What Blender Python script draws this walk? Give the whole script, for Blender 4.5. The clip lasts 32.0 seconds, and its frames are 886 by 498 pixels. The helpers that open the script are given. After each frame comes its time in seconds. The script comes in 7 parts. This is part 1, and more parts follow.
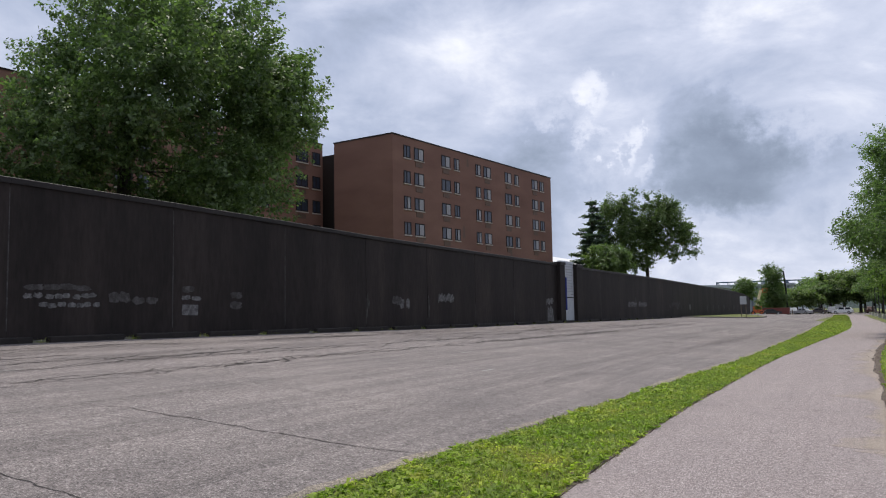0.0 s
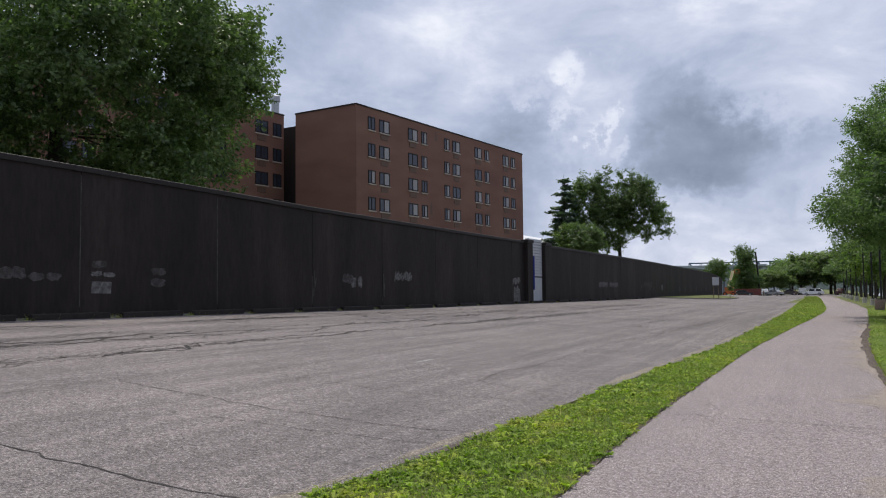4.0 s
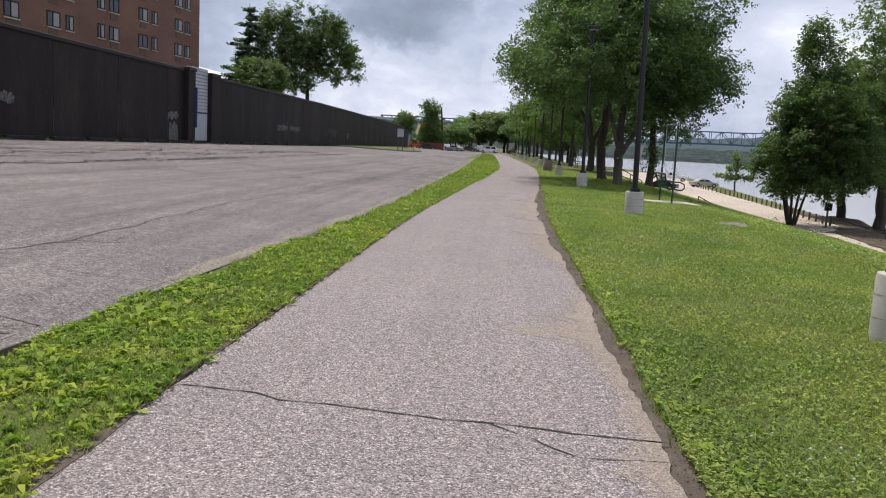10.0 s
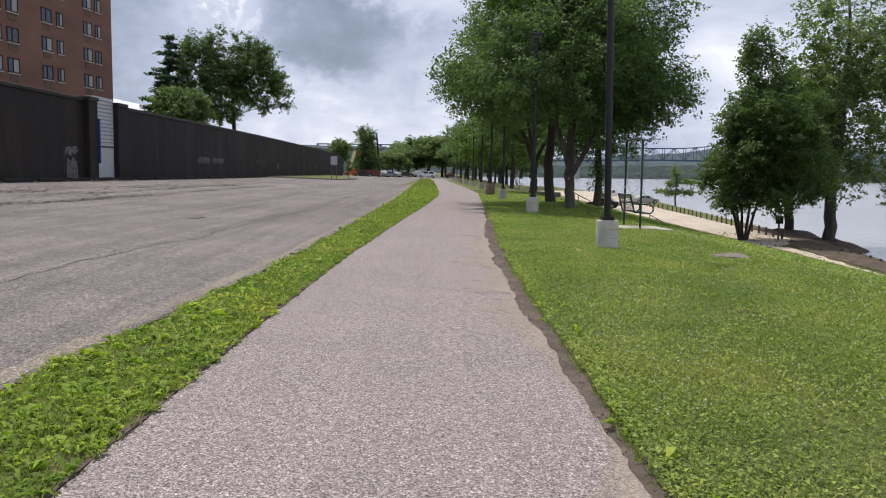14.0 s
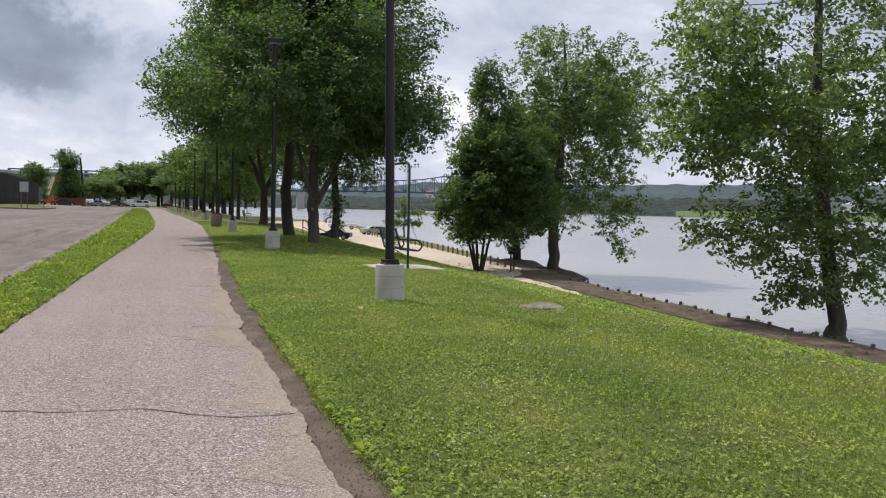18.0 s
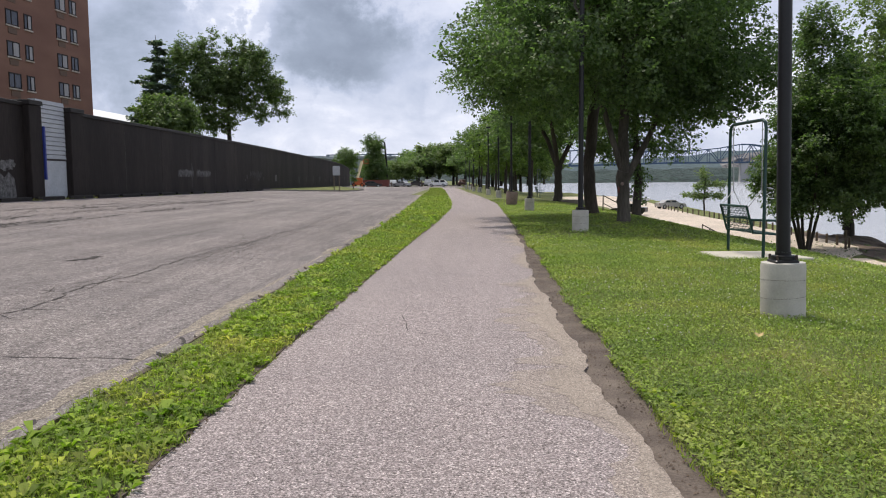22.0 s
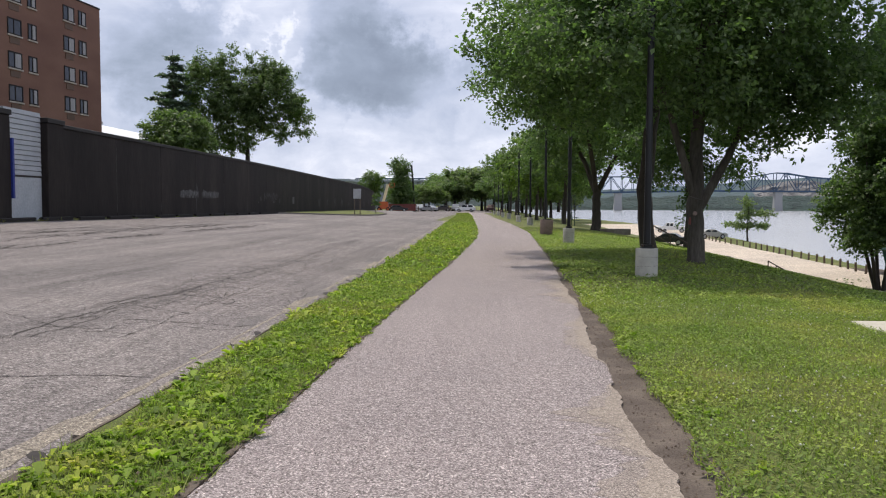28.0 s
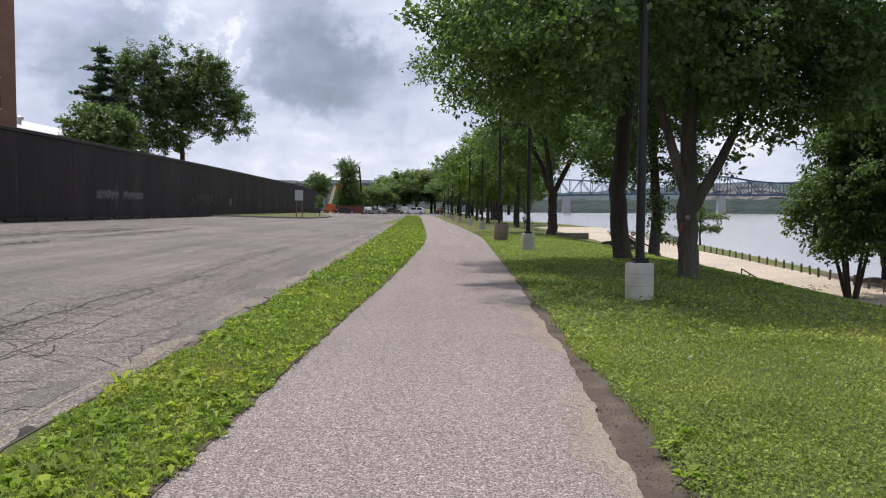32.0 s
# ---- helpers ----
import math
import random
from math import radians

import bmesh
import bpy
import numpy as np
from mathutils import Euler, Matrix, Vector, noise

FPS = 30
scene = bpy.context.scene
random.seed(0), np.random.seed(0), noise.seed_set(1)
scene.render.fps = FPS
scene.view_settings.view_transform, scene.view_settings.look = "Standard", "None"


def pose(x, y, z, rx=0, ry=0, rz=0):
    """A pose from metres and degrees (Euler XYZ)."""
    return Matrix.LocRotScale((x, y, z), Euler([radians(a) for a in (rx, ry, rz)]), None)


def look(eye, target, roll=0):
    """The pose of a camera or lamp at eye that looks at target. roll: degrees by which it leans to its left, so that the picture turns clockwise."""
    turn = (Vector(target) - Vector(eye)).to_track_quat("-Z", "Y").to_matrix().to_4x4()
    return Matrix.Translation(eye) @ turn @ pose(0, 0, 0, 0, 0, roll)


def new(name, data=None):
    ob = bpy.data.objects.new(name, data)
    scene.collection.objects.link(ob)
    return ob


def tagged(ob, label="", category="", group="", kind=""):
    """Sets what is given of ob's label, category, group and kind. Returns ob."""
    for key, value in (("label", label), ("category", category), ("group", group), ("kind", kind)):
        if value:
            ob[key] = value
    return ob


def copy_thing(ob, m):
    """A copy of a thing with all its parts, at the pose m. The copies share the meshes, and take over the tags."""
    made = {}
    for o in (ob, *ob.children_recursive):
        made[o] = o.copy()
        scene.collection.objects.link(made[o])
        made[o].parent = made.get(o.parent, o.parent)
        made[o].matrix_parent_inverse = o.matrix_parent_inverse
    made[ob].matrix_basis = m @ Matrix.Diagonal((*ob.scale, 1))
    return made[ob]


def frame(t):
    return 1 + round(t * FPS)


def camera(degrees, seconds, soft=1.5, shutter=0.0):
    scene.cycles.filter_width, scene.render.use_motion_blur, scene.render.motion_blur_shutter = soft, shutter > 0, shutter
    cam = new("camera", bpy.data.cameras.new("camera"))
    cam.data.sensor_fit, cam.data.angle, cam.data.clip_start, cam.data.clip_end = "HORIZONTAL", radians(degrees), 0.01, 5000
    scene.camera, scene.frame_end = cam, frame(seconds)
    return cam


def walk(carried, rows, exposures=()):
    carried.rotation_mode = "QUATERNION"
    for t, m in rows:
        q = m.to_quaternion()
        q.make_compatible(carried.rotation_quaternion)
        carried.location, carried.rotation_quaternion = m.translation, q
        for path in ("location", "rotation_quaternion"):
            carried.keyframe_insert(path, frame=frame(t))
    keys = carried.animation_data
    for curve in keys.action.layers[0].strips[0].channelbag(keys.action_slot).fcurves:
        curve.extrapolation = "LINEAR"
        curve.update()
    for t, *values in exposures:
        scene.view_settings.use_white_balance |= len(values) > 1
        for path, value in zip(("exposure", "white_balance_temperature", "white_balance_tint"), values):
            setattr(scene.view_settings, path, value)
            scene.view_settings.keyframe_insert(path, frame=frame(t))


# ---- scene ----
cam = camera(58.27, 32.0, 1.1)
PATH = [
    (0.0, (1.103, -6.516, 1.593), (0.165, -4.757, 1.756), -1.00),
    (0.5, (1.031, -6.166, 1.570), (0.056, -4.427, 1.728), -0.97),
    (1.0, (1.012, -5.751, 1.550), (0.035, -4.014, 1.716), -2.90),
    (1.5, (0.905, -5.297, 1.608), (0.067, -3.486, 1.749), -2.40),
    (2.0, (0.856, -4.766, 1.671), (-0.083, -3.002, 1.764), -0.80),
    (2.5, (0.778, -4.421, 1.659), (-0.116, -2.635, 1.767), -2.09),
    (4.5, (0.483, -3.049, 1.634), (-0.369, -1.243, 1.741), 0.69),
    (5.0, (0.397, -2.618, 1.626), (0.016, -0.656, 1.693), -1.80),
    (5.5, (0.381, -1.956, 1.585), (0.117, 0.026, 1.555), 0.18),
    (6.0, (0.328, -1.355, 1.544), (0.309, 0.630, 1.301), 4.00),
    (6.5, (0.235, -1.004, 1.550), (0.387, 0.962, 1.218), 5.59),
    (7.0, (0.181, -0.581, 1.555), (0.329, 1.389, 1.243), 3.66),
    (7.5, (0.195, -0.062, 1.557), (0.251, 1.921, 1.304), 3.65),
    (8.0, (0.231, 0.553, 1.554), (0.095, 2.545, 1.436), 0.80),
    (8.5, (0.288, 1.191, 1.554), (0.241, 3.180, 1.352), 0.90),
    (9.0, (0.328, 1.797, 1.551), (0.178, 3.782, 1.365), 2.50),
    (9.5, (0.291, 2.345, 1.551), (0.362, 4.335, 1.369), 2.36),
    (10.0, (0.330, 2.884, 1.540), (0.182, 4.861, 1.279), 3.09),
    (10.5, (0.293, 3.448, 1.536), (0.204, 5.421, 1.220), 1.95),
    (11.0, (0.226, 3.951, 1.530), (0.033, 5.905, 1.153), 4.20),
    (11.5, (0.252, 4.472, 1.537), (0.180, 6.443, 1.208), 0.83),
    (12.0, (0.246, 5.022, 1.541), (0.131, 7.008, 1.328), -1.71),
    (12.5, (0.225, 5.517, 1.543), (0.190, 7.508, 1.349), -0.84),
    (13.0, (0.206, 6.037, 1.553), (0.299, 8.022, 1.320), 2.00),
    (13.5, (0.256, 6.612, 1.557), (0.284, 8.602, 1.365), 0.88),
    (15.5, (0.139, 8.751, 1.562), (0.102, 10.738, 1.341), 1.00),
    (16.0, (0.120, 9.485, 1.549), (0.309, 11.463, 1.318), 0.30),
    (16.5, (0.124, 9.974, 1.554), (0.547, 11.926, 1.452), 4.19),
    (17.0, (0.155, 10.549, 1.547), (0.707, 12.471, 1.514), 1.22),
    (17.5, (0.144, 11.082, 1.535), (0.719, 12.998, 1.531), 2.94),
    (18.0, (0.200, 11.577, 1.528), (0.865, 13.460, 1.422), 1.20),
    (18.5, (0.077, 11.910, 1.530), (0.639, 13.821, 1.349), -0.85),
    (19.0, (-0.021, 12.283, 1.527), (0.246, 14.254, 1.312), -1.34),
    (19.5, (-0.098, 12.669, 1.519), (0.108, 14.647, 1.307), -1.98),
    (20.0, (-0.163, 13.100, 1.528), (-0.075, 15.086, 1.304), -1.00),
    (20.5, (-0.101, 13.623, 1.518), (-0.137, 15.612, 1.310), -2.87),
    (21.0, (-0.041, 14.141, 1.517), (-0.068, 16.130, 1.312), -0.35),
    (21.5, (-0.011, 14.657, 1.523), (-0.103, 16.649, 1.360), -1.12),
    (22.0, (0.076, 15.182, 1.527), (0.039, 17.174, 1.354), -0.60),
    (22.5, (0.060, 15.701, 1.522), (0.082, 17.700, 1.453), 0.94),
    (23.0, (0.040, 16.217, 1.518), (0.118, 18.213, 1.410), -0.50),
    (23.5, (0.058, 16.718, 1.513), (0.020, 18.715, 1.411), -0.64),
    (24.0, (0.057, 17.172, 1.534), (0.068, 19.169, 1.427), -0.70),
    (24.5, (0.070, 17.702, 1.491), (-0.039, 19.696, 1.383), 2.95),
    (26.5, (0.148, 19.587, 1.505), (0.024, 21.582, 1.420), 2.10),
    (27.0, (0.147, 20.040, 1.514), (0.032, 22.036, 1.451), 0.41),
    (27.5, (0.137, 20.482, 1.526), (0.160, 22.478, 1.395), -0.47),
    (28.0, (0.158, 20.870, 1.541), (0.051, 22.865, 1.430), 0.20),
    (28.5, (0.159, 21.385, 1.532), (0.046, 23.380, 1.443), -2.81),
    (29.0, (0.169, 21.893, 1.531), (0.076, 23.888, 1.422), -0.57),
    (29.5, (0.180, 22.404, 1.527), (0.102, 24.402, 1.470), -2.21),
    (30.0, (0.222, 22.961, 1.520), (0.159, 24.959, 1.464), -0.20),
    (30.5, (0.241, 23.451, 1.520), (0.252, 25.450, 1.472), -0.19),
    (31.0, (0.204, 23.911, 1.522), (0.275, 25.909, 1.459), -0.24),
    (31.5, (0.226, 24.428, 1.525), (0.178, 26.425, 1.441), 0.24),
    (32.0, (0.207, 24.928, 1.526), (0.226, 26.926, 1.422), 0.30),
]
EXPOSURES = [(0.0, 0.06, 6450, 10), (1.0, 0.19, 6450, 10), (2.0, -0.02, 6400, 10), (4.5, -0.07, 6400, 10), (6.0, 0.09, 6450, 10), (9.0, 0.16, 6550, 10), (13.0, 0.14, 6600, 10), (17.0, 0.17, 6650, 10), (18.0, 0.13, 6800, 10),
             (19.0, 0.23, 6800, 10), (20.0, 0.22, 6800, 10), (22.0, 0.22, 6650, 10), (24.0, 0.22, 6600, 10), (28.0, 0.20, 6600, 10), (32.0, 0.20, 6600, 10)]      # seconds, stops, white balance
walk(cam, [(t, look(eye, target, lean)) for t, eye, target, lean in PATH], EXPOSURES)

# ---- world, sun ----
SUN_AZ, SUN_EL = radians(-28), radians(64)   # azimuth from +y towards +x


def nd(tree, kind, **kw):
    n = tree.nodes.new(kind)
    for k, v in kw.items():
        if k == "operation":
            n.operation = v
        elif k == "feature":
            n.feature = v
        elif k == "sky_type":
            n.sky_type = v
        elif k == "sun_disc":
            n.sun_disc = v
        elif k == "sun_elevation":
            n.sun_elevation = v
        elif k == "sun_rotation":
            n.sun_rotation = v
        else:
            n.inputs[k].default_value = v
    return n


def ln(tree, a, b):
    tree.links.new(a, b)


def math_n(tree, op, a, b=0.0, c=None, clamp=False):
    n = tree.nodes.new("ShaderNodeMath")
    n.operation, n.use_clamp = op, clamp
    for i, v in enumerate((a, b, c)):
        if v is None:
            continue
        if isinstance(v, (int, float)):
            n.inputs[i].default_value = v
        else:
            ln(tree, v, n.inputs[i])
    return n.outputs[0]


def ramp(tree, fac, stops):
    n = tree.nodes.new("ShaderNodeValToRGB")
    while len(n.color_ramp.elements) < len(stops):
        n.color_ramp.elements.new(0.5)
    for e, (p, c) in zip(n.color_ramp.elements, stops):
        e.position = p
        e.color = (*c, 1) if len(c) == 3 else c
    ln(tree, fac, n.inputs[0])
    return n.outputs[0]


def mixc(tree, fac, a, b, how="MIX"):
    n = tree.nodes.new("ShaderNodeMix")
    n.data_type, n.blend_type = "RGBA", how
    for sock, v in ((n.inputs[0], fac), (n.inputs[6], a), (n.inputs[7], b)):
        if isinstance(v, (int, float)):
            sock.default_value = v
        elif isinstance(v, tuple):
            sock.default_value = (*v, 1)
        else:
            ln(tree, v, sock)
    return n.outputs[2]


def noise_n(tree, vec, scale, detail=4.0, rough=0.55, dist=0.0):
    n = nd(tree, "ShaderNodeTexNoise", Scale=scale, Detail=detail, Roughness=rough, Distortion=dist)
    if vec is not None:
        ln(tree, vec, n.inputs["Vector"])
    return n.outputs["Fac"]


def build_world():
    w = bpy.data.worlds.new("overcast_sky")
    scene.world = w
    w.use_nodes = True
    t = w.node_tree
    t.nodes.clear()
    out = t.nodes.new("ShaderNodeOutputWorld")
    bg = t.nodes.new("ShaderNodeBackground")
    ln(t, bg.outputs[0], out.inputs[0])
    sky = nd(t, "ShaderNodeTexSky", sky_type="NISHITA", sun_disc=False, sun_elevation=SUN_EL, sun_rotation=SUN_AZ)
    skyc = mixc(t, 1.0, sky.outputs[0], (0.10, 0.10, 0.10), "MULTIPLY")
    tc = t.nodes.new("ShaderNodeTexCoord").outputs["Generated"]
    sep = t.nodes.new("ShaderNodeSeparateXYZ")
    ln(t, tc, sep.inputs[0])
    x, y, z = sep.outputs
    zz = math_n(t, "MAXIMUM", z, 0.0)
    st = nd(t, "ShaderNodeMapping", Scale=(1.0, 1.0, 2.0))
    ln(t, tc, st.inputs[0])
    big = noise_n(t, st.outputs[0], 2.2, 3.0, 0.5, 0.2)
    mid = noise_n(t, st.outputs[0], 6.5, 7.0, 0.6, 0.3)
    wob = noise_n(t, tc, 11.0, 7.0, 0.62)
    wob2 = noise_n(t, tc, 22.0, 6.0, 0.62)
    # one cloud deck: billows in the overcast, seen as tan(azimuth), tan(elevation) ahead
    yc = math_n(t, "MAXIMUM", y, 0.05)
    u, v = math_n(t, "DIVIDE", x, yc), math_n(t, "DIVIDE", zz, yc)
    wu = math_n(t, "MULTIPLY_ADD", math_n(t, "SUBTRACT", wob, 0.5), 0.26, u)
    wv = math_n(t, "MULTIPLY_ADD", math_n(t, "SUBTRACT", wob2, 0.5), 0.13, v)

    def billow(u0, v0, ru, rv):
        a = math_n(t, "DIVIDE", math_n(t, "SUBTRACT", wu, u0), ru)
        b = math_n(t, "DIVIDE", math_n(t, "SUBTRACT", wv, v0), rv)
        r = math_n(t, "ADD", math_n(t, "MULTIPLY", a, a), math_n(t, "MULTIPLY", b, b))
        return math_n(t, "SUBTRACT", 1.0, math_n(t, "SMOOTH_MIN", r, 1.0, 0.35), clamp=True)

    lum = math_n(t, "ADD", math_n(t, "MULTIPLY", big, 0.55), math_n(t, "MULTIPLY", mid, 0.75))
    lum = math_n(t, "ADD", lum, 0.03)
    for u0, v0, ru, rv, k in CLOUDS:
        lum = math_n(t, "ADD", lum, math_n(t, "MULTIPLY", billow(u0, v0, ru, rv), k))
    low = math_n(t, "MULTIPLY", math_n(t, "POWER", math_n(t, "SUBTRACT", 1.0, zz), 9.0), 0.05)
    lum = math_n(t, "ADD", lum, low)
    col = ramp(t, lum, [(0.20, (0.215, 0.255, 0.345)), (0.42, (0.315, 0.37, 0.485)), (0.60, (0.465, 0.525, 0.685)), (0.78, (0.67, 0.715, 0.865)),
                        (0.97, (1.02, 1.03, 1.10))])
    ln(t, mixc(t, 0.95, skyc, col), bg.inputs[0])
    bg.inputs[1].default_value = SKY


CLOUDS = [(-0.13, 0.170, 0.13, 0.062, -0.34), (-0.17, 0.235, 0.07, 0.05, -0.16), (-0.40, 0.18, 0.11, 0.11, -0.26), (-0.385, 0.255, 0.030, 0.014, 0.10), (-0.325, 0.240, 0.036, 0.016, 0.11), (-0.280, 0.205, 0.016, 0.034, 0.15), (-0.245, 0.175, 0.02, 0.016, 0.14), (-0.31, 0.29, 0.03, 0.03, 0.16), (-0.01, 0.13, 0.06, 0.05, 0.10), (0.12, 0.10, 0.28, 0.07, 0.03),
          (-0.2, 0.055, 0.6, 0.032, 0.06), (0.45, 0.22, 0.3, 0.3, 0.04), (-0.05, 0.42, 0.35, 0.08, 0.10), (-0.5, 0.36, 0.3, 0.10, 0.10)]
SKY = 0.98
build_world()
sun = new("sun", bpy.data.lights.new("sun", "SUN"))
sun.data.energy, sun.data.angle, sun.data.color = 2.8, radians(1.6), (1.0, 0.935, 0.84)
sv = Vector((math.sin(SUN_AZ) * math.cos(SUN_EL), math.cos(SUN_AZ) * math.cos(SUN_EL), math.sin(SUN_EL)))
sun.matrix_world = look(tuple(sv * 60), (0, 0, 0))


# ---- materials ----
def material(name, stops, scale=3.0, fine=60.0, rough=0.8, bump=0.25, fine_mix=0.35, metal=0.0, spec=0.4, bump_scale=None, detail=5.0,
             random_mix=0.0, coord="Object", stretch=None, depth=0.01, translucent=0.0, patch=0.0):
    """Two scales of variation: a broad ramp of colours, a fine grain over it, and relief from the grain."""
    m = bpy.data.materials.new(name)
    m.use_nodes = True
    t = m.node_tree
    b = t.nodes["Principled BSDF"]
    vec = t.nodes.new("ShaderNodeTexCoord").outputs[coord]
    if stretch:
        mp = nd(t, "ShaderNodeMapping", Scale=stretch)
        ln(t, vec, mp.inputs[0])
        vec = mp.outputs[0]
    broad = noise_n(t, vec, scale, detail)
    k = len(stops) - 1
    col = ramp(t, broad, [(0.28 + 0.44 * i / max(k, 1), c) for i, c in enumerate(stops)])
    grain = noise_n(t, vec, fine, 3.0, 0.6)
    g = ramp(t, grain, [(0.3, (0.45,) * 3), (0.7, (1.5,) * 3)])
    col = mixc(t, fine_mix, col, mixc(t, 1.0, col, g, "MULTIPLY"))
    if patch:       # dry and lush areas a metre or more across
        pn = noise_n(t, vec, 0.42, 5.0, 0.62)
        col = mixc(t, 1.0, col, ramp(t, pn, [(0.34, (1 - patch, 1 - patch * 0.7, 1 - patch * 0.8)), (0.5, (1, 1, 1)), (0.64, (1 + patch * 1.3, 1 + patch * 0.45, 1 + patch * 0.5))]), "MULTIPLY")
    if random_mix:
        oi = t.nodes.new("ShaderNodeObjectInfo").outputs["Random"]
        isl = t.nodes.new("ShaderNodeNewGeometry").outputs["Random Per Island"]
        r = math_n(t, "FRACT", math_n(t, "ADD", oi, isl))
        q = random_mix
        rr = ramp(t, r, [(0.0, (1 - q, 1 - q * 0.9, 1 - q * 0.8)), (0.55, (1, 1, 1)), (1.0, (1 + q * 1.05, 1 + q, 1 + q * 0.6))])
        col = mixc(t, 1.0, col, rr, "MULTIPLY")
    ln(t, col, b.inputs["Base Color"])
    b.inputs["Roughness"].default_value = rough
    b.inputs["Metallic"].default_value = metal
    b.inputs["Specular IOR Level"].default_value = spec
    if bump:
        bn = nd(t, "ShaderNodeBump", Strength=bump, Distance=depth)
        ln(t, noise_n(t, vec, bump_scale or fine, 3.0, 0.6), bn.inputs["Height"])
        ln(t, bn.outputs[0], b.inputs["Normal"])
    if translucent:
        tr = t.nodes.new("ShaderNodeBsdfTranslucent")
        ln(t, mixc(t, 1.0, col, (1.3, 1.75, 0.75), "MULTIPLY"), tr.inputs[0])
        mx = t.nodes.new("ShaderNodeMixShader")
        mx.inputs[0].default_value = translucent
        ln(t, b.outputs[0], mx.inputs[1]); ln(t, tr.outputs[0], mx.inputs[2])
        ln(t, mx.outputs[0], t.nodes["Material Output"].inputs[0])
    return m


def aggregate(name, base, dark, light, tint, chip, crack_scale, crack_w, patch, rough=0.9, gritty=0.35, streak=0.0, mottle=1.0):
    """Worn paving: stones of two tones in a binder, broad stains, and where crack_scale is set a net of fine cracks."""
    m = bpy.data.materials.new(name)
    m.use_nodes = True
    t = m.node_tree
    b = t.nodes["Principled BSDF"]
    vec = t.nodes.new("ShaderNodeTexCoord").outputs["Object"]
    vo = nd(t, "ShaderNodeTexVoronoi", Scale=chip, Randomness=1.0)
    ln(t, vec, vo.inputs["Vector"])
    sc = t.nodes.new("ShaderNodeSeparateColor")
    ln(t, vo.outputs["Color"], sc.inputs[0])
    chips = ramp(t, sc.outputs[0], [(0.0, dark), (0.34, base), (0.6, base), (0.78, tint), (0.94, light)])
    grit = noise_n(t, vec, chip * 0.42, 3.0, 0.7)
    chips = mixc(t, 1.0, chips, ramp(t, grit, [(0.30, (1 - gritty,) * 3), (0.5, (1.0, 1.0, 1.0)), (0.70, (1 + gritty,) * 3)]), "MULTIPLY")
    clot = noise_n(t, vec, chip * 0.13, 3.0, 0.7)
    chips = mixc(t, 1.0, chips, ramp(t, clot, [(0.32, (1 - gritty * 0.4,) * 3), (0.5, (1.0, 1.0, 1.0)), (0.68, (1 + gritty * 0.4,) * 3)]), "MULTIPLY")
    stain = noise_n(t, vec, patch, 8.0, 0.68, 0.0)
    stain2 = noise_n(t, vec, patch * 0.17, 6.0, 0.6, 0.0)
    sm = ramp(t, math_n(t, "ADD", math_n(t, "MULTIPLY", stain, 0.5), math_n(t, "MULTIPLY", stain2, 0.5)),
              [(0.33, (1 - 0.28 * mottle, 1 - 0.28 * mottle, 1 - 0.27 * mottle)), (0.5, (1.0, 0.99, 0.98)), (0.66, (1 + 0.2 * mottle, 1 + 0.18 * mottle, 1 + 0.15 * mottle))])
    col = mixc(t, 1.0, chips, sm, "MULTIPLY")
    height = vo.outputs["Distance"]
    if streak:      # wheel tracks and run-off marks drawn out along the lanes
        for sx, sy, k in ((1.1, 0.035, streak), (4.5, 0.16, streak * 0.8)):
            mp = nd(t, "ShaderNodeMapping", Scale=(sx, sy, 1.0))
            ln(t, vec, mp.inputs[0])
            col = mixc(t, 1.0, col, ramp(t, noise_n(t, mp.outputs[0], 1.0, 5.0, 0.6, 0.0), [(0.34, (1 - k,) * 3), (0.5, (1, 1, 1)), (0.66, (1 + k * 0.8, 1 + k * 0.78, 1 + k * 0.75))]), "MULTIPLY")
    if crack_scale:
        wv = nd(t, "ShaderNodeVectorMath", operation="ADD")
        nn = nd(t, "ShaderNodeTexNoise", Scale=1.6, Detail=5.0)
        ln(t, vec, nn.inputs["Vector"])
        ln(t, vec, wv.inputs[0])
        sb = nd(t, "ShaderNodeVectorMath", operation="SCALE", Scale=1.1)
        ln(t, nn.outputs["Color"], sb.inputs[0]); ln(t, sb.outputs[0], wv.inputs[1])
        v2 = nd(t, "ShaderNodeTexVoronoi", Scale=crack_scale, feature="DISTANCE_TO_EDGE")
        ln(t, wv.outputs[0], v2.inputs["Vector"])
        gate = ramp(t, noise_n(t, vec, 0.12, 3.0), [(0.5, (0, 0, 0)), (0.62, (1, 1, 1))])
        line = ramp(t, v2.outputs["Distance"], [(0.0, (1, 1, 1)), (crack_w, (0, 0, 0))])
        ck = mixc(t, 1.0, line, gate, "MULTIPLY")
        col = mixc(t, ck, col, (0.05, 0.047, 0.044))
    ln(t, col, b.inputs["Base Color"])
    b.inputs["Roughness"].default_value = rough
    b.inputs["Specular IOR Level"].default_value = 0.25
    bn = nd(t, "ShaderNodeBump", Strength=0.8, Distance=0.006)
    ln(t, height, bn.inputs["Height"])
    ln(t, bn.outputs[0], b.inputs["Normal"])
    return m


def plain(name, col, rough=0.5, metal=0.0, spec=0.5):
    return material(name, [tuple(c * 0.9 for c in col), tuple(min(1, c * 1.1) for c in col)], 4.0, 90.0, rough, 0.05, 0.12, metal, spec)


def glass_dark(name, col=(0.02, 0.025, 0.03)):
    return material(name, [col, tuple(c * 1.6 for c in col)], 2.0, 30.0, 0.15, 0.0, 0.05, 0.0, 0.4)


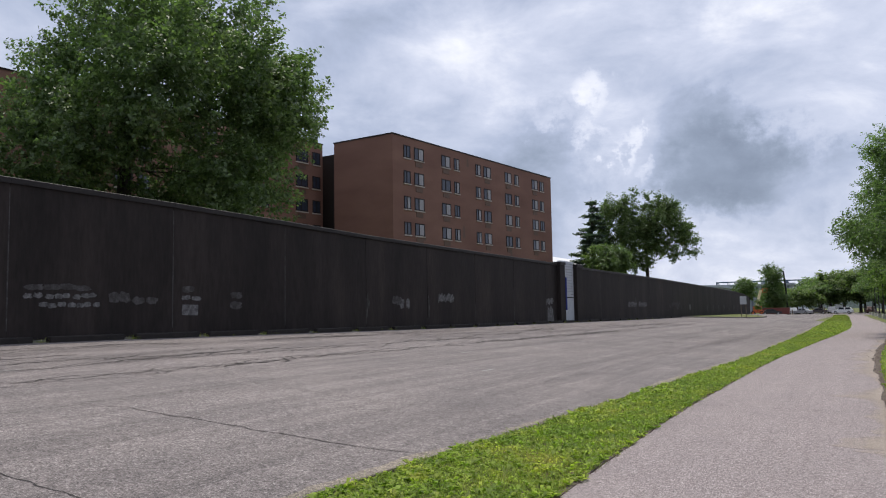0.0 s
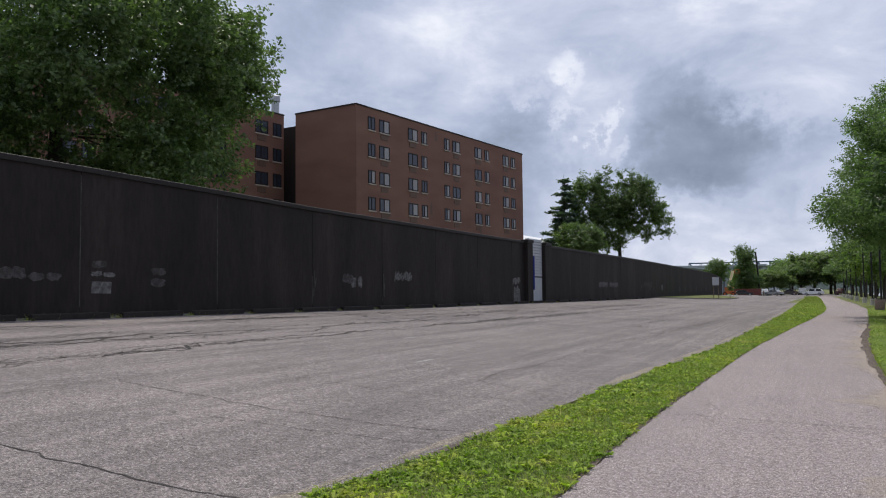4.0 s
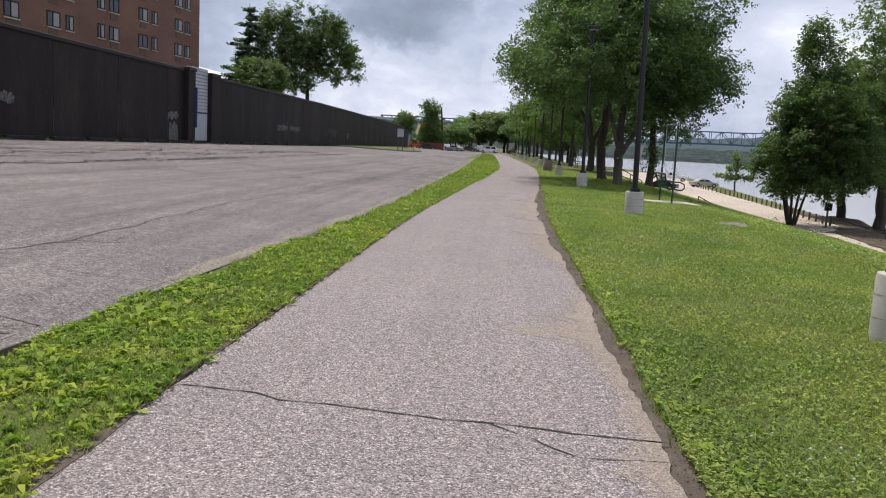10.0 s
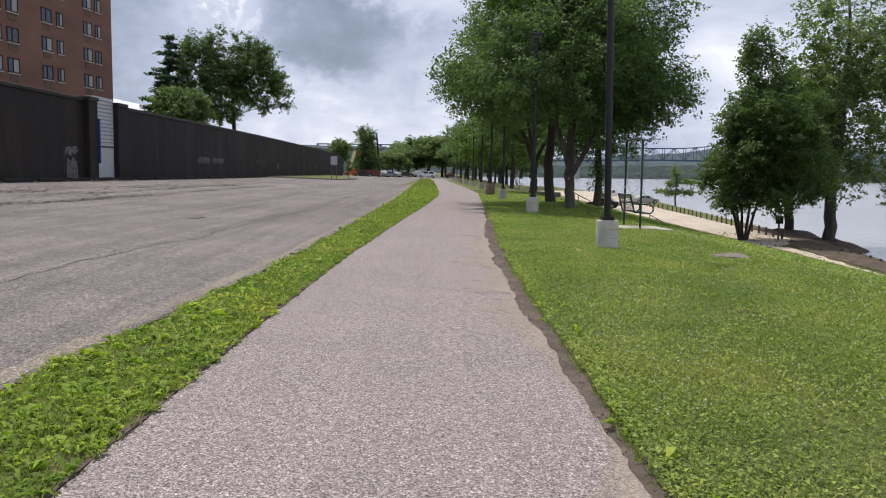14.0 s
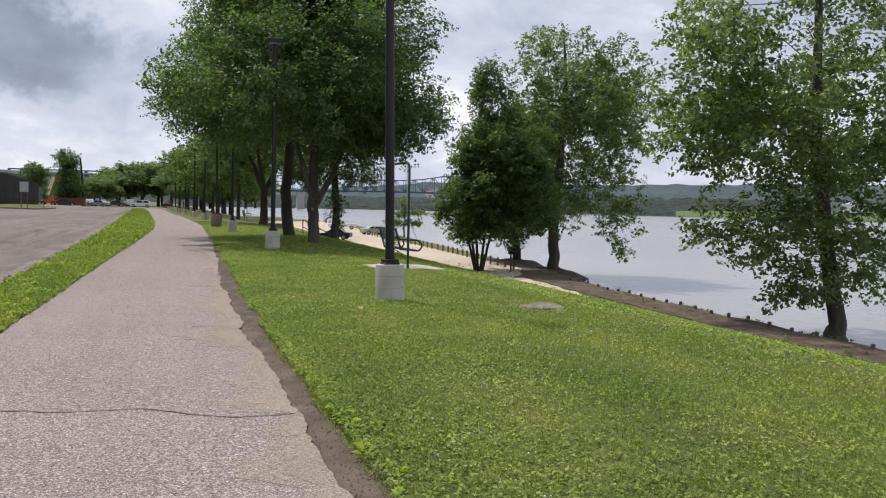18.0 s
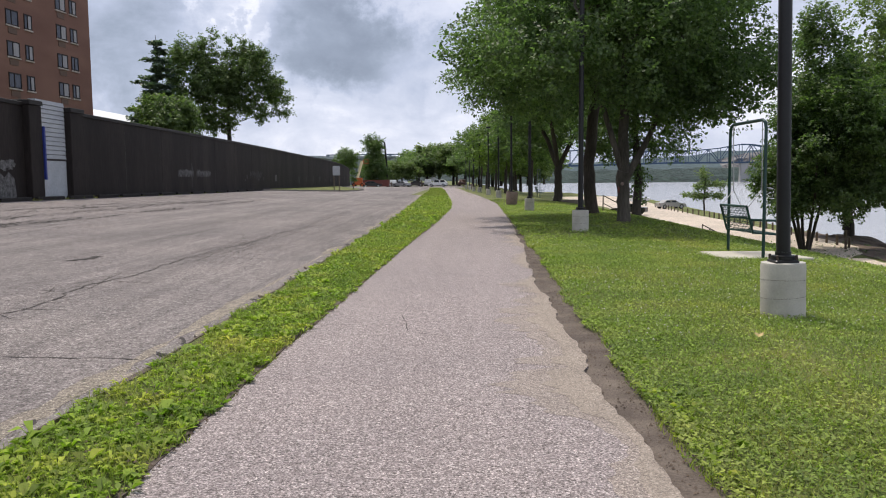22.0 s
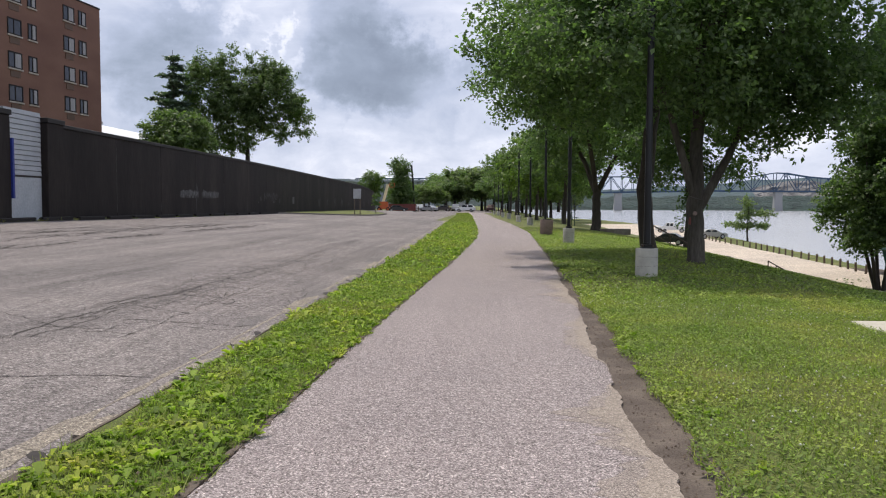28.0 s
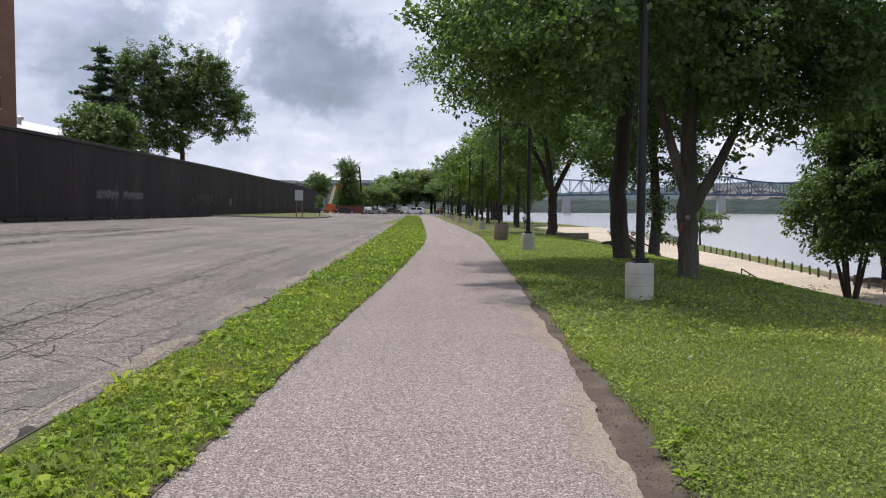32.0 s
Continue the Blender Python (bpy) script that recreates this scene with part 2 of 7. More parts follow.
M = {}
M["path"] = aggregate("chip_sealed_paving", (0.285, 0.247, 0.241), (0.105, 0.086, 0.081), (0.55, 0.490, 0.472), (0.355, 0.295, 0.292), 130.0, 0.0, 0.0, 0.9, gritty=0.72, streak=0.04, mottle=0.45)
M["lot"] = aggregate("worn_asphalt", (0.198, 0.173, 0.168), (0.12, 0.106, 0.10), (0.33, 0.305, 0.29), (0.225, 0.20, 0.192), 88.0, 0.0, 0.0, 0.35, gritty=0.68, streak=0.16)
M["patch"] = aggregate("dark_asphalt_patch", (0.165, 0.148, 0.143), (0.10, 0.09, 0.086), (0.28, 0.26, 0.25), (0.185, 0.166, 0.16), 100.0, 0.0, 0.0, 1.1, gritty=0.4, mottle=0.6)
M["kerb"] = aggregate("weathered_kerb_concrete", (0.225, 0.205, 0.19), (0.14, 0.12, 0.11), (0.38, 0.36, 0.33), (0.25, 0.225, 0.195), 70.0, 0.0, 0.0, 1.3)
M["sand"] = aggregate("sandy_concrete_road", (0.55, 0.47, 0.38), (0.40, 0.33, 0.26), (0.68, 0.60, 0.52), (0.58, 0.50, 0.41), 25.0, 0.0, 0.0, 0.3)
M["oldpaint"] = aggregate("worn_tan_line", (0.25, 0.217, 0.18), (0.13, 0.112, 0.095), (0.45, 0.40, 0.33), (0.30, 0.255, 0.20), 90.0, 0.0, 0.0, 2.5, gritty=0.5)
M["palepaint"] = material("worn_pale_stall_paint", [(0.26, 0.25, 0.24), (0.40, 0.39, 0.37)], 3.0, 40.0, 0.9, 0.2, 0.5)
M["dirt"] = material("dark_soil", [(0.078, 0.060, 0.048), (0.118, 0.092, 0.074), (0.175, 0.14, 0.112)], 3.0, 55.0, 0.95, 0.5, 0.5, depth=0.012)
M["bank"] = material("eroded_bank_soil", [(0.06, 0.045, 0.034), (0.11, 0.08, 0.06), (0.18, 0.135, 0.10)], 1.2, 14.0, 0.95, 0.6, 0.5, depth=0.05)
# dirt in open cracks; also the painted shadows under the lifted asphalt edge
M["crack"] = material("crack_dirt_and_shadow", [(0.035, 0.03, 0.028), (0.06, 0.052, 0.047)], 5.0, 60.0, 0.95, 0.0)
M["fray"] = aggregate("worn_path_margin", (0.305, 0.258, 0.230), (0.13, 0.108, 0.096), (0.52, 0.46, 0.41), (0.355, 0.295, 0.262), 150.0, 0.0, 0.0, 1.2, gritty=0.45, mottle=0.5)
M["frayed"] = aggregate("bare_path_margin", (0.335, 0.283, 0.238), (0.20, 0.168, 0.14), (0.45, 0.39, 0.335), (0.365, 0.305, 0.255), 150.0, 0.0, 0.0, 1.6, gritty=0.35, mottle=0.6)
# turf colour kept dark and grainy to paint shade into gaps between leaves
M["turf"] = material("turf", [(0.10, 0.098, 0.027), (0.10, 0.122, 0.026), (0.135, 0.155, 0.035), (0.20, 0.185, 0.065)], 0.9, 42.0, 0.9, 0.8, 0.85, depth=0.03, detail=9.0, patch=0.17)
M["blade"] = material("grass_blade", [(0.180, 0.228, 0.052), (0.256, 0.296, 0.066), (0.385, 0.354, 0.13)], 1.1, 20.0, 0.55, 0.0, 0.2, random_mix=0.5, translucent=0.3, patch=0.17)
M["weed"] = material("broad_weed_leaf", [(0.138, 0.215, 0.028), (0.222, 0.305, 0.036), (0.375, 0.378, 0.06)], 2.2, 30.0, 0.6, 0.0, 0.2, random_mix=0.55, translucent=0.3, spec=0.2, patch=0.17)
M["cloverleaf"] = material("clover_leaf", [(0.168, 0.232, 0.053), (0.238, 0.304, 0.066), (0.335, 0.353, 0.105)], 0.8, 25.0, 0.6, 0.0, 0.2, random_mix=0.5, translucent=0.3, spec=0.25, patch=0.17)
M["clover"] = material("clover_flower", [(0.52, 0.54, 0.40), (0.68, 0.68, 0.54)], 3.0, 60.0, 0.8, 0.0)
M["wall"] = material("dark_coated_wall", [(0.0185, 0.0150, 0.0138), (0.0275, 0.0220, 0.0200), (0.044, 0.0345, 0.0305)], 0.6, 9.0, 0.7, 0.1, 0.4, spec=0.15,
                     stretch=(1.0, 1.0, 0.22), depth=0.01)
M["wallcap"] = material("dark_wall_coping", [(0.013, 0.010, 0.009), (0.024, 0.019, 0.017)], 0.8, 12.0, 0.6, 0.2, 0.4, spec=0.3)
M["chalk"] = material("faded_pale_paint", [(0.028, 0.024, 0.022), (0.055, 0.050, 0.048), (0.10, 0.095, 0.093)], 5.0, 26.0, 0.85, 0.0, 0.5)
M["chalkw"] = material("pale_paint_patch", [(0.045, 0.042, 0.041), (0.12, 0.116, 0.114), (0.22, 0.215, 0.21)], 6.0, 30.0, 0.85, 0.0, 0.5)
M["footing"] = material("grey_footing_concrete", [(0.12, 0.112, 0.105), (0.17, 0.16, 0.15), (0.21, 0.20, 0.18)], 1.5, 30.0, 0.9, 0.3, 0.4)
M["siding"] = material("white_painted_siding", [(0.36, 0.375, 0.40), (0.46, 0.475, 0.49)], 1.0, 20.0, 0.6, 0.1, 0.2)
M["slabw"] = material("pale_painted_slab", [(0.38, 0.41, 0.44), (0.50, 0.52, 0.54)], 0.8, 12.0, 0.65, 0.1, 0.25)
M["blue"] = plain("blue_painted_board", (0.02, 0.035, 0.22), 0.5)
M["stop"] = material("tarred_timber_stop", [(0.012, 0.010, 0.009), (0.026, 0.021, 0.018)], 3.0, 30.0, 0.85, 0.4, 0.5)
M["brick"] = material("orange_brown_brickwork", [(0.165, 0.081, 0.060), (0.20, 0.103, 0.075), (0.235, 0.126, 0.090)], 0.16, 7.0, 0.85, 0.1, 0.3, stretch=(1, 1, 3.0))
# dark copy of the brick: the recess shade is painted into its colour
M["brickd"] = material("shaded_brown_brick", [(0.018, 0.014, 0.013), (0.026, 0.020, 0.018)], 0.5, 8.0, 0.85, 0.1, 0.3)
M["winframe"] = plain("dark_bronze_frame", (0.018, 0.014, 0.013), 0.6, 0.0, 0.2)
M["winglass"] = glass_dark("window_glass", (0.03, 0.035, 0.05))
M["curtain"] = material("pale_curtain", [(0.30, 0.29, 0.30), (0.42, 0.40, 0.41)], 2.0, 8.0, 0.9, 0.0, 0.2, stretch=(6, 6, 0.6))
M["sill"] = plain("pale_stone_sill", (0.42, 0.36, 0.31), 0.8)
M["grille"] = plain("brown_vent_grille", (0.12, 0.072, 0.05), 0.7)
M["metalgrey"] = plain("grey_sheet_metal", (0.42, 0.43, 0.45), 0.5, 0.3)
M["white"] = plain("white_paint", (0.75, 0.75, 0.74), 0.5)
M["shed"] = material("grey_industrial_cladding", [(0.30, 0.33, 0.37), (0.38, 0.41, 0.45)], 0.05, 1.0, 0.6, 0.0, 0.2)
M["shedd"] = material("dark_cladding_rib", [(0.13, 0.15, 0.18), (0.18, 0.20, 0.23)], 0.05, 1.0, 0.6, 0.0, 0.2)
M["concrete"] = material("cast_concrete", [(0.40, 0.375, 0.325), (0.50, 0.47, 0.415), (0.58, 0.55, 0.485)], 3.5, 60.0, 0.88, 0.15, 0.16, depth=0.004)
M["constain"] = material("rain_streaked_concrete", [(0.25, 0.23, 0.20), (0.35, 0.325, 0.285)], 3.0, 45.0, 0.88, 0.2, 0.35)
M["pad"] = material("pale_concrete_pad", [(0.48, 0.44, 0.36), (0.58, 0.54, 0.45)], 1.5, 40.0, 0.9, 0.2, 0.3)
M["pole"] = material("bronze_painted_steel", [(0.012, 0.012, 0.013), (0.022, 0.022, 0.024)], 1.0, 30.0, 0.42, 0.05, 0.2, 0.2)
M["green"] = material("dark_green_coated_steel", [(0.010, 0.038, 0.030), (0.016, 0.055, 0.043)], 3.0, 40.0, 0.4, 0.05, 0.2)
M["chain"] = plain("galvanised_chain", (0.45, 0.45, 0.45), 0.4, 0.9)
M["bark"] = material("grey_brown_bark", [(0.048, 0.042, 0.035), (0.088, 0.077, 0.064), (0.142, 0.124, 0.103)], 2.5, 22.0, 0.95, 0.9, 0.5, stretch=(1, 1, 0.22), depth=0.03)
M["barkd"] = material("dark_bark", [(0.042, 0.035, 0.029), (0.085, 0.070, 0.057)], 2.5, 22.0, 0.95, 0.9, 0.5, stretch=(1, 1, 0.22), depth=0.03)


def leaf(name, a, b, c, tr=0.25):
    return material(name, [a, b, c], 0.35, 6.0, 0.5, 0.0, 0.2, random_mix=0.4, translucent=tr, spec=0.35)


M["maple"] = leaf("maple_leaf", (0.086, 0.123, 0.062), (0.118, 0.163, 0.076), (0.156, 0.203, 0.09), 0.5)
M["light"] = leaf("bright_leaf", (0.10, 0.15, 0.036), (0.138, 0.195, 0.046), (0.178, 0.235, 0.058), 0.38)
M["river"] = leaf("riverside_leaf", (0.118, 0.148, 0.074), (0.162, 0.194, 0.092), (0.21, 0.235, 0.115), 0.5)
M["deep"] = leaf("deep_green_leaf", (0.082, 0.120, 0.052), (0.114, 0.158, 0.064), (0.148, 0.192, 0.078), 0.44)
M["ash"] = leaf("ash_leaf", (0.092, 0.13, 0.056), (0.125, 0.166, 0.07), (0.16, 0.20, 0.084), 0.4)
M["shade"] = leaf("shade_tree_leaf", (0.100, 0.136, 0.073), (0.134, 0.174, 0.086), (0.172, 0.21, 0.102), 0.42)
M["needle"] = leaf("spruce_needle", (0.075, 0.108, 0.086), (0.10, 0.135, 0.10), (0.125, 0.165, 0.115), 0.25)
# lighter leaf colour, with the distance haze painted in
M["farleaf"] = leaf("far_leaf", (0.118, 0.160, 0.078), (0.150, 0.195, 0.092), (0.188, 0.232, 0.108), 0.5)
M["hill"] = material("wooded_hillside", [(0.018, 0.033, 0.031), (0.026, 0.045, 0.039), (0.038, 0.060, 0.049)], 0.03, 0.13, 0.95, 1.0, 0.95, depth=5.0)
# distance haze is put into this bluish base colour
M["farhill"] = material("haze_tinted_ridge", [(0.045, 0.070, 0.080), (0.055, 0.084, 0.092), (0.068, 0.098, 0.104)], 0.012, 0.1, 0.95, 0.6, 0.5, depth=3.0)
M["cliff"] = material("pale_cliff_rock", [(0.17, 0.16, 0.155), (0.26, 0.25, 0.24)], 0.03, 0.3, 0.95, 0.5, 0.5, depth=2.0)
M["field"] = material("bank_meadow", [(0.09, 0.125, 0.05), (0.125, 0.165, 0.065)], 0.02, 0.3, 0.95, 0.3, 0.4)
M["steelblue"] = plain("blue_bridge_steel", (0.045, 0.085, 0.15), 0.55, 0.1)
M["pier"] = plain("bridge_pier_concrete", (0.36, 0.36, 0.36), 0.9)
M["post"] = material("weathered_timber", [(0.10, 0.075, 0.055), (0.18, 0.14, 0.105)], 3.0, 25.0, 0.9, 0.4, 0.5)
M["rust"] = plain("brown_handrail", (0.05, 0.03, 0.022), 0.6)
M["barrel"] = material("pebbled_brown_bin", [(0.20, 0.145, 0.12), (0.29, 0.215, 0.18)], 6.0, 70.0, 0.9, 0.5, 0.6, depth=0.006)
M["rock"] = material("weathered_stone", [(0.14, 0.115, 0.09), (0.23, 0.20, 0.16), (0.30, 0.27, 0.22)], 2.0, 20.0, 0.9, 0.7, 0.5, depth=0.03)
M["tyre"] = plain("tyre_rubber", (0.015, 0.015, 0.015), 0.85)
M["rim"] = plain("alloy_rim", (0.4, 0.4, 0.42), 0.35, 0.8)
M["carglass"] = glass_dark("car_glass")
M["orange"] = plain("orange_machine_paint", (0.52, 0.11, 0.03), 0.5)
M["boom"] = plain("pale_yellow_boom", (0.85, 0.72, 0.48), 0.5)
M["redbrown"] = plain("red_oxide_paint", (0.18, 0.05, 0.04), 0.7)
M["straw"] = material("dry_leaf", [(0.45, 0.33, 0.12), (0.55, 0.42, 0.2)], 4.0, 40.0, 0.8, 0.0)


def water_mat():
    m = bpy.data.materials.new("river_water")
    m.use_nodes = True
    t = m.node_tree
    b = t.nodes["Principled BSDF"]
    vec = t.nodes.new("ShaderNodeTexCoord").outputs["Object"]
    mp = nd(t, "ShaderNodeMapping", Scale=(1.0, 0.35, 1.0), Rotation=(0, 0, 0.5))
    ln(t, vec, mp.inputs[0])
    col = ramp(t, noise_n(t, mp.outputs[0], 0.02, 4.0), [(0.35, (0.27, 0.275, 0.275)), (0.65, (0.34, 0.345, 0.345))])
    ln(t, col, b.inputs["Base Color"])
    b.inputs["Roughness"].default_value = 0.18
    b.inputs["IOR"].default_value = 1.33
    bn = nd(t, "ShaderNodeBump", Strength=0.45, Distance=0.08)
    ln(t, noise_n(t, mp.outputs[0], 1.3, 4.0, 0.6), bn.inputs["Height"])
    ln(t, bn.outputs[0], b.inputs["Normal"])
    return m


M["water"] = water_mat()


# ---- mesh helpers ----
class Mb:
    """Vertices and faces gathered for one mesh."""

    def __init__(self):
        self.v, self.f = [], []

    def add(self, v, f):
        n = len(self.v)
        self.v += [tuple(p) for p in v]
        self.f += [tuple(i + n for i in q) for q in f]
        return self

    def box(self, x0, x1, y0, y1, z0, z1, m=None):
        v = [(x, y, z) for z in (z0, z1) for x, y in ((x0, y0), (x1, y0), (x1, y1), (x0, y1))]
        if m is not None:
            v = [tuple(m @ Vector(p)) for p in v]
        return self.add(v, [(3, 2, 1, 0), (4, 5, 6, 7), (0, 1, 5, 4), (1, 2, 6, 5), (2, 3, 7, 6), (3, 0, 4, 7)])

    def cbox(self, x0, x1, y0, y1, z0, z1, c=0.01, m=None):
        """A box with its upright and top edges chamfered by c."""
        def ring(d, z):
            return [(x0 + d + c, y0 + d, z), (x1 - d - c, y0 + d, z), (x1 - d, y0 + d + c, z), (x1 - d, y1 - d - c, z),
                    (x1 - d - c, y1 - d, z), (x0 + d + c, y1 - d, z), (x0 + d, y1 - d - c, z), (x0 + d, y0 + d + c, z)]
        v = ring(0, z0) + ring(0, z1 - c) + ring(c, z1)
        if m is not None:
            v = [tuple(m @ Vector(p)) for p in v]
        f = [tuple(range(7, -1, -1)), tuple(range(16, 24))]
        for k in (0, 8):
            f += [(k + i, k + (i + 1) % 8, k + 8 + (i + 1) % 8, k + 8 + i) for i in range(8)]
        return self.add(v, f)

    def tube(self, pts, radii, sides=8, cap=True):
        pts = [Vector(p) for p in pts]
        rings = []
        side = None
        for i, p in enumerate(pts):
            d = (pts[min(i + 1, len(pts) - 1)] - pts[max(i - 1, 0)]).normalized()
            if side is None:
                side = d.orthogonal().normalized()
            side = (side - d * side.dot(d)).normalized()
            up = d.cross(side)
            r = radii[i] if hasattr(radii, "__len__") else radii
            rings.append([p + (side * math.cos(a) + up * math.sin(a)) * r for a in (2 * math.pi * k / sides for k in range(sides))])
        v = [q for r in rings for q in r]
        f = []
        for i in range(len(rings) - 1):
            a, b = i * sides, (i + 1) * sides
            f += [(a + k, a + (k + 1) % sides, b + (k + 1) % sides, b + k) for k in range(sides)]
        if cap:
            f += [tuple(range(sides - 1, -1, -1)), tuple(range(len(v) - sides, len(v)))]
        return self.add(v, f)

    def lathe(self, prof, sides=24, at=(0, 0, 0)):
        v, f = [], []
        for r, z in prof:
            v += [(at[0] + r * math.cos(2 * math.pi * k / sides), at[1] + r * math.sin(2 * math.pi * k / sides), at[2] + z) for k in range(sides)]
        for i in range(len(prof) - 1):
            a, b = i * sides, (i + 1) * sides
            f += [(a + k, a + (k + 1) % sides, b + (k + 1) % sides, b + k) for k in range(sides)]
        f += [tuple(range(sides - 1, -1, -1)), tuple(range(len(v) - sides, len(v)))]
        return self.add(v, f)

    def prism(self, poly, axis, a, b):
        """A polygon in the plane across an axis, drawn out from a to b along it."""
        n = len(poly)
        put = {"x": lambda p, h: (h, p[0], p[1]), "y": lambda p, h: (p[0], h, p[1]), "z": lambda p, h: (p[0], p[1], h)}[axis]
        v = [put(p, a) for p in poly] + [put(p, b) for p in poly]
        f = [tuple(range(n - 1, -1, -1)), tuple(range(n, 2 * n))] + [(i, (i + 1) % n, n + (i + 1) % n, n + i) for i in range(n)]
        return self.add(v, f)

    def mesh(self, name, mat, smooth=False):
        me = bpy.data.meshes.new(name)
        me.from_pydata(self.v, [], self.f)
        me.materials.append(mat)
        if smooth:
            me.polygons.foreach_set("use_smooth", [True] * len(me.polygons))
            me.set_sharp_from_angle(angle=radians(35))
        me.update()
        return me


def part(name, mb, mat, parent, label="", smooth=False, at=None):
    ob = new(name, mb if isinstance(mb, bpy.types.Mesh) else mb.mesh(name, mat, smooth))
    ob.parent = parent
    if at is not None:
        ob.matrix_basis = at
    if label:
        ob["label"] = label
    return ob


def thing(name, m, label, category, group="", kind=""):
    ob = new(name)
    ob.matrix_basis = m if isinstance(m, Matrix) else pose(*m)
    return tagged(ob, label, category, group, kind)


def solo(name, mb, mat, label, category, kind="", smooth=False, group=""):
    return tagged(new(name, mb.mesh(name, mat, smooth)), label, category, group, kind)


def fast_mesh(name, verts, quads, mat):
    """Many small faces at once: verts (N, 3) and faces (K, 3 or 4)."""
    me = bpy.data.meshes.new(name)
    k = quads.shape[1]
    me.vertices.add(len(verts))
    me.vertices.foreach_set("co", verts.astype(np.float32).ravel())
    me.loops.add(quads.size)
    me.loops.foreach_set("vertex_index", quads.astype(np.int32).ravel())
    me.polygons.add(len(quads))
    me.polygons.foreach_set("loop_start", np.arange(0, quads.size, k, dtype=np.int32))
    me.polygons.foreach_set("loop_total", np.full(len(quads), k, dtype=np.int32))
    me.materials.append(mat)
    me.update(calc_edges=True)
    return me


def lerp(x, table):
    xs, ys = zip(*table)
    return float(np.interp(x, xs, ys))


# ---- plan ----
WALL_X = -20.5


def path_left(y):
    return lerp(y, [(-30, -1.22), (-8, -1.28), (0.4, -1.36), (2.5, -1.46), (4, -1.53), (6, -1.58), (8, -1.61), (12, -1.61), (17, -1.60), (20, -1.56), (22.5, -1.51), (25, -1.40), (28, -1.32), (30, -1.24), (32, -1.18), (36, -1.02), (42, -0.74), (48, -0.56), (58, -0.27), (68, -0.3), (90, -0.75), (131, -1.7), (170, -3.0)])


def path_right(y):
    return lerp(y, [(-30, 1.62), (2.4, 1.61), (3.7, 1.52), (5, 1.45), (6.5, 1.41), (8, 1.37), (11, 1.39), (14, 1.37), (17, 1.34), (20, 1.38), (23, 1.47), (25, 1.50), (27, 1.57), (30, 1.72), (34, 1.80), (37, 1.88), (45, 2.12), (56, 2.4), (65, 2.65), (80, 2.4), (96, 2.0), (118, 1.2), (145, 0.7), (170, -0.3)])


def kerb_x(y):
    return lerp(y, [(-30, -3.5), (-0.4, -3.41), (2, -3.32), (5, -3.17), (8, -3.03), (11, -2.95), (14, -2.82), (18, -2.64), (22, -2.54), (28, -2.54), (36, -2.55), (48, -2.58), (75, -3.05), (105, -3.7), (137, -4.2), (170, -5.4)])


def wall_foot(y):
    return lerp(y, [(-40, 1.02), (10, 1.01), (24, 0.90), (36, 0.82), (55, 0.78), (65, 0.73), (80, 0.69), (100, 0.66), (158, 0.52), (230, 0.2)])


def wall_top(y):
    return lerp(y, [(-40, 5.74), (10, 5.74), (15, 5.69), (20, 5.63), (25, 5.54), (35, 5.49), (50, 5.45), (60, 5.37), (75, 5.35), (90, 5.30), (106, 5.19), (116, 5.09), (132, 4.97), (150, 4.75), (160, 4.42), (168, 3.9), (173, 3.4)])


def lot_z(x, y):
    kx = kerb_x(y)
    k = min(max((kx - x) / (kx - WALL_X), 0.0), 1.0)
    return -0.10 + k * (wall_foot(y) + 0.10)


def waterline(y):
    return lerp(y, [(-200, 29), (30, 29.5), (57, 31), (66, 33), (79, 35), (110, 38.5), (140, 42), (200, 49), (300, 44), (420, 20), (600, -60), (900, -300)])


def lawn_z(x, y):
    """The park: level beside the path, then a slope down to the landing, its flat, and the bank into the river."""
    toe = lerp(y, [(-50, 21.5), (40, 21.8), (58, 23.0), (90, 23.8), (120, 24.5), (200, 27), (300, 24)])
    wl = waterline(y)
    mound = 0.22 * math.exp(-((x - 6.2) / 1.7) ** 2 - ((y - 45.0) / 6.0) ** 2) if 30 < y < 60 else 0.0
    if x < 6.5:
        z = 0.02 * math.sin(x * 1.3 + y * 0.21) + 0.015 * math.sin(y * 0.7)
        return z * min(max((x - 1.2) / 1.5, 0), 1) - 0.11 * min(max((x - 3.8) / 2.5, 0), 1) + mound
    if x < toe:
        k = (x - 6.5) / (toe - 6.5)
        base = -0.11 - 3.31 * (0.35 * k + 0.65 * k * k * (3 - 2 * k))
        return base + 0.02 * math.sin(x * 1.3 + y * 0.21) + mound
    edge = wl - 5.0
    if x < edge:
        return -3.45
    if x < wl + 4:
        k = (x - edge) / 9.0
        return -3.45 - 2.4 * k * k * (3 - 2 * k) + 0.05 * math.sin(y * 1.1)
    return -5.85 - min((x - wl - 4) * 0.03, 2.0)


def ground_z(x, y):
    if x < WALL_X - 0.2:
        return wall_foot(min(y, 230)) - 0.25
    if y > 172:
        far = lerp(y, [(172, 0.0), (230, -0.1), (3000, -0.1)])
        if x < 2:
            return far - 0.08
    if x < kerb_x(y) + 0.02:
        return lot_z(x, y) - 0.06
    if x < path_left(y) - 0.02:
        return 0.0
    if x < path_right(y) + 0.02:
        return -0.06
    return lawn_z(x, y)


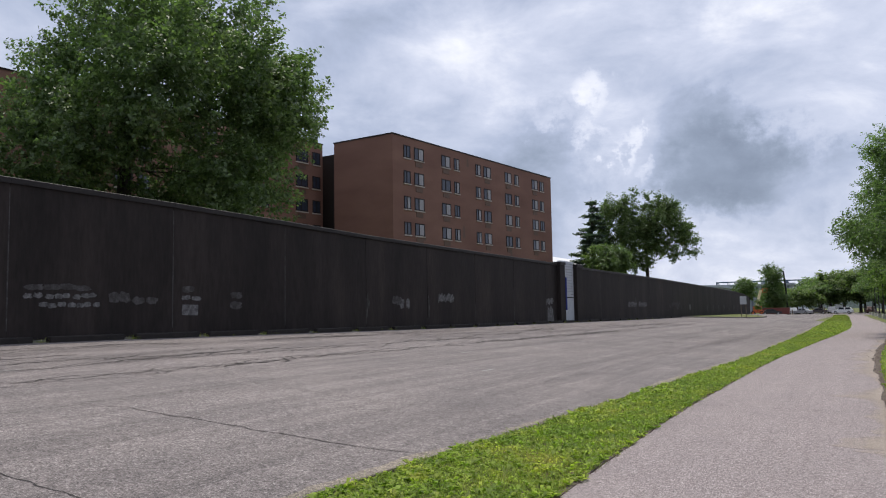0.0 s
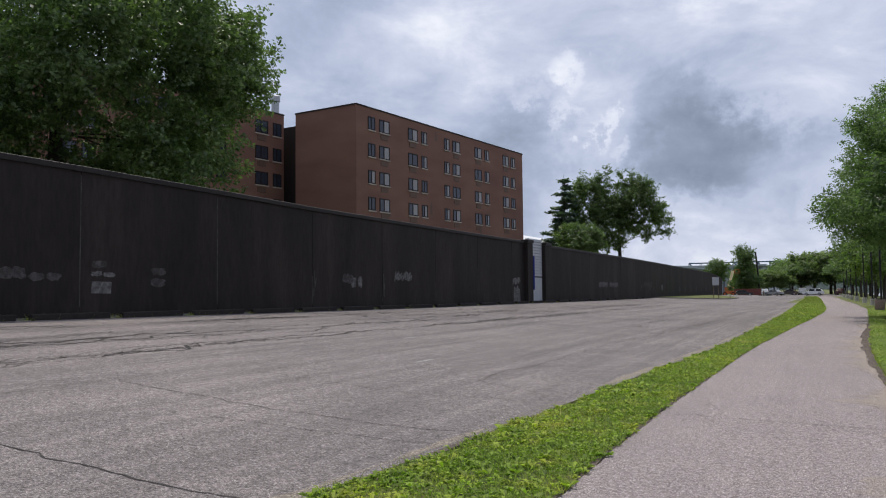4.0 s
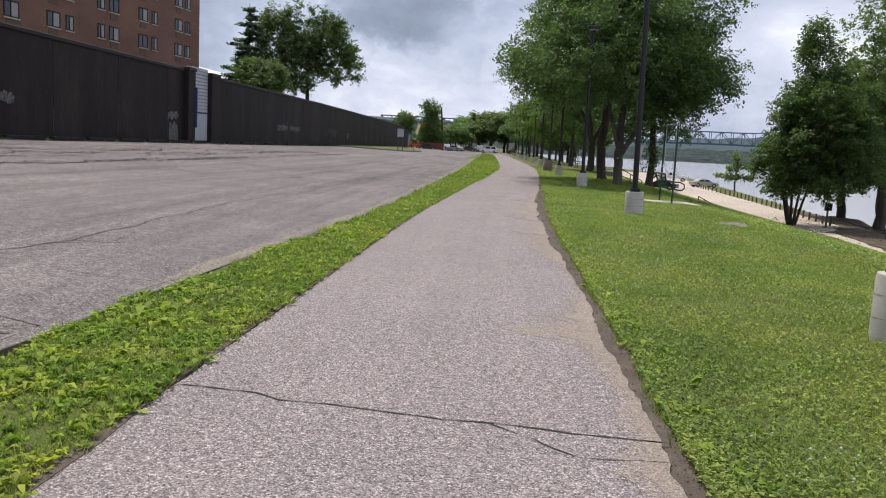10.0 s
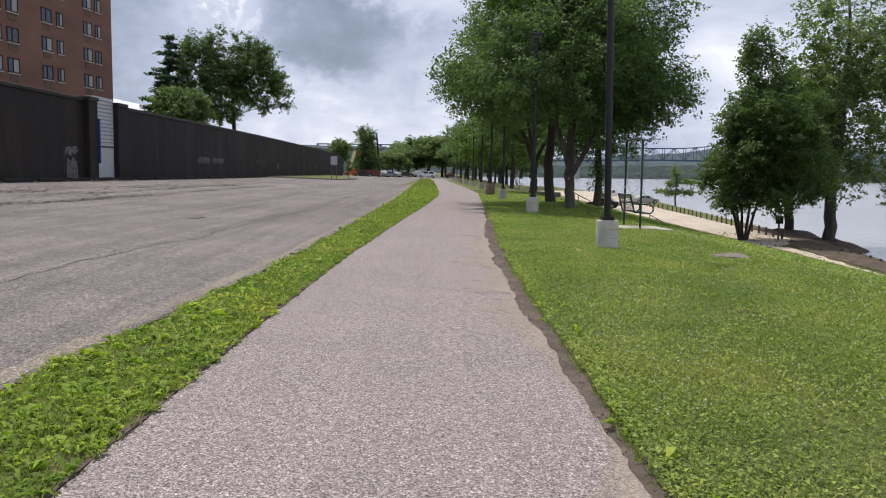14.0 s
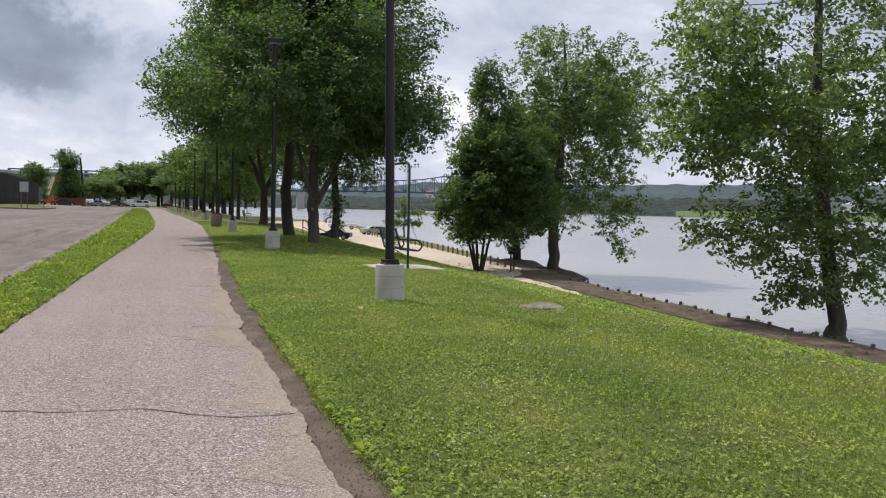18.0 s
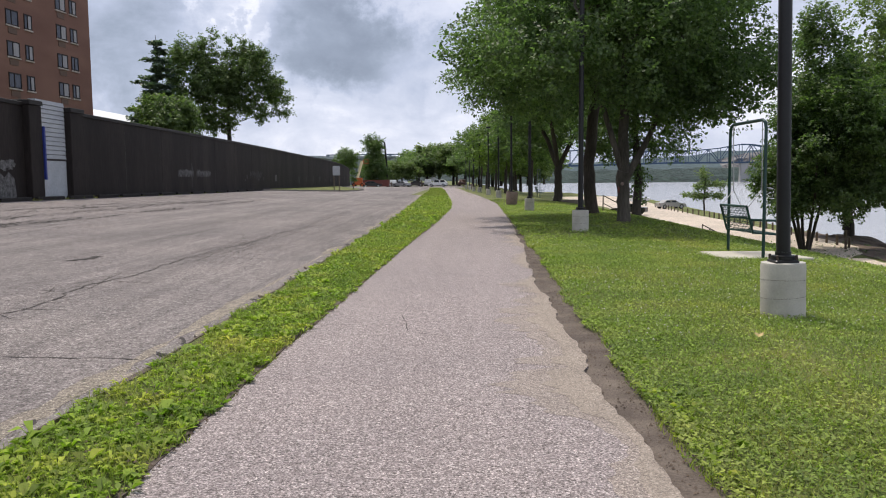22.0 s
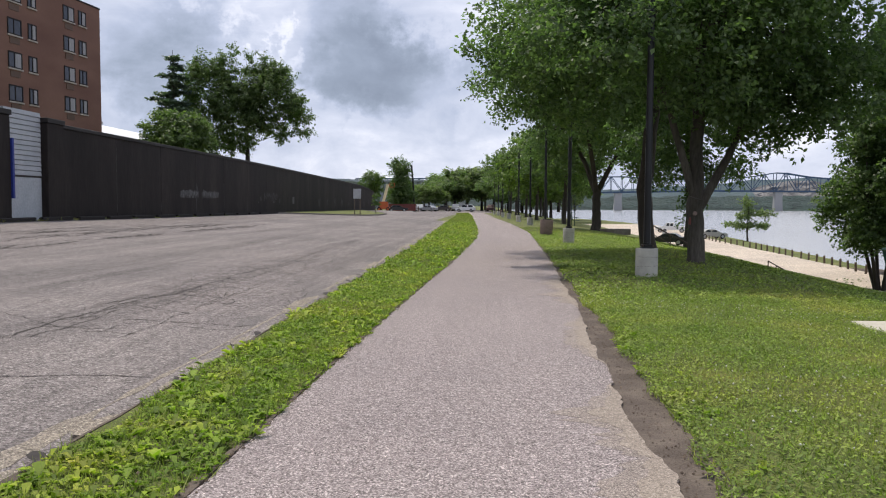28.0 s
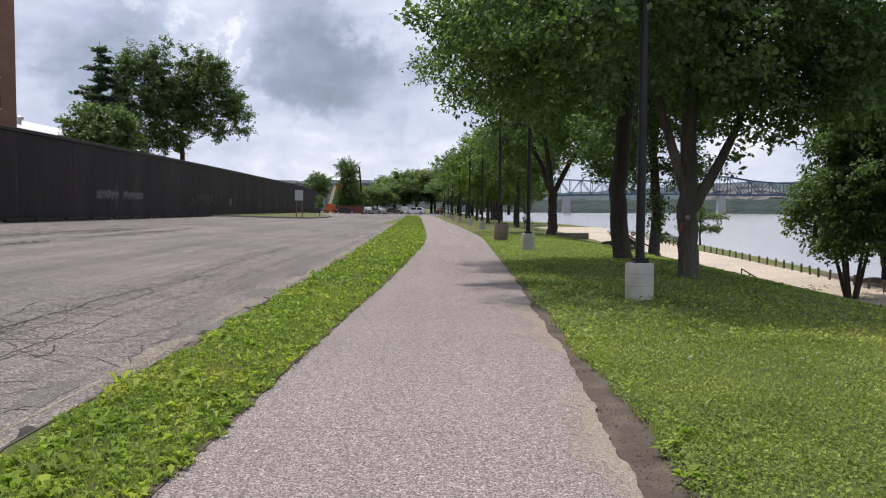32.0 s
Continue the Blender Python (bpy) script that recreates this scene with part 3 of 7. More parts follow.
def grid_mesh(name, xs, ys, zf, mat, keep=None):
    v = [(x, y, zf(x, y)) for y in ys for x in xs]
    n = len(xs)
    f = [(j * n + i, j * n + i + 1, (j + 1) * n + i + 1, (j + 1) * n + i) for j in range(len(ys) - 1) for i in range(n - 1)]
    mb = Mb()
    mb.v, mb.f = v, f
    me = mb.mesh(name, mat)
    me.polygons.foreach_set("use_smooth", [True] * len(me.polygons))
    return me


def steps(*spans):
    out = []
    for a, b, n in spans:
        out += list(np.linspace(a, b, n, endpoint=False))
    return [float(q) for q in out]


def ribbon(mb, ys, left, right, zf, down=0.12):
    """A strip between two lines that run along y, with sides that go down."""
    for a, b in zip(ys, ys[1:]):
        la, lb, ra, rb = left(a), left(b), right(a), right(b)
        v = [(la, a, zf(la, a)), (ra, a, zf(ra, a)), (rb, b, zf(rb, b)), (lb, b, zf(lb, b))]
        v += [(p[0], p[1], p[2] - down) for p in v]
        mb.add(v, [(0, 1, 2, 3), (0, 3, 7, 4), (1, 5, 6, 2)])


# ---- ground ----
gx = steps((-3000, -200, 5), (-200, -60, 4), (-60, -21.2, 6), (-21.2, -20.9, 1)) + steps((-20.9, -3.6, 8), (-3.6, -1.0, 14), (-1.0, 1.2, 4), (1.2, 3.4, 16), (3.4, 45, 70), (45, 80, 12), (80, 3000, 7)) + [3000.0]
gy = steps((-3000, -100, 4), (-100, -20, 8), (-20, 70, 120), (70, 180, 60), (180, 320, 20), (320, 3000, 10)) + [3000.0]
ground = tagged(new("ground", grid_mesh("ground", gx, gy, ground_z, M["turf"])), "mown grass park sloping down to the river landing", "ground", kind="structure")

rw = Mb()
rw.add([(18, -3000, -4.55), (3000, -3000, -4.55), (3000, 3000, -4.55), (-3000, 3000, -4.55), (-3000, 1000, -4.55), (-90, 640, -4.55), (10, 470, -4.55), (18, 350, -4.55)],
       [(0, 1, 2, 3, 4, 5, 6, 7)])
solo("water", rw, M["water"], "wide grey river with a light ripple", "river", "structure")

lx = [0, 0.02, 0.06, 0.12, 0.2, 0.3, 0.45, 0.6, 0.8, 1.0]
lot = Mb()
lys = steps((-60, 0, 20), (0, 60, 60), (60, 175, 40)) + [175.0]
for j, y in enumerate(lys):
    kx = kerb_x(y) - 0.13
    for k in lx:
        x = kx + (WALL_X - kx) * k
        lot.v.append((x, y, lot_z(x, y)))
nl = len(lx)
for j in range(len(lys) - 1):
    for i in range(nl - 1):
        a = j * nl + i
        lot.f.append((a, a + nl, a + nl + 1, a + 1))
tagged(new("parking_lot", lot.mesh("parking_lot", M["lot"], True)), "worn grey asphalt car park with cracks", "car park", kind="structure")
far = Mb().box(-60, 1.5, 175, 262, -0.6, -0.06)
solo("far_road", far, M["lot"], "grey asphalt turning area past the car park", "road", "structure")

rk = random.Random(5)
kerb = thing("kerb", (0, 0, 0), "low cracked concrete kerb along the grass strip", "kerb", kind="structure")
y = -24.0
while y < 170:
    n = 2.4 + rk.random() * 1.6
    if y > 60:
        n = 9.0
    y1 = min(y + n, 171)
    kb = Mb()
    d0, d1 = rk.uniform(-0.03, 0.03), rk.uniform(-0.03, 0.03)
    dz = rk.uniform(-0.03, 0.015)
    wd = 0.17 + rk.uniform(-0.03, 0.03)
    a0, a1 = kerb_x(y) + d0, kerb_x(y1 - 0.05) + d1
    tilt = rk.uniform(-0.015, 0.02)
    v = []
    for xx, yy, zt in ((a0, y, 0.0), (a1, y1 - 0.03, tilt)):
        zb = -0.10 + dz + zt
        v += [(xx - 0.13, yy, -0.3), (xx - 0.13, yy, zb + 0.02), (xx - 0.10, yy, zb + 0.05), (xx - 0.13 + wd, yy, zb + 0.06), (xx - 0.13 + wd, yy, -0.3)]
    f = [(4, 3, 2, 1, 0), (5, 6, 7, 8, 9)] + [(i, i + 1, i + 6, i + 5) for i in range(4)]
    part("kerb_stone", kb.add(v, f), M["kerb"], kerb)
    y = y1

noise.seed_set(3)


def wob(y, s, k=0.0):
    return noise.noise(Vector((y * s, k, 0.3)))


# path: soil bed under a sealed surface whose right edge has crumbled
soil = Mb()
pys = steps((-24, 62, 172), (62, 172, 60)) + [172.0]
ribbon(soil, pys, lambda y: path_left(y) - 0.07 - 0.04 * math.sin(y * 3.3), lambda y: path_right(y) + 0.10, lambda x, y: -0.018)
ribbon(soil, pys, lambda y: path_left(y) - 0.05 - 0.03 * math.sin(y * 3.3), lambda y: path_left(y) - 0.005 + 0.03 * wob(y, 3.1, 31.0) + 0.02 * wob(y, 11.0, 32.0), lambda x, y: 0.005, 0.02)
solo("path_edge_soil", soil, M["dirt"], "strip of bare dark soil along the path", "soil", "structure")


def crumble(y):
    w = lerp(y, [(-24, 0.06), (1, 0.10), (4, 0.19), (8, 0.15), (12, 0.17), (15, 0.22), (18, 0.20), (24, 0.30), (28, 0.36), (33, 0.26), (40, 0.12), (50, 0.07), (70, 0.04)])
    return max(0.02, w + 0.10 * wob(y, 0.55) * min(1, w * 4) + 0.05 * wob(y, 1.9, 2.0) * min(1, w * 4) + 0.022 * wob(y, 5.3, 4.0) + 0.016 * wob(y, 15, 5.0) + 0.010 * wob(y, 37, 6.0))


seal = Mb()
sys_ = steps((-24, 0, 120), (0, 42, 1100), (42, 172, 100)) + [172.0]
ribbon(seal, sys_, lambda y: path_left(y) + 0.03 * wob(y, 2.1, 7.0) + 0.015 * wob(y, 9.0, 8.0), lambda y: path_right(y) - crumble(y), lambda x, y: 0.0, 0.03)
solo("path", seal, M["path"], "pinkish grey chip-sealed riverside walking path", "path", "structure")
fys = steps((-10, 46, 800)) + [46.0]


def margin(y, wide):
    """How far the bare margin reaches in from the broken edge."""
    return wide * max(0.0, wob(y, 0.45, 5.0) + 0.5) * min(1, crumble(y) * 4) * max(0.0, 0.65 + 0.6 * wob(y, 2.3, 6.0) + 0.35 * wob(y, 7.0, 7.0) + 0.25 * wob(y, 19.0, 9.0))


for name, wide, mat, z, label in (("path_worn_margin", 1.1, M["fray"], 0.002, "pale worn margin of the path"), ("path_bare_margin", 0.55, M["frayed"], 0.004, "smooth tan bare margin of the path")):
    fr = Mb()
    ribbon(fr, fys, lambda y: path_right(y) - crumble(y) - margin(y, wide), lambda y: path_right(y) - crumble(y) + 0.003, lambda x, y: z, 0.002)
    solo(name, fr, mat, label, "path edge", "structure")


def crack_strip(pts, width, z, seed, closed=False, jitter=0.05):
    """A ragged open crack along a line."""
    r = random.Random(seed)
    P = []
    for (ax, ay), (bx, by) in zip(pts, pts[1:]):
        n = max(2, int(math.hypot(bx - ax, by - ay) / 0.07))
        P += [(ax + (bx - ax) * i / n, ay + (by - ay) * i / n) for i in range(n)]
    P.append(pts[-1])
    off, aim, left, out = 0.0, 0.0, 0, []
    for i, (x, y) in enumerate(P):
        if left <= 0:       # runs straight for a while, then kinks
            aim, left = off + r.uniform(-1, 1) * jitter * 1.1 - off * 0.5, r.randint(2, 7)
            run = left
        off += (aim - off) / max(left, 1) + r.uniform(-1, 1) * jitter * 0.15
        left -= 1
        a, b = P[max(i - 1, 0)], P[min(i + 1, len(P) - 1)]
        d = Vector((b[0] - a[0], b[1] - a[1])).normalized()
        nx, ny = -d.y, d.x
        w = width * r.uniform(0.35, 1.25) * (0.4 if i in (0, len(P) - 1) else 1)
        out.append((x + nx * off, y + ny * off, nx * w / 2, ny * w / 2))
    mb = Mb()
    zz = z if callable(z) else (lambda x, y: z)
    v = []
    for x, y, wx, wy in out:
        v += [(x - wx, y - wy, zz(x, y)), (x + wx, y + wy, zz(x, y))]
    return mb.add(v, [(2 * i, 2 * i + 1, 2 * i + 3, 2 * i + 2) for i in range(len(out) - 1)])


pc = thing("path_cracks", (0, 0, 0), "ragged dark cracks across the sealed path", "cracks", kind="structure")
for i, (pts, w) in enumerate([
        ([(-1.58, 7.45), (-1.07, 7.38), (-0.92, 7.30), (-0.59, 7.31), (-0.15, 7.25), (0.28, 7.22), (0.78, 7.13), (1.30, 7.12)], 0.018),
        ([(0.27, 7.23), (0.58, 7.01), (0.79, 6.80), (1.33, 6.80)], 0.009),
        ([(-1.56, 17.95), (-0.95, 17.90), (-0.60, 17.77), (0.04, 17.71), (0.38, 17.51), (0.70, 17.34), (1.18, 17.35)], 0.014),
        ([(-1.42, 23.46), (-0.88, 23.50), (-0.52, 23.54)], 0.007), ([(-0.56, 24.2), (-0.52, 23.54), (-0.46, 23.08), (-0.27, 22.97), (0.06, 22.82), (0.55, 22.73), (0.95, 22.78), (1.33, 22.70)], 0.009),
        ([(-1.3, 30.4), (0.6, 30.2)], 0.005), ([(-1.1, 34.8), (1.4, 34.4)], 0.005)]):
    part("crack", crack_strip(pts, w, 0.004, 20 + i, jitter=0.03), M["crack"], pc)

lc = thing("lot_cracks", (0, 0, 0), "long open cracks in the car park asphalt and painted shadows at its edge", "cracks", kind="structure")
lz = lambda x, y: lot_z(x, y) + 0.005
rl = random.Random(11)
LONG = [([(-9.6, 1.7), (-8.8, 2.0), (-7.0, 1.8), (-5.4, 1.75), (-3.6, 1.95)], 0.030), ([(-8.6, -1.3), (-6.7, -1.5), (-4.9, -1.7), (-3.7, -1.7)], 0.024),
        ([(-9.8, 5.6), (-7.7, 5.3), (-6.3, 5.2), (-4.7, 5.15), (-3.5, 5.6)], 0.020), ([(-6.6, 4.3), (-4.2, 4.5), (-3.4, 4.6)], 0.014),
        ([(-8.6, 7.9), (-6.5, 7.7), (-5.8, 7.6), (-4.7, 7.8), (-3.4, 8.6)], 0.018), ([(-6.7, 8.5), (-5.1, 8.9)], 0.010),
        ([(-5.3, 9.8), (-4.6, 9.4), (-4.0, 9.1), (-3.3, 8.8)], 0.016), ([(-4.8, 11.1), (-3.9, 10.9), (-3.2, 11.0)], 0.010),
        ([(-5.2, 9.8), (-5.4, 11.4), (-5.2, 12.8), (-5.4, 15.8), (-5.5, 19.0)], 0.024), ([(-5.5, 19.0), (-5.4, 22.6), (-5.15, 24.4), (-5.3, 26.5), (-5.2, 29.0)], 0.030),
        ([(-5.2, 29.0), (-5.3, 32.2), (-5.05, 34.0), (-5.1, 37.0), (-5.0, 41.6), (-5.2, 46.6), (-5.3, 55.0)], 0.034),
        ([(-4.1, 29.8), (-4.2, 35.0), (-4.1, 42.0), (-4.0, 54.0), (-4.2, 73.0)], 0.016), ([(-4.7, 31.5), (-4.8, 45.5)], 0.014),
        ([(-6.2, 22.1), (-4.0, 22.2), (-2.85, 22.3)], 0.020), ([(-5.1, 25.1), (-4.1, 25.7), (-3.2, 25.8)], 0.012), ([(-5.6, 27.5), (-4.2, 27.7), (-3.5, 27.9), (-2.9, 28.0)], 0.020),
        ([(-6.2, 31.0), (-5.0, 30.2), (-4.2, 30.5)], 0.016), ([(-5.3, 31.0), (-4.0, 31.1), (-2.95, 31.1)], 0.020), ([(-4.8, 33.9), (-3.9, 33.0), (-3.3, 32.7)], 0.012),
        ([(-5.2, 33.5), (-3.9, 34.3), (-2.95, 34.7)], 0.018), ([(-4.9, 38.6), (-3.5, 38.0)], 0.014), ([(-5.2, 41.2), (-3.4, 40.8), (-2.9, 41.0)], 0.014), ([(-5.2, 46.0), (-3.3, 45.6)], 0.014),
        ([(-10.4, 24.0), (-10.4, 27.5), (-10.6, 31.5), (-10.9, 39.6), (-11.4, 48.0)], 0.030), ([(-8.2, 20.6), (-7.0, 20.2), (-5.5, 20.4)], 0.012),
        ([(-14.1, 4.0), (-14.3, 18.0), (-14.0, 32.0), (-14.2, 46.0), (-14.0, 60.0)], 0.030), ([(-8.0, 47.0), (-8.2, 60.0), (-9.0, 80.0)], 0.02)]
for i, (pts, w) in enumerate(LONG):
    part("crack", crack_strip(pts, w * 0.95, lz, 60 + i, jitter=0.06), M["crack"], lc)
for i in range(290):     # the broken lane near the wall
    x = rl.choice((rl.gauss(-17.2, 0.9), rl.gauss(-15.6, 0.7), rl.gauss(-14.2, 0.3), rl.gauss(-12.4, 0.15)))
    y0 = rl.uniform(-12, 64)
    n = rl.uniform(1.5, 8.0)
    part("crack", crack_strip([(x, y0), (x + rl.uniform(-0.3, 0.3), y0 + n / 2), (x + rl.uniform(-0.4, 0.4), y0 + n)], rl.choice((rl.uniform(0.018, 0.05), rl.uniform(0.02, 0.07), rl.uniform(0.06, 0.15))), lz, 200 + i, jitter=0.16), M["crack"], lc)


def alligator(x0, y0, x1, y1, n, seed, w0=0.008, w1=0.02):
    """A net of short cracks, five to eight sided plates torn along a line."""
    r = random.Random(seed)
    for i in range(n):
        t = r.random()
        cx, cy = x0 + (x1 - x0) * t + r.gauss(0, 0.28), y0 + (y1 - y0) * t + r.gauss(0, 0.4)
        a, L = r.choice((0.0, 0.0, 1.57)) + r.gauss(0, 0.25), r.uniform(0.2, 0.75)
        b = a + r.gauss(0, 0.35)
        p = [(cx - L * math.cos(a), cy - L * 1.4 * math.sin(a)), (cx, cy), (cx + L * math.cos(b), cy + L * 1.4 * math.sin(b))]
        part("crack", crack_strip(p, r.uniform(w0, w1), lz, seed * 97 + i, jitter=0.07), M["crack"], lc)


for k, (xa, ya, xb, yb, n) in enumerate([(-5.25, 30.0, -5.1, 40.0, 70), (-5.1, 40.0, -5.2, 54.0, 60), (-4.4, 31.0, -4.2, 46.0, 40), (-5.3, 21.0, -5.2, 30.0, 30), (-5.4, 10.0, -5.4, 20.0, 10),
                                         (-3.6, 30.6, -3.3, 35.6, 10), (-10.8, 14.0, -11.2, 40.0, 22), (-4.6, 56.0, -5.0, 80.0, 20)]):
    alligator(xa, ya, xb, yb, n, 40 + k)
isl = Mb()
iy = [(-20.45, 96), (-18.5, 99), (-15.5, 102.5), (-13.2, 107), (-12.5, 114), (-12.9, 124), (-15.2, 134), (-18.0, 143), (-20.45, 150)]
isl.add([(x, y, lot_z(x, y) + h) for h in (0.12, -0.05) for x, y in iy], [tuple(range(len(iy)))] + [(i, len(iy) + i, len(iy) + (i + 1) % len(iy), (i + 1) % len(iy)) for i in range(len(iy))])
solo("grass_island", isl, M["turf"], "kerbed grass island in front of the floodwall", "grass island", "structure")
ik = Mb()
for (ax, ay), (bx, by) in zip(iy, iy[1:]):
    ik.add([(ax, ay, lot_z(ax, ay) + 0.14), (bx, by, lot_z(bx, by) + 0.14), (bx + 0.2, by, lot_z(bx, by) + 0.14), (ax + 0.2, ay - 0.1, lot_z(ax, ay) + 0.14),
            (ax + 0.2, ay - 0.1, lot_z(ax, ay) - 0.05), (bx + 0.2, by, lot_z(bx, by) - 0.05)], [(0, 3, 2, 1), (3, 4, 5, 2)])
solo("island_kerb", ik, M["kerb"], "pale concrete kerb round the grass island", "kerb", "structure")

# landing below the park: sandy concrete, eroded soil and bank
def toe(y):
    return lerp(y, [(-50, 21.5), (40, 21.8), (58, 23.0), (90, 23.8), (120, 24.5), (200, 27), (300, 24)])


sd = Mb()
sys2 = steps((63, 75, 30), (75, 235, 60)) + [235.0]
ribbon(sd, sys2, lambda y: toe(y) + 0.25 * wob(y, 0.5, 1.0) - 0.3, lambda y: lerp(y, [(63, 23.4), (66, 25.8), (70, 27.6), (74, 28.4), (84, 28.9), (105, 30.6), (120, 31.5), (150, 35), (200, 42), (235, 43)]) + 0.3 * wob(y, 0.7, 3.0),
       lambda x, y: -3.40, 0.2)
ribbon(sd, steps((40, 63, 60)) + [63.0], lambda y: toe(y) + 0.15 + 0.2 * wob(y, 0.5, 1.0), lambda y: toe(y) + 0.17 + lerp(y, [(40, 0), (50, 0.35), (63, 1.3)]) + 0.3 * wob(y, 0.7, 3.0), lambda x, y: lawn_z(x, y) + 0.045, 0.2)
solo("landing_road", sd, M["sand"], "pale sandy concrete boat landing beside the river", "road", "structure")
bs = Mb()
def bank_in(y):
    return lerp(y, [(10, 22.6), (40, 23.0), (58, 24.2), (66, 25.6), (78, 28.6), (84, 28.8), (105, 30.5), (120, 31.4), (150, 34.9), (200, 41.8), (235, 42.8)])


def bank_out(y):
    return lerp(y, [(10, 26.9), (40, 27.6), (58, 29.2), (66, 31.4), (78, 33.0), (100, 36), (120, 38.5), (150, 43), (200, 48), (235, 49)]) + 0.6 * wob(y, 0.4, 9.0)


for k in range(10):
    ribbon(bs, steps((10, 78, 70), (78, 86, 6)) + [86.0], lambda y: bank_in(y) + (bank_out(y) - bank_in(y)) * k / 10, lambda y: bank_in(y) + (bank_out(y) - bank_in(y)) * (k + 1) / 10,
           lambda x, y: lawn_z(x, y) + 0.035 + 0.03 * wob(x * 3 + y, 1.0, 2.0), 0.02)
for mx, my, rr, hh in ((33.0, 75.0, 3.0, 0.8), (31.6, 79.5, 2.6, 0.7), (31.0, 41.0, 3.0, 0.6)):
    for i in range(7):
        for k in range(18):
            a0, a1 = 2 * math.pi * k / 18, 2 * math.pi * (k + 1) / 18
            q0, q1 = i / 7, (i + 1) / 7
            bs.add([(mx + rr * q * math.cos(a), my + rr * 1.3 * q * math.sin(a), lawn_z(mx, my) - 0.25 + hh * (1 - q * q) * (1 + 0.5 * wob(a * 2 + mx, 1.0, q * 3) * (q > 0))) for q, a in ((q0, a0), (q1, a0), (q1, a1), (q0, a1))], [(0, 1, 2, 3)])
solo("eroded_bank", bs, M["bank"], "bare brown eroded soil along the bank", "bank", "structure")

yl = Mb()


def worn(y):
    far = min(1.0, max(0.0, (y - 24.0) / 14.0))
    return min(1.0, max(0.4 * far, 2.2 * wob(y, 0.33, 21.0) + 0.5 + 0.8 * wob(y, 1.7, 22.0)))


ribbon(yl, steps((-10, 50, 420)) + steps((50, 160, 220)) + [160.0], lambda y: kerb_x(y) - 0.33 - worn(y) * (0.10 + 0.05 * wob(y, 1.9, 11.0) + 0.05 * wob(y, 7.0, 13.0)), lambda y: kerb_x(y) - 0.33 + worn(y) * (0.10 + 0.05 * wob(y, 2.3, 12.0) + 0.05 * wob(y, 6.0, 14.0)), lambda x, y: lot_z(x, y) + 0.003, 0.002)
solo("worn_edge_line", yl, M["oldpaint"], "worn tan edge line on the asphalt beside the kerb", "road marking", "structure")
# flat soil-coloured strip, painting the gap and deep shade under the weeds
gp = Mb()
ribbon(gp, steps((-10, 60, 300)) + [60.0], lambda y: kerb_x(y) + 0.03 + 0.02 * wob(y, 3.0, 15.0), lambda y: kerb_x(y) + 0.05 + max(0.0, 0.16 * wob(y, 1.0, 16.0) + 0.06 * wob(y, 5.0, 17.0)), lambda x, y: 0.008, 0.1)
solo("kerb_gap", gp, M["dirt"], "dark soil strip painting the gap and deep shade between asphalt edge and grass", "gap", "structure")
# dark strips painted as the shadow below lifted asphalt edges at the kerb
for i, (y0, n, w) in enumerate([(4.6, 0.5, 0.04), (9.3, 0.6, 0.05), (13.2, 0.4, 0.04), (19.6, 0.7, 0.05), (22.2, 0.9, 0.05), (24.9, 0.8, 0.09), (27.4, 0.5, 0.05), (29.6, 0.9, 0.10), (31.6, 0.6, 0.08), (33.7, 1.2, 0.13), (36.4, 0.9, 0.10), (37.9, 0.7, 0.09), (39.5, 1.1, 0.12), (41.4, 0.8, 0.08), (43.0, 1.0, 0.10), (46.5, 1.2, 0.10)]):
    part("edge_break", crack_strip([(kerb_x(y0) - 0.02, y0), (kerb_x(y0) + 0.03, y0 + n * 0.5), (kerb_x(y0 + n) - 0.16, y0 + n)], w, lambda x, y: -0.03, 500 + i, jitter=0.05), M["crack"], lc)
part("pothole", crack_strip([(-6.98, 29.3), (-6.9, 29.7), (-6.82, 30.35)], 0.20, lz, 610, jitter=0.08), M["crack"], lc)
for i in range(10):
    x, y0 = rl.uniform(-15, -6), rl.uniform(2, 60)
    part("paint_scrap", Mb().add([(x - 0.05, y0, lz(x, y0)), (x + 0.05, y0, lz(x, y0)), (x + 0.06, y0 + 0.8, lz(x, y0 + 0.8)), (x - 0.04, y0 + 0.7, lz(x, y0 + 0.7))], [(0, 1, 2, 3)]), M["palepaint"], lc)

rq = random.Random(17)


def slab(mb, cx, cy, lx_, ly_, z0, z1, turn, tip, r, n=9):
    """A flat broken piece with a ragged outline."""
    m = pose(cx, cy, 0, tip, 0, turn)
    ring = [(lx_ * math.cos(2 * math.pi * k / n) * r.uniform(0.7, 1.15), ly_ * math.sin(2 * math.pi * k / n) * r.uniform(0.7, 1.15)) for k in range(n)]
    v = [tuple(m @ Vector((x, y, z))) for z in (z0, z1) for x, y in ring]
    return mb.add(v, [tuple(range(n, 2 * n))] + [(k, (k + 1) % n, n + (k + 1) % n, n + k) for k in range(n)])


for y0 in (5.2, 8.1, 11.0, 14.2, 19.9, 21.4, 22.6, 23.6, 25.3, 26.4, 27.7, 28.6, 30.0, 31.1, 32.2, 33.1, 34.4, 35.2, 36.8, 38.3, 39.9, 41.5, 43.6, 46.0, 49.0):
    n = rq.uniform(0.22, 0.5)
    part("broken_kerb_piece", slab(Mb(), kerb_x(y0) - 0.06 + rq.uniform(-0.05, 0.05), y0, rq.uniform(0.09, 0.15), n, -0.16, -0.062 + rq.uniform(-0.012, 0.015), rq.uniform(-8, 8), rq.uniform(-1.2, 1.2), rq),
         M["oldpaint"] if rq.random() < 0.5 else M["kerb"], kerb)
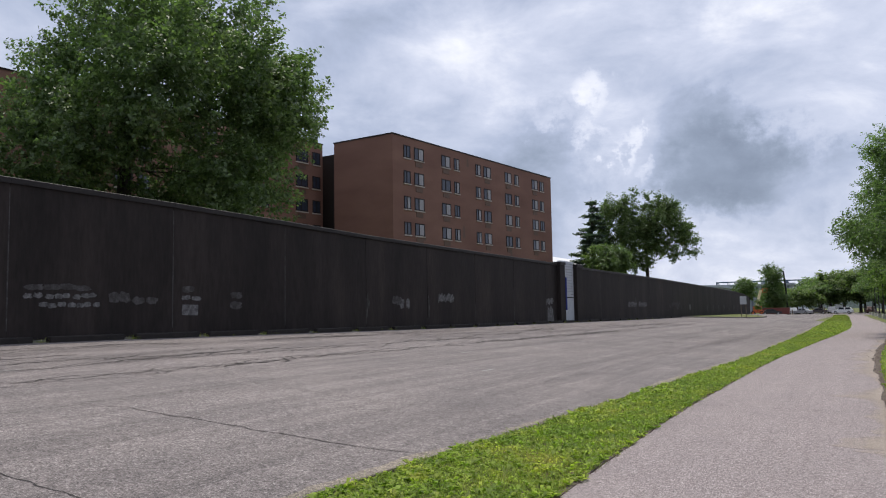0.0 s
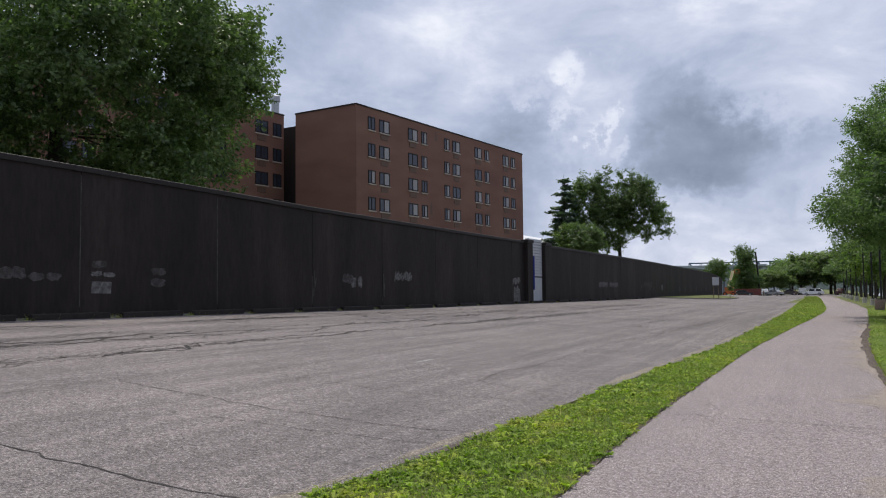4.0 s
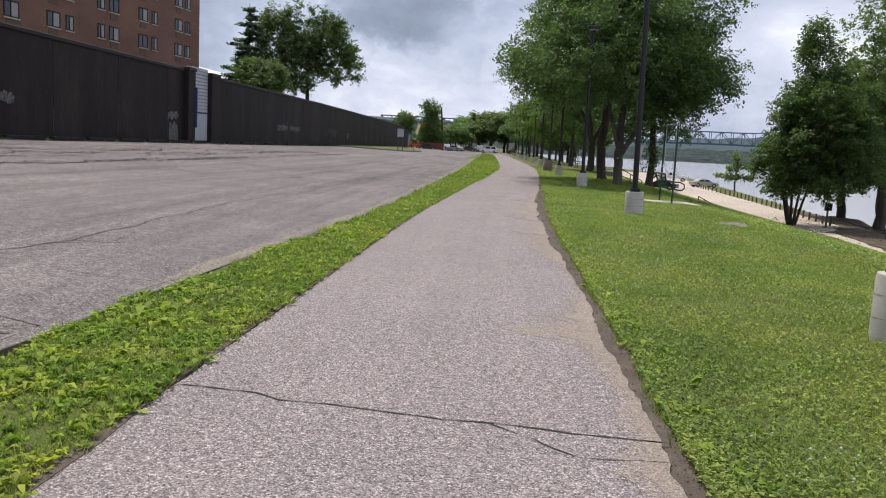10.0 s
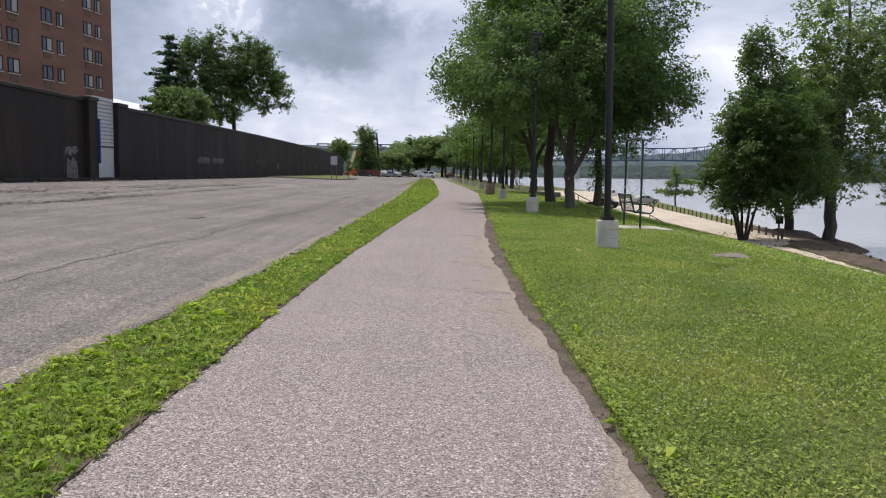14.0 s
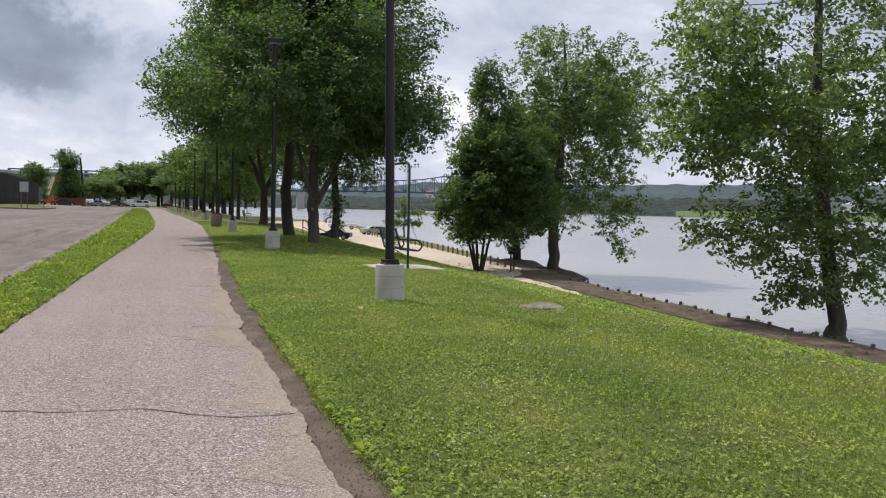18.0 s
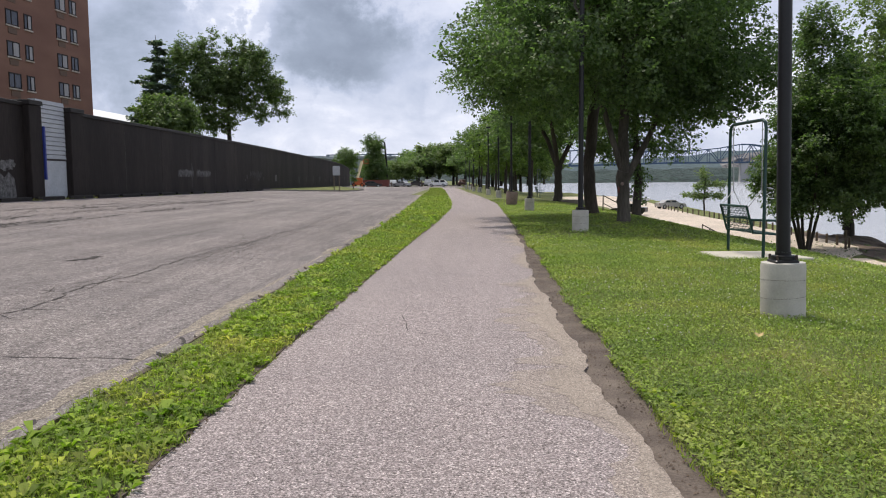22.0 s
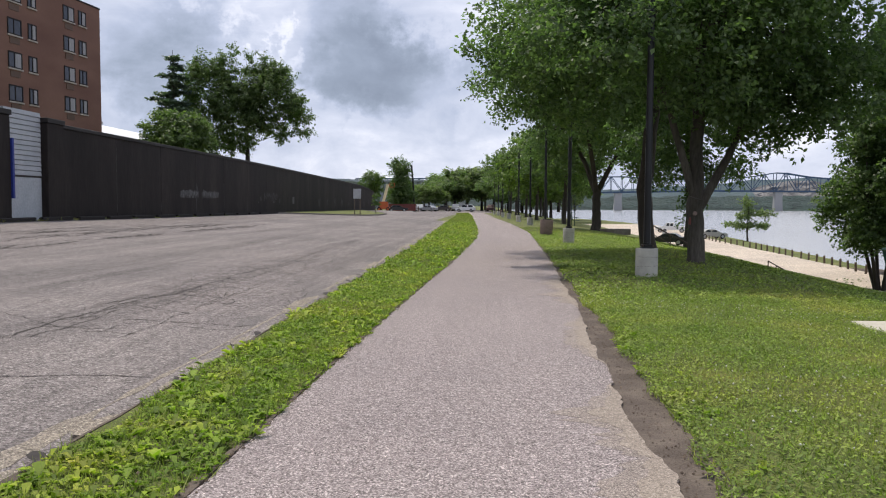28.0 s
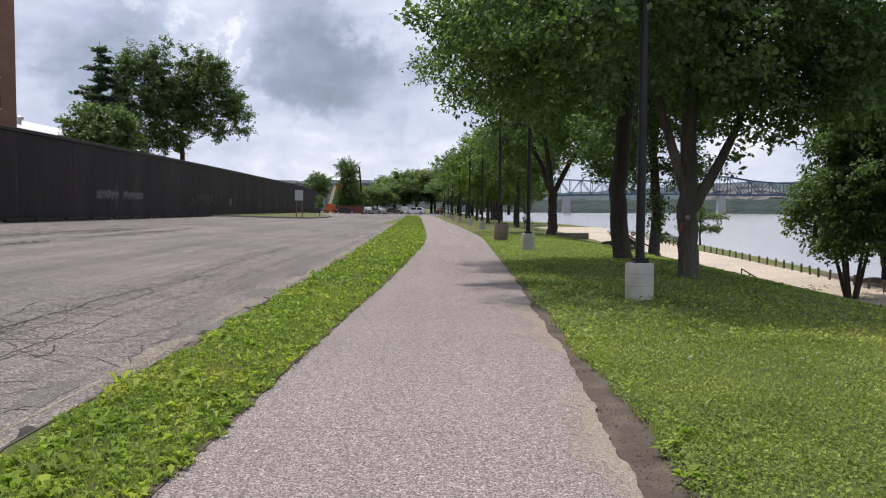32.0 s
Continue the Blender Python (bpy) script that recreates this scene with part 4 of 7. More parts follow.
for x, y0, a, b in ((-2.98, 35.1, 0.22, 0.7), (-3.05, 39.8, 0.26, 0.8), (-3.1, 31.6, 0.18, 0.6), (-3.1, 44.0, 0.2, 1.2)):
    zc = lot_z(x, y0)
    pt = Mb()
    k = 11
    pt.add([(x + a * math.cos(2 * math.pi * i / k) * (q := rq.uniform(0.6, 1.3)), y0 + b * math.sin(2 * math.pi * i / k) * q, lot_z(x + a * math.cos(2 * math.pi * i / k) * q, y0 + b * math.sin(2 * math.pi * i / k) * q) + 0.004) for i in range(k)], [tuple(range(k))])
    part("asphalt_patch", pt, M["patch"], lc)


# ---- floodwall ----
wall = thing("wall_west", (0, 0, 0), "long dark brown coated concrete floodwall", "wall", kind="structure")
edges = [7.6 + 6.115 * i for i in range(-8, 8)]            # joints, then the closure, then the lower run
runs = [(a, b) for a, b in zip(edges, edges[1:]) if b < 53.2] + [(50.4, 52.9)]
runs += [(58.4 + 6.1 * i, 58.4 + 6.1 * (i + 1)) for i in range(15)] + [(149.9, 155), (155, 160), (160, 164), (164, 168), (168, 173)]


def wall_x(y):
    return WALL_X - max(0, y - 164) ** 2 * 0.008


for a, b in runs:
    pnl = Mb()
    g = 0.012
    v = []
    for yy in (a + g, b - g):
        x = wall_x(yy)
        v += [(x, yy, -0.4), (x + 0.0, yy, wall_top(yy) - 0.18), (x - 0.45, yy, wall_top(yy) - 0.18), (x - 0.45, yy, -0.4)]
    pnl.add(v, [(0, 1, 2, 3), (7, 6, 5, 4), (0, 4, 5, 1), (1, 5, 6, 2), (2, 6, 7, 3)])
    part("wall_panel", pnl, M["wall"], wall)
    cp = Mb()
    v = []
    for yy in (a + 0.004, b - 0.004):
        x, zt = wall_x(yy), wall_top(yy)
        v += [(x + 0.07, yy, zt - 0.18), (x + 0.07, yy, zt - 0.02), (x + 0.03, yy, zt), (x - 0.47, yy, zt), (x - 0.52, yy, zt - 0.18)]
    cp.add(v, [(0, 1, 2, 3, 4), (9, 8, 7, 6, 5)] + [(i, i + 5, (i + 1) % 5 + 5, (i + 1) % 5) for i in range(5)])
    part("coping", cp, M["wallcap"], wall)
    jt = Mb().box(wall_x(b) - 0.3, wall_x(b) - 0.015, b - 0.02, b + 0.02, 0.2, wall_top(b) - 0.2)
    part("joint_filler", jt, M["crack"], wall)
    if b < 130 and int(b) != 52:
        zt = wall_top(b) - 0.3 if int(b) in (7, 13, 19, 64, 119) else 2.4 + 0.9 * math.sin(b * 2.3)
        part("lime_streak", Mb().add([(wall_x(b) + 0.004, b - 0.02, wall_foot(b) + 0.3), (wall_x(b) + 0.004, b + 0.016, wall_foot(b) + 0.3), (wall_x(b) + 0.004, b + 0.02, zt * 0.6), (wall_x(b) + 0.004, b + 0.012, zt), (wall_x(b) + 0.004, b - 0.012, zt), (wall_x(b) + 0.004, b - 0.026, zt * 0.5)],
                                      [(0, 1, 2, 3, 4, 5)]), M["chalk"], wall)
for y0, y1, tall in ((52.9, 54.05, 0.06), (56.95, 58.4, 0.06)):
    part("pilaster", Mb().cbox(WALL_X - 0.6, WALL_X + 0.32, y0, y1, -0.3, wall_top(y0) - 0.16 + tall, 0.03), M["wall"], wall)
    part("pilaster_cap", Mb().cbox(WALL_X - 0.65, WALL_X + 0.38, y0 - 0.05, y1 + 0.05, wall_top(y0) - 0.16 + tall, wall_top(y0) + 0.06 + tall, 0.02), M["wallcap"], wall)

gate = thing("wall_closure", (0, 0, 0), "white ribbed closure panel set into the floodwall", "closure panel", kind="structure")
part("lower_slab", Mb().cbox(WALL_X - 0.4, WALL_X + 0.02, 54.1, 56.9, 0.2, 2.72, 0.02), M["slabw"], gate)
part("ledge", Mb().cbox(WALL_X - 0.4, WALL_X + 0.05, 54.1, 56.9, 2.725, 2.80, 0.01), M["crack"], gate)
nslat = 13
for i in range(nslat):
    z0 = 2.805 + i * 2.92 / nslat
    sl = Mb()
    x = WALL_X
    h = 2.92 / nslat
    sl.prism([(x - 0.35, z0), (x + 0.03, z0 + 0.0), (x + 0.03, z0 + 0.05), (x + 0.0, z0 + h - 0.02), (x - 0.35, z0 + h - 0.02)], "y", 54.1, 56.9)
    part("slat", sl, M["siding"], gate)
bb = thing("blue_board", (0, 0, 0), "narrow blue board fixed beside the white closure", "board")
part("board", Mb().cbox(WALL_X - 0.02, WALL_X + 0.40, 54.06, 54.20, 1.75, 4.35, 0.02), M["blue"], bb)

ft = Mb()
for a, b in ((-40, 52.9), (58.4, 96)):
    ribbon(ft, steps((a, b, int((b - a) / 3))) + [b], lambda y: WALL_X + 0.005, lambda y: WALL_X + 0.40 + 0.03 * wob(y, 0.6, 3.0), lambda x, y: wall_foot(y) + 0.02 + 0.01 * wob(y, 0.5, 8.0), 0.4)
solo("wall_footing", ft, M["footing"], "grey concrete footing ledge along the floodwall", "footing", "structure")

# faded paint on the wall
graf = thing("faded_paint_marks", (0, 0, 0), "faded pale graffiti and paint patches on the dark wall", "graffiti", kind="structure")
rg = random.Random(4)


def blot(y0, y1, z0, z1, n, mat, lean=0.0):
    for i in range(n):
        cy, cz = rg.uniform(y0, y1), rg.uniform(z0, z1)
        w, h = rg.uniform(0.12, 0.5) * min(1, y1 - y0), rg.uniform(0.08, 0.3) * min(1.2, z1 - z0)
        k = rg.randint(9, 14)
        v = [(wall_x(cy) + 0.006 + 0.003 * i, cy + w * math.cos(2 * math.pi * j / k) * rg.uniform(0.45, 1.15), cz + h * math.sin(2 * math.pi * j / k) * rg.uniform(0.45, 1.15)) for j in range(k)]
        part("paint_mark", Mb().add(v, [tuple(range(k))]), mat, graf)


def smudges(y0, y1, z, n, mat, w, h):
    """A row of worn paint remnants with ragged sides."""
    for i in range(n):
        cy, cz = y0 + (y1 - y0) * (i + 0.5) / n + rg.uniform(-0.05, 0.05), z + rg.uniform(-0.03, 0.03)
        k = 14
        ring = []
        for j in range(k):
            a = 2 * math.pi * j / k
            c, q = math.cos(a), math.sin(a)
            m = max(abs(c), abs(q)) ** 0.7
            ring.append((WALL_X + 0.006 + 0.003 * i, cy + w * c / m * rg.uniform(0.7, 1.1), cz + h * q / m * rg.uniform(0.65, 1.1)))
        part("paint_mark", Mb().add(ring, [tuple(range(k))]), mat, graf)


def scrawl(y0, y1, z0, z1, n, mat, w=0.07):
    """Letter-like strokes."""
    for i in range(n):
        cy = y0 + (y1 - y0) * (i + 0.5) / n
        hw = (y1 - y0) / n * 0.42
        pts = [(cy - hw, rg.uniform(z0, z0 + 0.3 * (z1 - z0))), (cy - hw * 0.4, rg.uniform(z1 - 0.3 * (z1 - z0), z1)), (cy + hw * 0.3, rg.uniform(z0, z0 + 0.5 * (z1 - z0))), (cy + hw, rg.uniform(z1 - 0.4 * (z1 - z0), z1))]
        mb = Mb()
        for k, ((ay, az), (by, bz)) in enumerate(zip(pts, pts[1:])):
            x = WALL_X + 0.020 + 0.003 * i + 0.004 * k
            d = Vector((by - ay, bz - az)).normalized() * w * rg.uniform(0.6, 1.3)
            mb.add([(x, ay - d.y, az + d.x), (x, ay + d.y, az - d.x), (x, by + d.y, bz - d.x), (x, by - d.y, bz + d.x)], [(0, 1, 2, 3)])
        part("paint_stroke", mb, mat, graf)


smudges(8.2, 10.3, 2.62, 4, M["chalk"], 0.34, 0.10); smudges(8.1, 10.6, 2.34, 8, M["chalkw"], 0.15, 0.085); smudges(8.6, 10.7, 2.06, 7, M["chalkw"], 0.16, 0.08)
smudges(11.0, 11.9, 2.30, 2, M["chalk"], 0.24, 0.20); smudges(12.0, 13.0, 2.20, 2, M["chalk"], 0.26, 0.14)
smudges(14.1, 14.9, 2.62, 1, M["chalk"], 0.34, 0.13); smudges(14.1, 15.1, 2.34, 2, M["chalkw"], 0.24, 0.09)
part("paint_mark", Mb().add([(WALL_X + 0.008, 14.14, 1.72), (WALL_X + 0.008, 14.9, 1.70), (WALL_X + 0.008, 14.92, 2.08), (WALL_X + 0.008, 14.15, 2.1)], [(0, 1, 2, 3)]), M["chalkw"], graf)
smudges(16.4, 17.4, 2.42, 1, M["chalk"], 0.38, 0.13); smudges(16.5, 17.4, 2.05, 1, M["chalk"], 0.34, 0.16)
smudges(28.4, 29.2, 2.35, 2, M["chalk"], 0.3, 0.25); smudges(29.1, 30.2, 2.2, 2, M["chalkw"], 0.22, 0.28); scrawl(33.3, 35.2, 2.2, 2.8, 6, M["chalkw"]); scrawl(26.0, 26.2, 1.4, 2.9, 1, M["chalk"], 0.03); scrawl(32.1, 32.3, 1.4, 2.7, 1, M["chalk"], 0.03)
scrawl(50.5, 52.0, 2.1, 2.75, 4, M["chalkw"], 0.10); blot(50.7, 51.9, 1.0, 1.9, 9, M["chalkw"])
part("paint_mark", Mb().add([(WALL_X + 0.012, 50.65, 0.90), (WALL_X + 0.012, 52.05, 0.88), (WALL_X + 0.012, 51.9, 1.8), (WALL_X + 0.012, 51.45, 2.1), (WALL_X + 0.012, 51.1, 1.85), (WALL_X + 0.012, 50.75, 2.05)], [(0, 1, 2, 3, 4, 5)]), M["chalkw"], graf)
smudges(73.8, 77.1, 2.22, 9, M["chalk"], 0.30, 0.27); scrawl(73.8, 77.0, 1.95, 2.55, 6, M["chalkw"], 0.09); smudges(77.8, 81.0, 2.20, 8, M["chalk"], 0.28, 0.28); scrawl(78.0, 81.4, 1.9, 2.6, 6, M["chalkw"], 0.08); scrawl(76.7, 76.9, 1.0, 3.2, 1, M["chalk"], 0.04)
blot(92, 100, 1.7, 2.7, 8, M["chalk"]); scrawl(94, 99, 1.8, 2.7, 6, M["chalk"], 0.08)
part("paint_mark", Mb().add([(WALL_X + 0.008, 105.0, 1.6), (WALL_X + 0.008, 105.9, 1.6), (WALL_X + 0.008, 105.9, 2.3), (WALL_X + 0.008, 105.0, 2.3)], [(0, 1, 2, 3)]), M["chalkw"], graf)
for i in range(9):
    yy = 118 + 5.2 * i
    scrawl(yy, yy + rg.uniform(0.5, 2.5), 1.2, rg.uniform(1.9, 2.8), rg.randint(1, 4), M["chalk"], 0.08)

# wheel stops
rs = random.Random(8)
first = None
for i in range(-9, 29):
    y0 = 8.46 + 3.155 * i
    m = pose(-19.88 + rs.uniform(-0.05, 0.05), y0 + 1.33, lot_z(-19.9, y0), 0, 0, rs.uniform(-1.5, 1.5))
    if first is None:
        first = thing("wheel_stop", m, "dark weathered timber wheel stop at the wall foot", "wheel stop", "wheel stops along the wall")
        part("beam", Mb().cbox(-0.11, 0.11, -1.33, 1.33, -0.02, 0.17, 0.025), M["stop"], first)
        for s in (-0.9, 0.9):
            part("spike", Mb().lathe([(0.02, 0.16), (0.02, 0.185), (0.008, 0.19)], 8, (0, s, 0)), M["rust"], first)
    else:
        copy_thing(first, m)

# ---- brick apartment building ----
bld = thing("apartment_building", (-40.0, 60.2, 0, 0, 0, -6.47), "six-storey orange-brown brick apartment block with paired windows", "building")
LEN, DEEP, ZT = 34.6, 7.8, 19.66      # front along local y, its face at local x = 0
part("main_block", Mb().box(-DEEP, 0, 0, LEN, -0.2, ZT), M["brick"], bld)
part("parapet_cap", Mb().cbox(-DEEP - 0.1, 0.06, -0.06, LEN + 0.06, ZT, ZT + 0.14, 0.03), M["winframe"], bld, "dark metal parapet cap")
part("stair_recess", Mb().box(-DEEP - 10, -DEEP, 3.4, LEN - 2, -0.2, ZT - 0.2), M["brickd"], bld, "recessed stair bay with its shade put in the brick colour")
WX, WEND, WT = -11.0, 1.65, 20.25
part("rear_wing", Mb().box(WX - 22, WX, -34.0, WEND, -0.2, WT), M["brick"], bld)
part("rear_parapet_cap", Mb().cbox(WX - 22, WX + 0.06, -34.1, WEND + 0.06, WT, WT + 0.14, 0.03), M["winframe"], bld)
part("roof_unit", Mb().cbox(WX - 0.5, -DEEP - 0.2, 4.2, 7.6, ZT - 0.25, ZT + 0.95, 0.04), M["metalgrey"], bld)
part("roof_unit", Mb().cbox(-DEEP - 0.1, -DEEP + 1.6, 4.0, 6.4, ZT + 0.14, ZT + 0.75, 0.04), M["metalgrey"], bld)
vent = part("roof_vent", Mb().lathe([(0.40, 0), (0.40, 1.5), (0.50, 1.55), (0.50, 2.1), (0.36, 2.2)], 14, (WX - 0.6, 1.0, WT - 0.1)), M["metalgrey"], bld, "galvanised roof vent")


def window(parent, y, z, w, h, at=0.0, curtain=0.5):
    """A sliding window: dark frame, meeting rail, two panes, sill."""
    def bx(a0, a1, d0, d1, z0, z1):
        return Mb().box(at + d0, at + d1, y + a0, y + a1, z + z0, z + z1)
    wn = part("window", bx(0, w, -0.02, 0.012, 0, h), M["winframe"], parent)
    t = 0.10
    split = w * 0.45
    part("pane", bx(t, split - t / 2, 0.012, 0.018, t, h - t), M["winglass"], wn)
    part("pane", bx(split + t / 2, w - t, 0.012, 0.018, t, h - t), M["curtain"] if curtain > 0.18 else M["winglass"], wn)
    for a0, a1, z0, z1 in ((0, w, 0, t), (0, w, h - t, h), (0, t, t, h - t), (w - t, w, t, h - t), (split - t / 2, split + t / 2, t, h - t)):
        part("frame_bar", bx(a0, a1, 0.012, 0.05, z0, z1), M["winframe"], wn)
    part("sill", bx(-0.06, w + 0.06, 0.0, 0.10, -0.13, -0.01), M["sill"], wn)
    return wn


rb = random.Random(21)
cols = [(1.80, 1.14, 3.60, 1.68), (11.0, 1.06, 8.55, 1.72), (15.5, 1.08, 17.25, 1.62), (24.58, 1.06, 22.2, 1.62), (31.3, 1.14, 29.15, 1.58)]
ROWS = [18.85 - 2.63 * k for k in range(7)]
for r, zt in enumerate(ROWS):
    for ya, wa, yb, wb in cols:
        window(bld, ya, zt - 1.30, wa, 1.30, curtain=rb.random())
        window(bld, yb, zt - 1.30, wb, 1.30, curtain=rb.random())
        part("vent_grille", Mb().box(0, 0.04, yb + 0.25, yb + wb - 0.25, zt - 2.0, zt - 1.52), M["grille"], bld)
for r, zt in enumerate(ROWS):
    for yy, ww in ((-2.4, 1.75), (0.05, 1.2), (-7.4, 1.2), (-9.6, 1.75), (-16.4, 1.75), (-14.0, 1.2), (-21.2, 1.2), (-23.4, 1.75)):
        window(bld, yy, zt - 0.95, ww, 1.35, WX, curtain=0.1)
        if ww > 1.5:
            part("vent_grille", Mb().box(WX, WX + 0.04, yy + 0.3, yy + ww - 0.3, zt - 1.7, zt - 1.2), M["grille"], bld)
for yy, z0, z1 in ((12.6, 10.0, 11.4), (23.2, 8.4, 10.4), (13.6, 18.2, 19.2), (5.0, 9.2, 10.4)):
    part("brick_stain", Mb().add([(0.005, yy, z0), (0.005, yy + 0.5, z0 + 0.1), (0.005, yy + 0.35, z1), (0.005, yy + 0.1, z1)], [(0, 1, 2, 3)]), M["grille"], bld)

lowb = thing("low_building", (0, 0, 0), "low building with a pale metal roof behind the wall", "building")
part("wall", Mb().box(-62, -44, 98, 150, -0.2, 9.2), M["shed"], lowb)
part("roof", Mb().prism([(-63, 9.2), (-43.2, 9.2), (-43.2, 9.6), (-52, 12.2), (-63, 12.2)], "y", 97, 151), M["white"], lowb, "pale metal roof")
for yy in (112, 116):
    part("roof_vent", Mb().lathe([(0.25, 0), (0.25, 0.7), (0.5, 0.8), (0.5, 1.1), (0.1, 1.3)], 10, (-47.0, yy, 10.4)), M["metalgrey"], lowb)

mill = thing("industrial_hall", (0, 0, 0), "large grey ribbed industrial hall in the distance", "building")
part("wall", Mb().box(-150, -25, 330, 420, -0.5, 10.6), M["shed"], mill)
part("roof", Mb().box(-151, -24, 329, 421, 10.6, 11.3), M["shed"], mill)
for i in range(24):
    part("rib", Mb().box(-26 - i * 1.9, -26.7 - i * 1.9, 329.6, 330, 0, 10.3), M["shedd"], mill)
hall = thing("grey_hall", (0, 0, 0), "long pale grey hall behind the wall end", "building")
part("wall", Mb().box(-95, -42, 262, 300, -0.5, 8.6), M["shed"], hall)
part("roof", Mb().prism([(-96, 8.6), (-41, 8.6), (-41, 9.3), (-96, 10.6)], "y", 261, 301), M["shed"], hall)

stack = thing("steel_stack", (-17.2, 207.6, 0), "slender dark leaning mast", "mast")
part("mast", Mb().tube([(0.5, 0, -0.2), (0.3, 0, 6), (-0.1, 0, 10.8)], [0.26, 0.22, 0.18], 8), M["pole"], stack)

sg = thing("signboard", (-13.7, 106.2, lot_z(-14, 106) + 0.1), "pale blank-faced signboard on two posts", "sign")
for dx in (-0.3, 0.3):
    part("post", Mb().cbox(dx - 0.05, dx + 0.05, -0.05, 0.05, -0.1, 1.9, 0.01), M["post"], sg)
part("board", Mb().cbox(-0.42, 0.42, -0.09, -0.055, 1.72, 2.78, 0.01), M["metalgrey"], sg)
part("board_border", Mb().cbox(-0.44, 0.44, -0.055, -0.03, 1.70, 2.80, 0.01), M["winframe"], sg)

# ---- lamp posts ----
def lamp_post(m):
    lp = thing("street_lamp", m, "dark steel lamp post on a grey concrete drum", "street lamp", "lamp posts along the path")
    part("base_drum", Mb().lathe([(0.236, -0.15), (0.236, 0.57), (0.228, 0.60), (0.0, 0.605)], 32), M["concrete"], lp, "cast concrete drum base", True)
    for z in (0.22, 0.41):
        part("form_seam", Mb().tube([(0.2375 * math.cos(a), 0.2375 * math.sin(a), z + 0.012 * math.sin(a * 1.0 + z * 9)) for a in [2 * math.pi * k / 32 for k in range(33)]], 0.0016, 4, False), M["crack"], lp)
    part("base_plate", Mb().cbox(-0.13, 0.13, -0.13, 0.13, 0.60, 0.635, 0.012), M["pole"], lp)
    part("base_cover", Mb().lathe([(0.13, 0.635), (0.13, 0.675), (0.085, 0.685), (0.085, 0.72)], 16), M["pole"], lp, smooth=True)
    for sx, sy in ((-1, -1), (1, -1), (1, 1), (-1, 1)):
        part("anchor_bolt", Mb().lathe([(0.016, 0.635), (0.016, 0.685), (0.006, 0.69)], 6, (sx * 0.105, sy * 0.105, 0)), M["rust"], lp)
    part("pole", Mb().tube([(0, 0, 0.63), (0, 0, 3.5), (0, 0, 6.72)], [0.075, 0.072, 0.068], 12), M["pole"], lp, smooth=True)
    hd = part("lamp_head", Mb().cbox(-0.24, 0.24, -0.19, 0.19, 6.70, 6.86, 0.03), M["pole"], lp, "dark box luminaire")
    part("lens", Mb().box(-0.19, 0.19, -0.14, 0.14, 6.675, 6.70), M["metalgrey"], hd)
    return lp


LAMPS = [(3.86, 10.05, 0.3), (3.695, 24.02, -1.0), (3.62, 38.15, 0.2), (3.58, 53.9, 0.3), (3.66, 67.9, 0), (3.55, 82.0, 0), (3.25, 96.2, 0), (2.75, 110.5, 0), (2.35, 124.5, 0), (2.0, 138.5, 0), (1.6, 152.5, 0)]
l0 = None
for x, y, lean in LAMPS:
    m = pose(x, y, lawn_z(x, y) if x > 1.5 else 0, 0, lean, 0)
    if l0 is None:
        l0 = lamp_post(m)
    else:
        copy_thing(l0, m)

# ---- swing bench ----
def swing(m):
    sw = thing("swing_bench", m, "dark green steel swing bench hanging by chains", "swing bench", "swing benches on the lawn")
    H, HW = 2.70, 0.87
    pts = [(-HW, 0, -0.1), (-HW, 0, H - 0.16), (-HW + 0.05, 0, H - 0.05), (-HW + 0.16, 0, H), (HW - 0.16, 0, H), (HW - 0.05, 0, H - 0.05), (HW, 0, H - 0.16), (HW, 0, -0.1)]
    part("arch", Mb().tube(pts, 0.032, 10), M["green"], sw, smooth=True)
    seat = part("bench", Mb().tube([(-0.66, 0.26, 1.02), (0.66, 0.26, 1.02), (0.66, 0.12, 0.50), (0.66, -0.34, 0.47), (-0.66, -0.34, 0.47), (-0.66, 0.12, 0.50), (-0.66, 0.26, 1.02)], 0.026, 8), M["green"], sw, smooth=True)
    for i in range(9):
        z = 0.56 + i * 0.052
        part("back_wire", Mb().tube([(-0.65, 0.12 + (z - 0.50) * 0.27, z), (0.65, 0.12 + (z - 0.50) * 0.27, z)], 0.006, 5), M["green"], seat)
    for i in range(9):
        yv = 0.03 - i * 0.045
        part("seat_wire", Mb().tube([(-0.65, yv + 0.06, 0.495), (0.65, yv + 0.06, 0.495)], 0.007, 5), M["green"], seat)
    for i in range(19):
        xv = -0.63 + i * 0.07
        part("cross_wire", Mb().tube([(xv, 0.255, 1.0), (xv, 0.12, 0.51), (xv, -0.33, 0.485)], 0.005, 4), M["green"], seat)
    for s in (-1, 1):
        part("armrest", Mb().tube([(s * 0.68, 0.19, 0.76), (s * 0.68, -0.30, 0.74), (s * 0.68, -0.42, 0.68), (s * 0.68, -0.44, 0.56), (s * 0.68, -0.36, 0.47)], 0.024, 8), M["green"], seat, smooth=True)
        part("chain", Mb().tube([(s * 0.70, 0, H - 0.02), (s * 0.69, -0.02, 1.32)], 0.010, 5), M["chain"], sw)
        part("chain", Mb().tube([(s * 0.69, -0.02, 1.32), (s * 0.67, 0.25, 1.0)], 0.008, 5), M["chain"], sw)
        part("chain", Mb().tube([(s * 0.69, -0.02, 1.32), (s * 0.69, -0.32, 0.74)], 0.008, 5), M["chain"], sw)
    return sw


sw0 = swing(pose(5.97, 31.55, lawn_z(5.97, 31.55), 0, 0, 93))
copy_thing(sw0, pose(7.9, 92.0, lawn_z(7.9, 92), 0, 0, 93))
pz = lawn_z(6.0, 31.4)
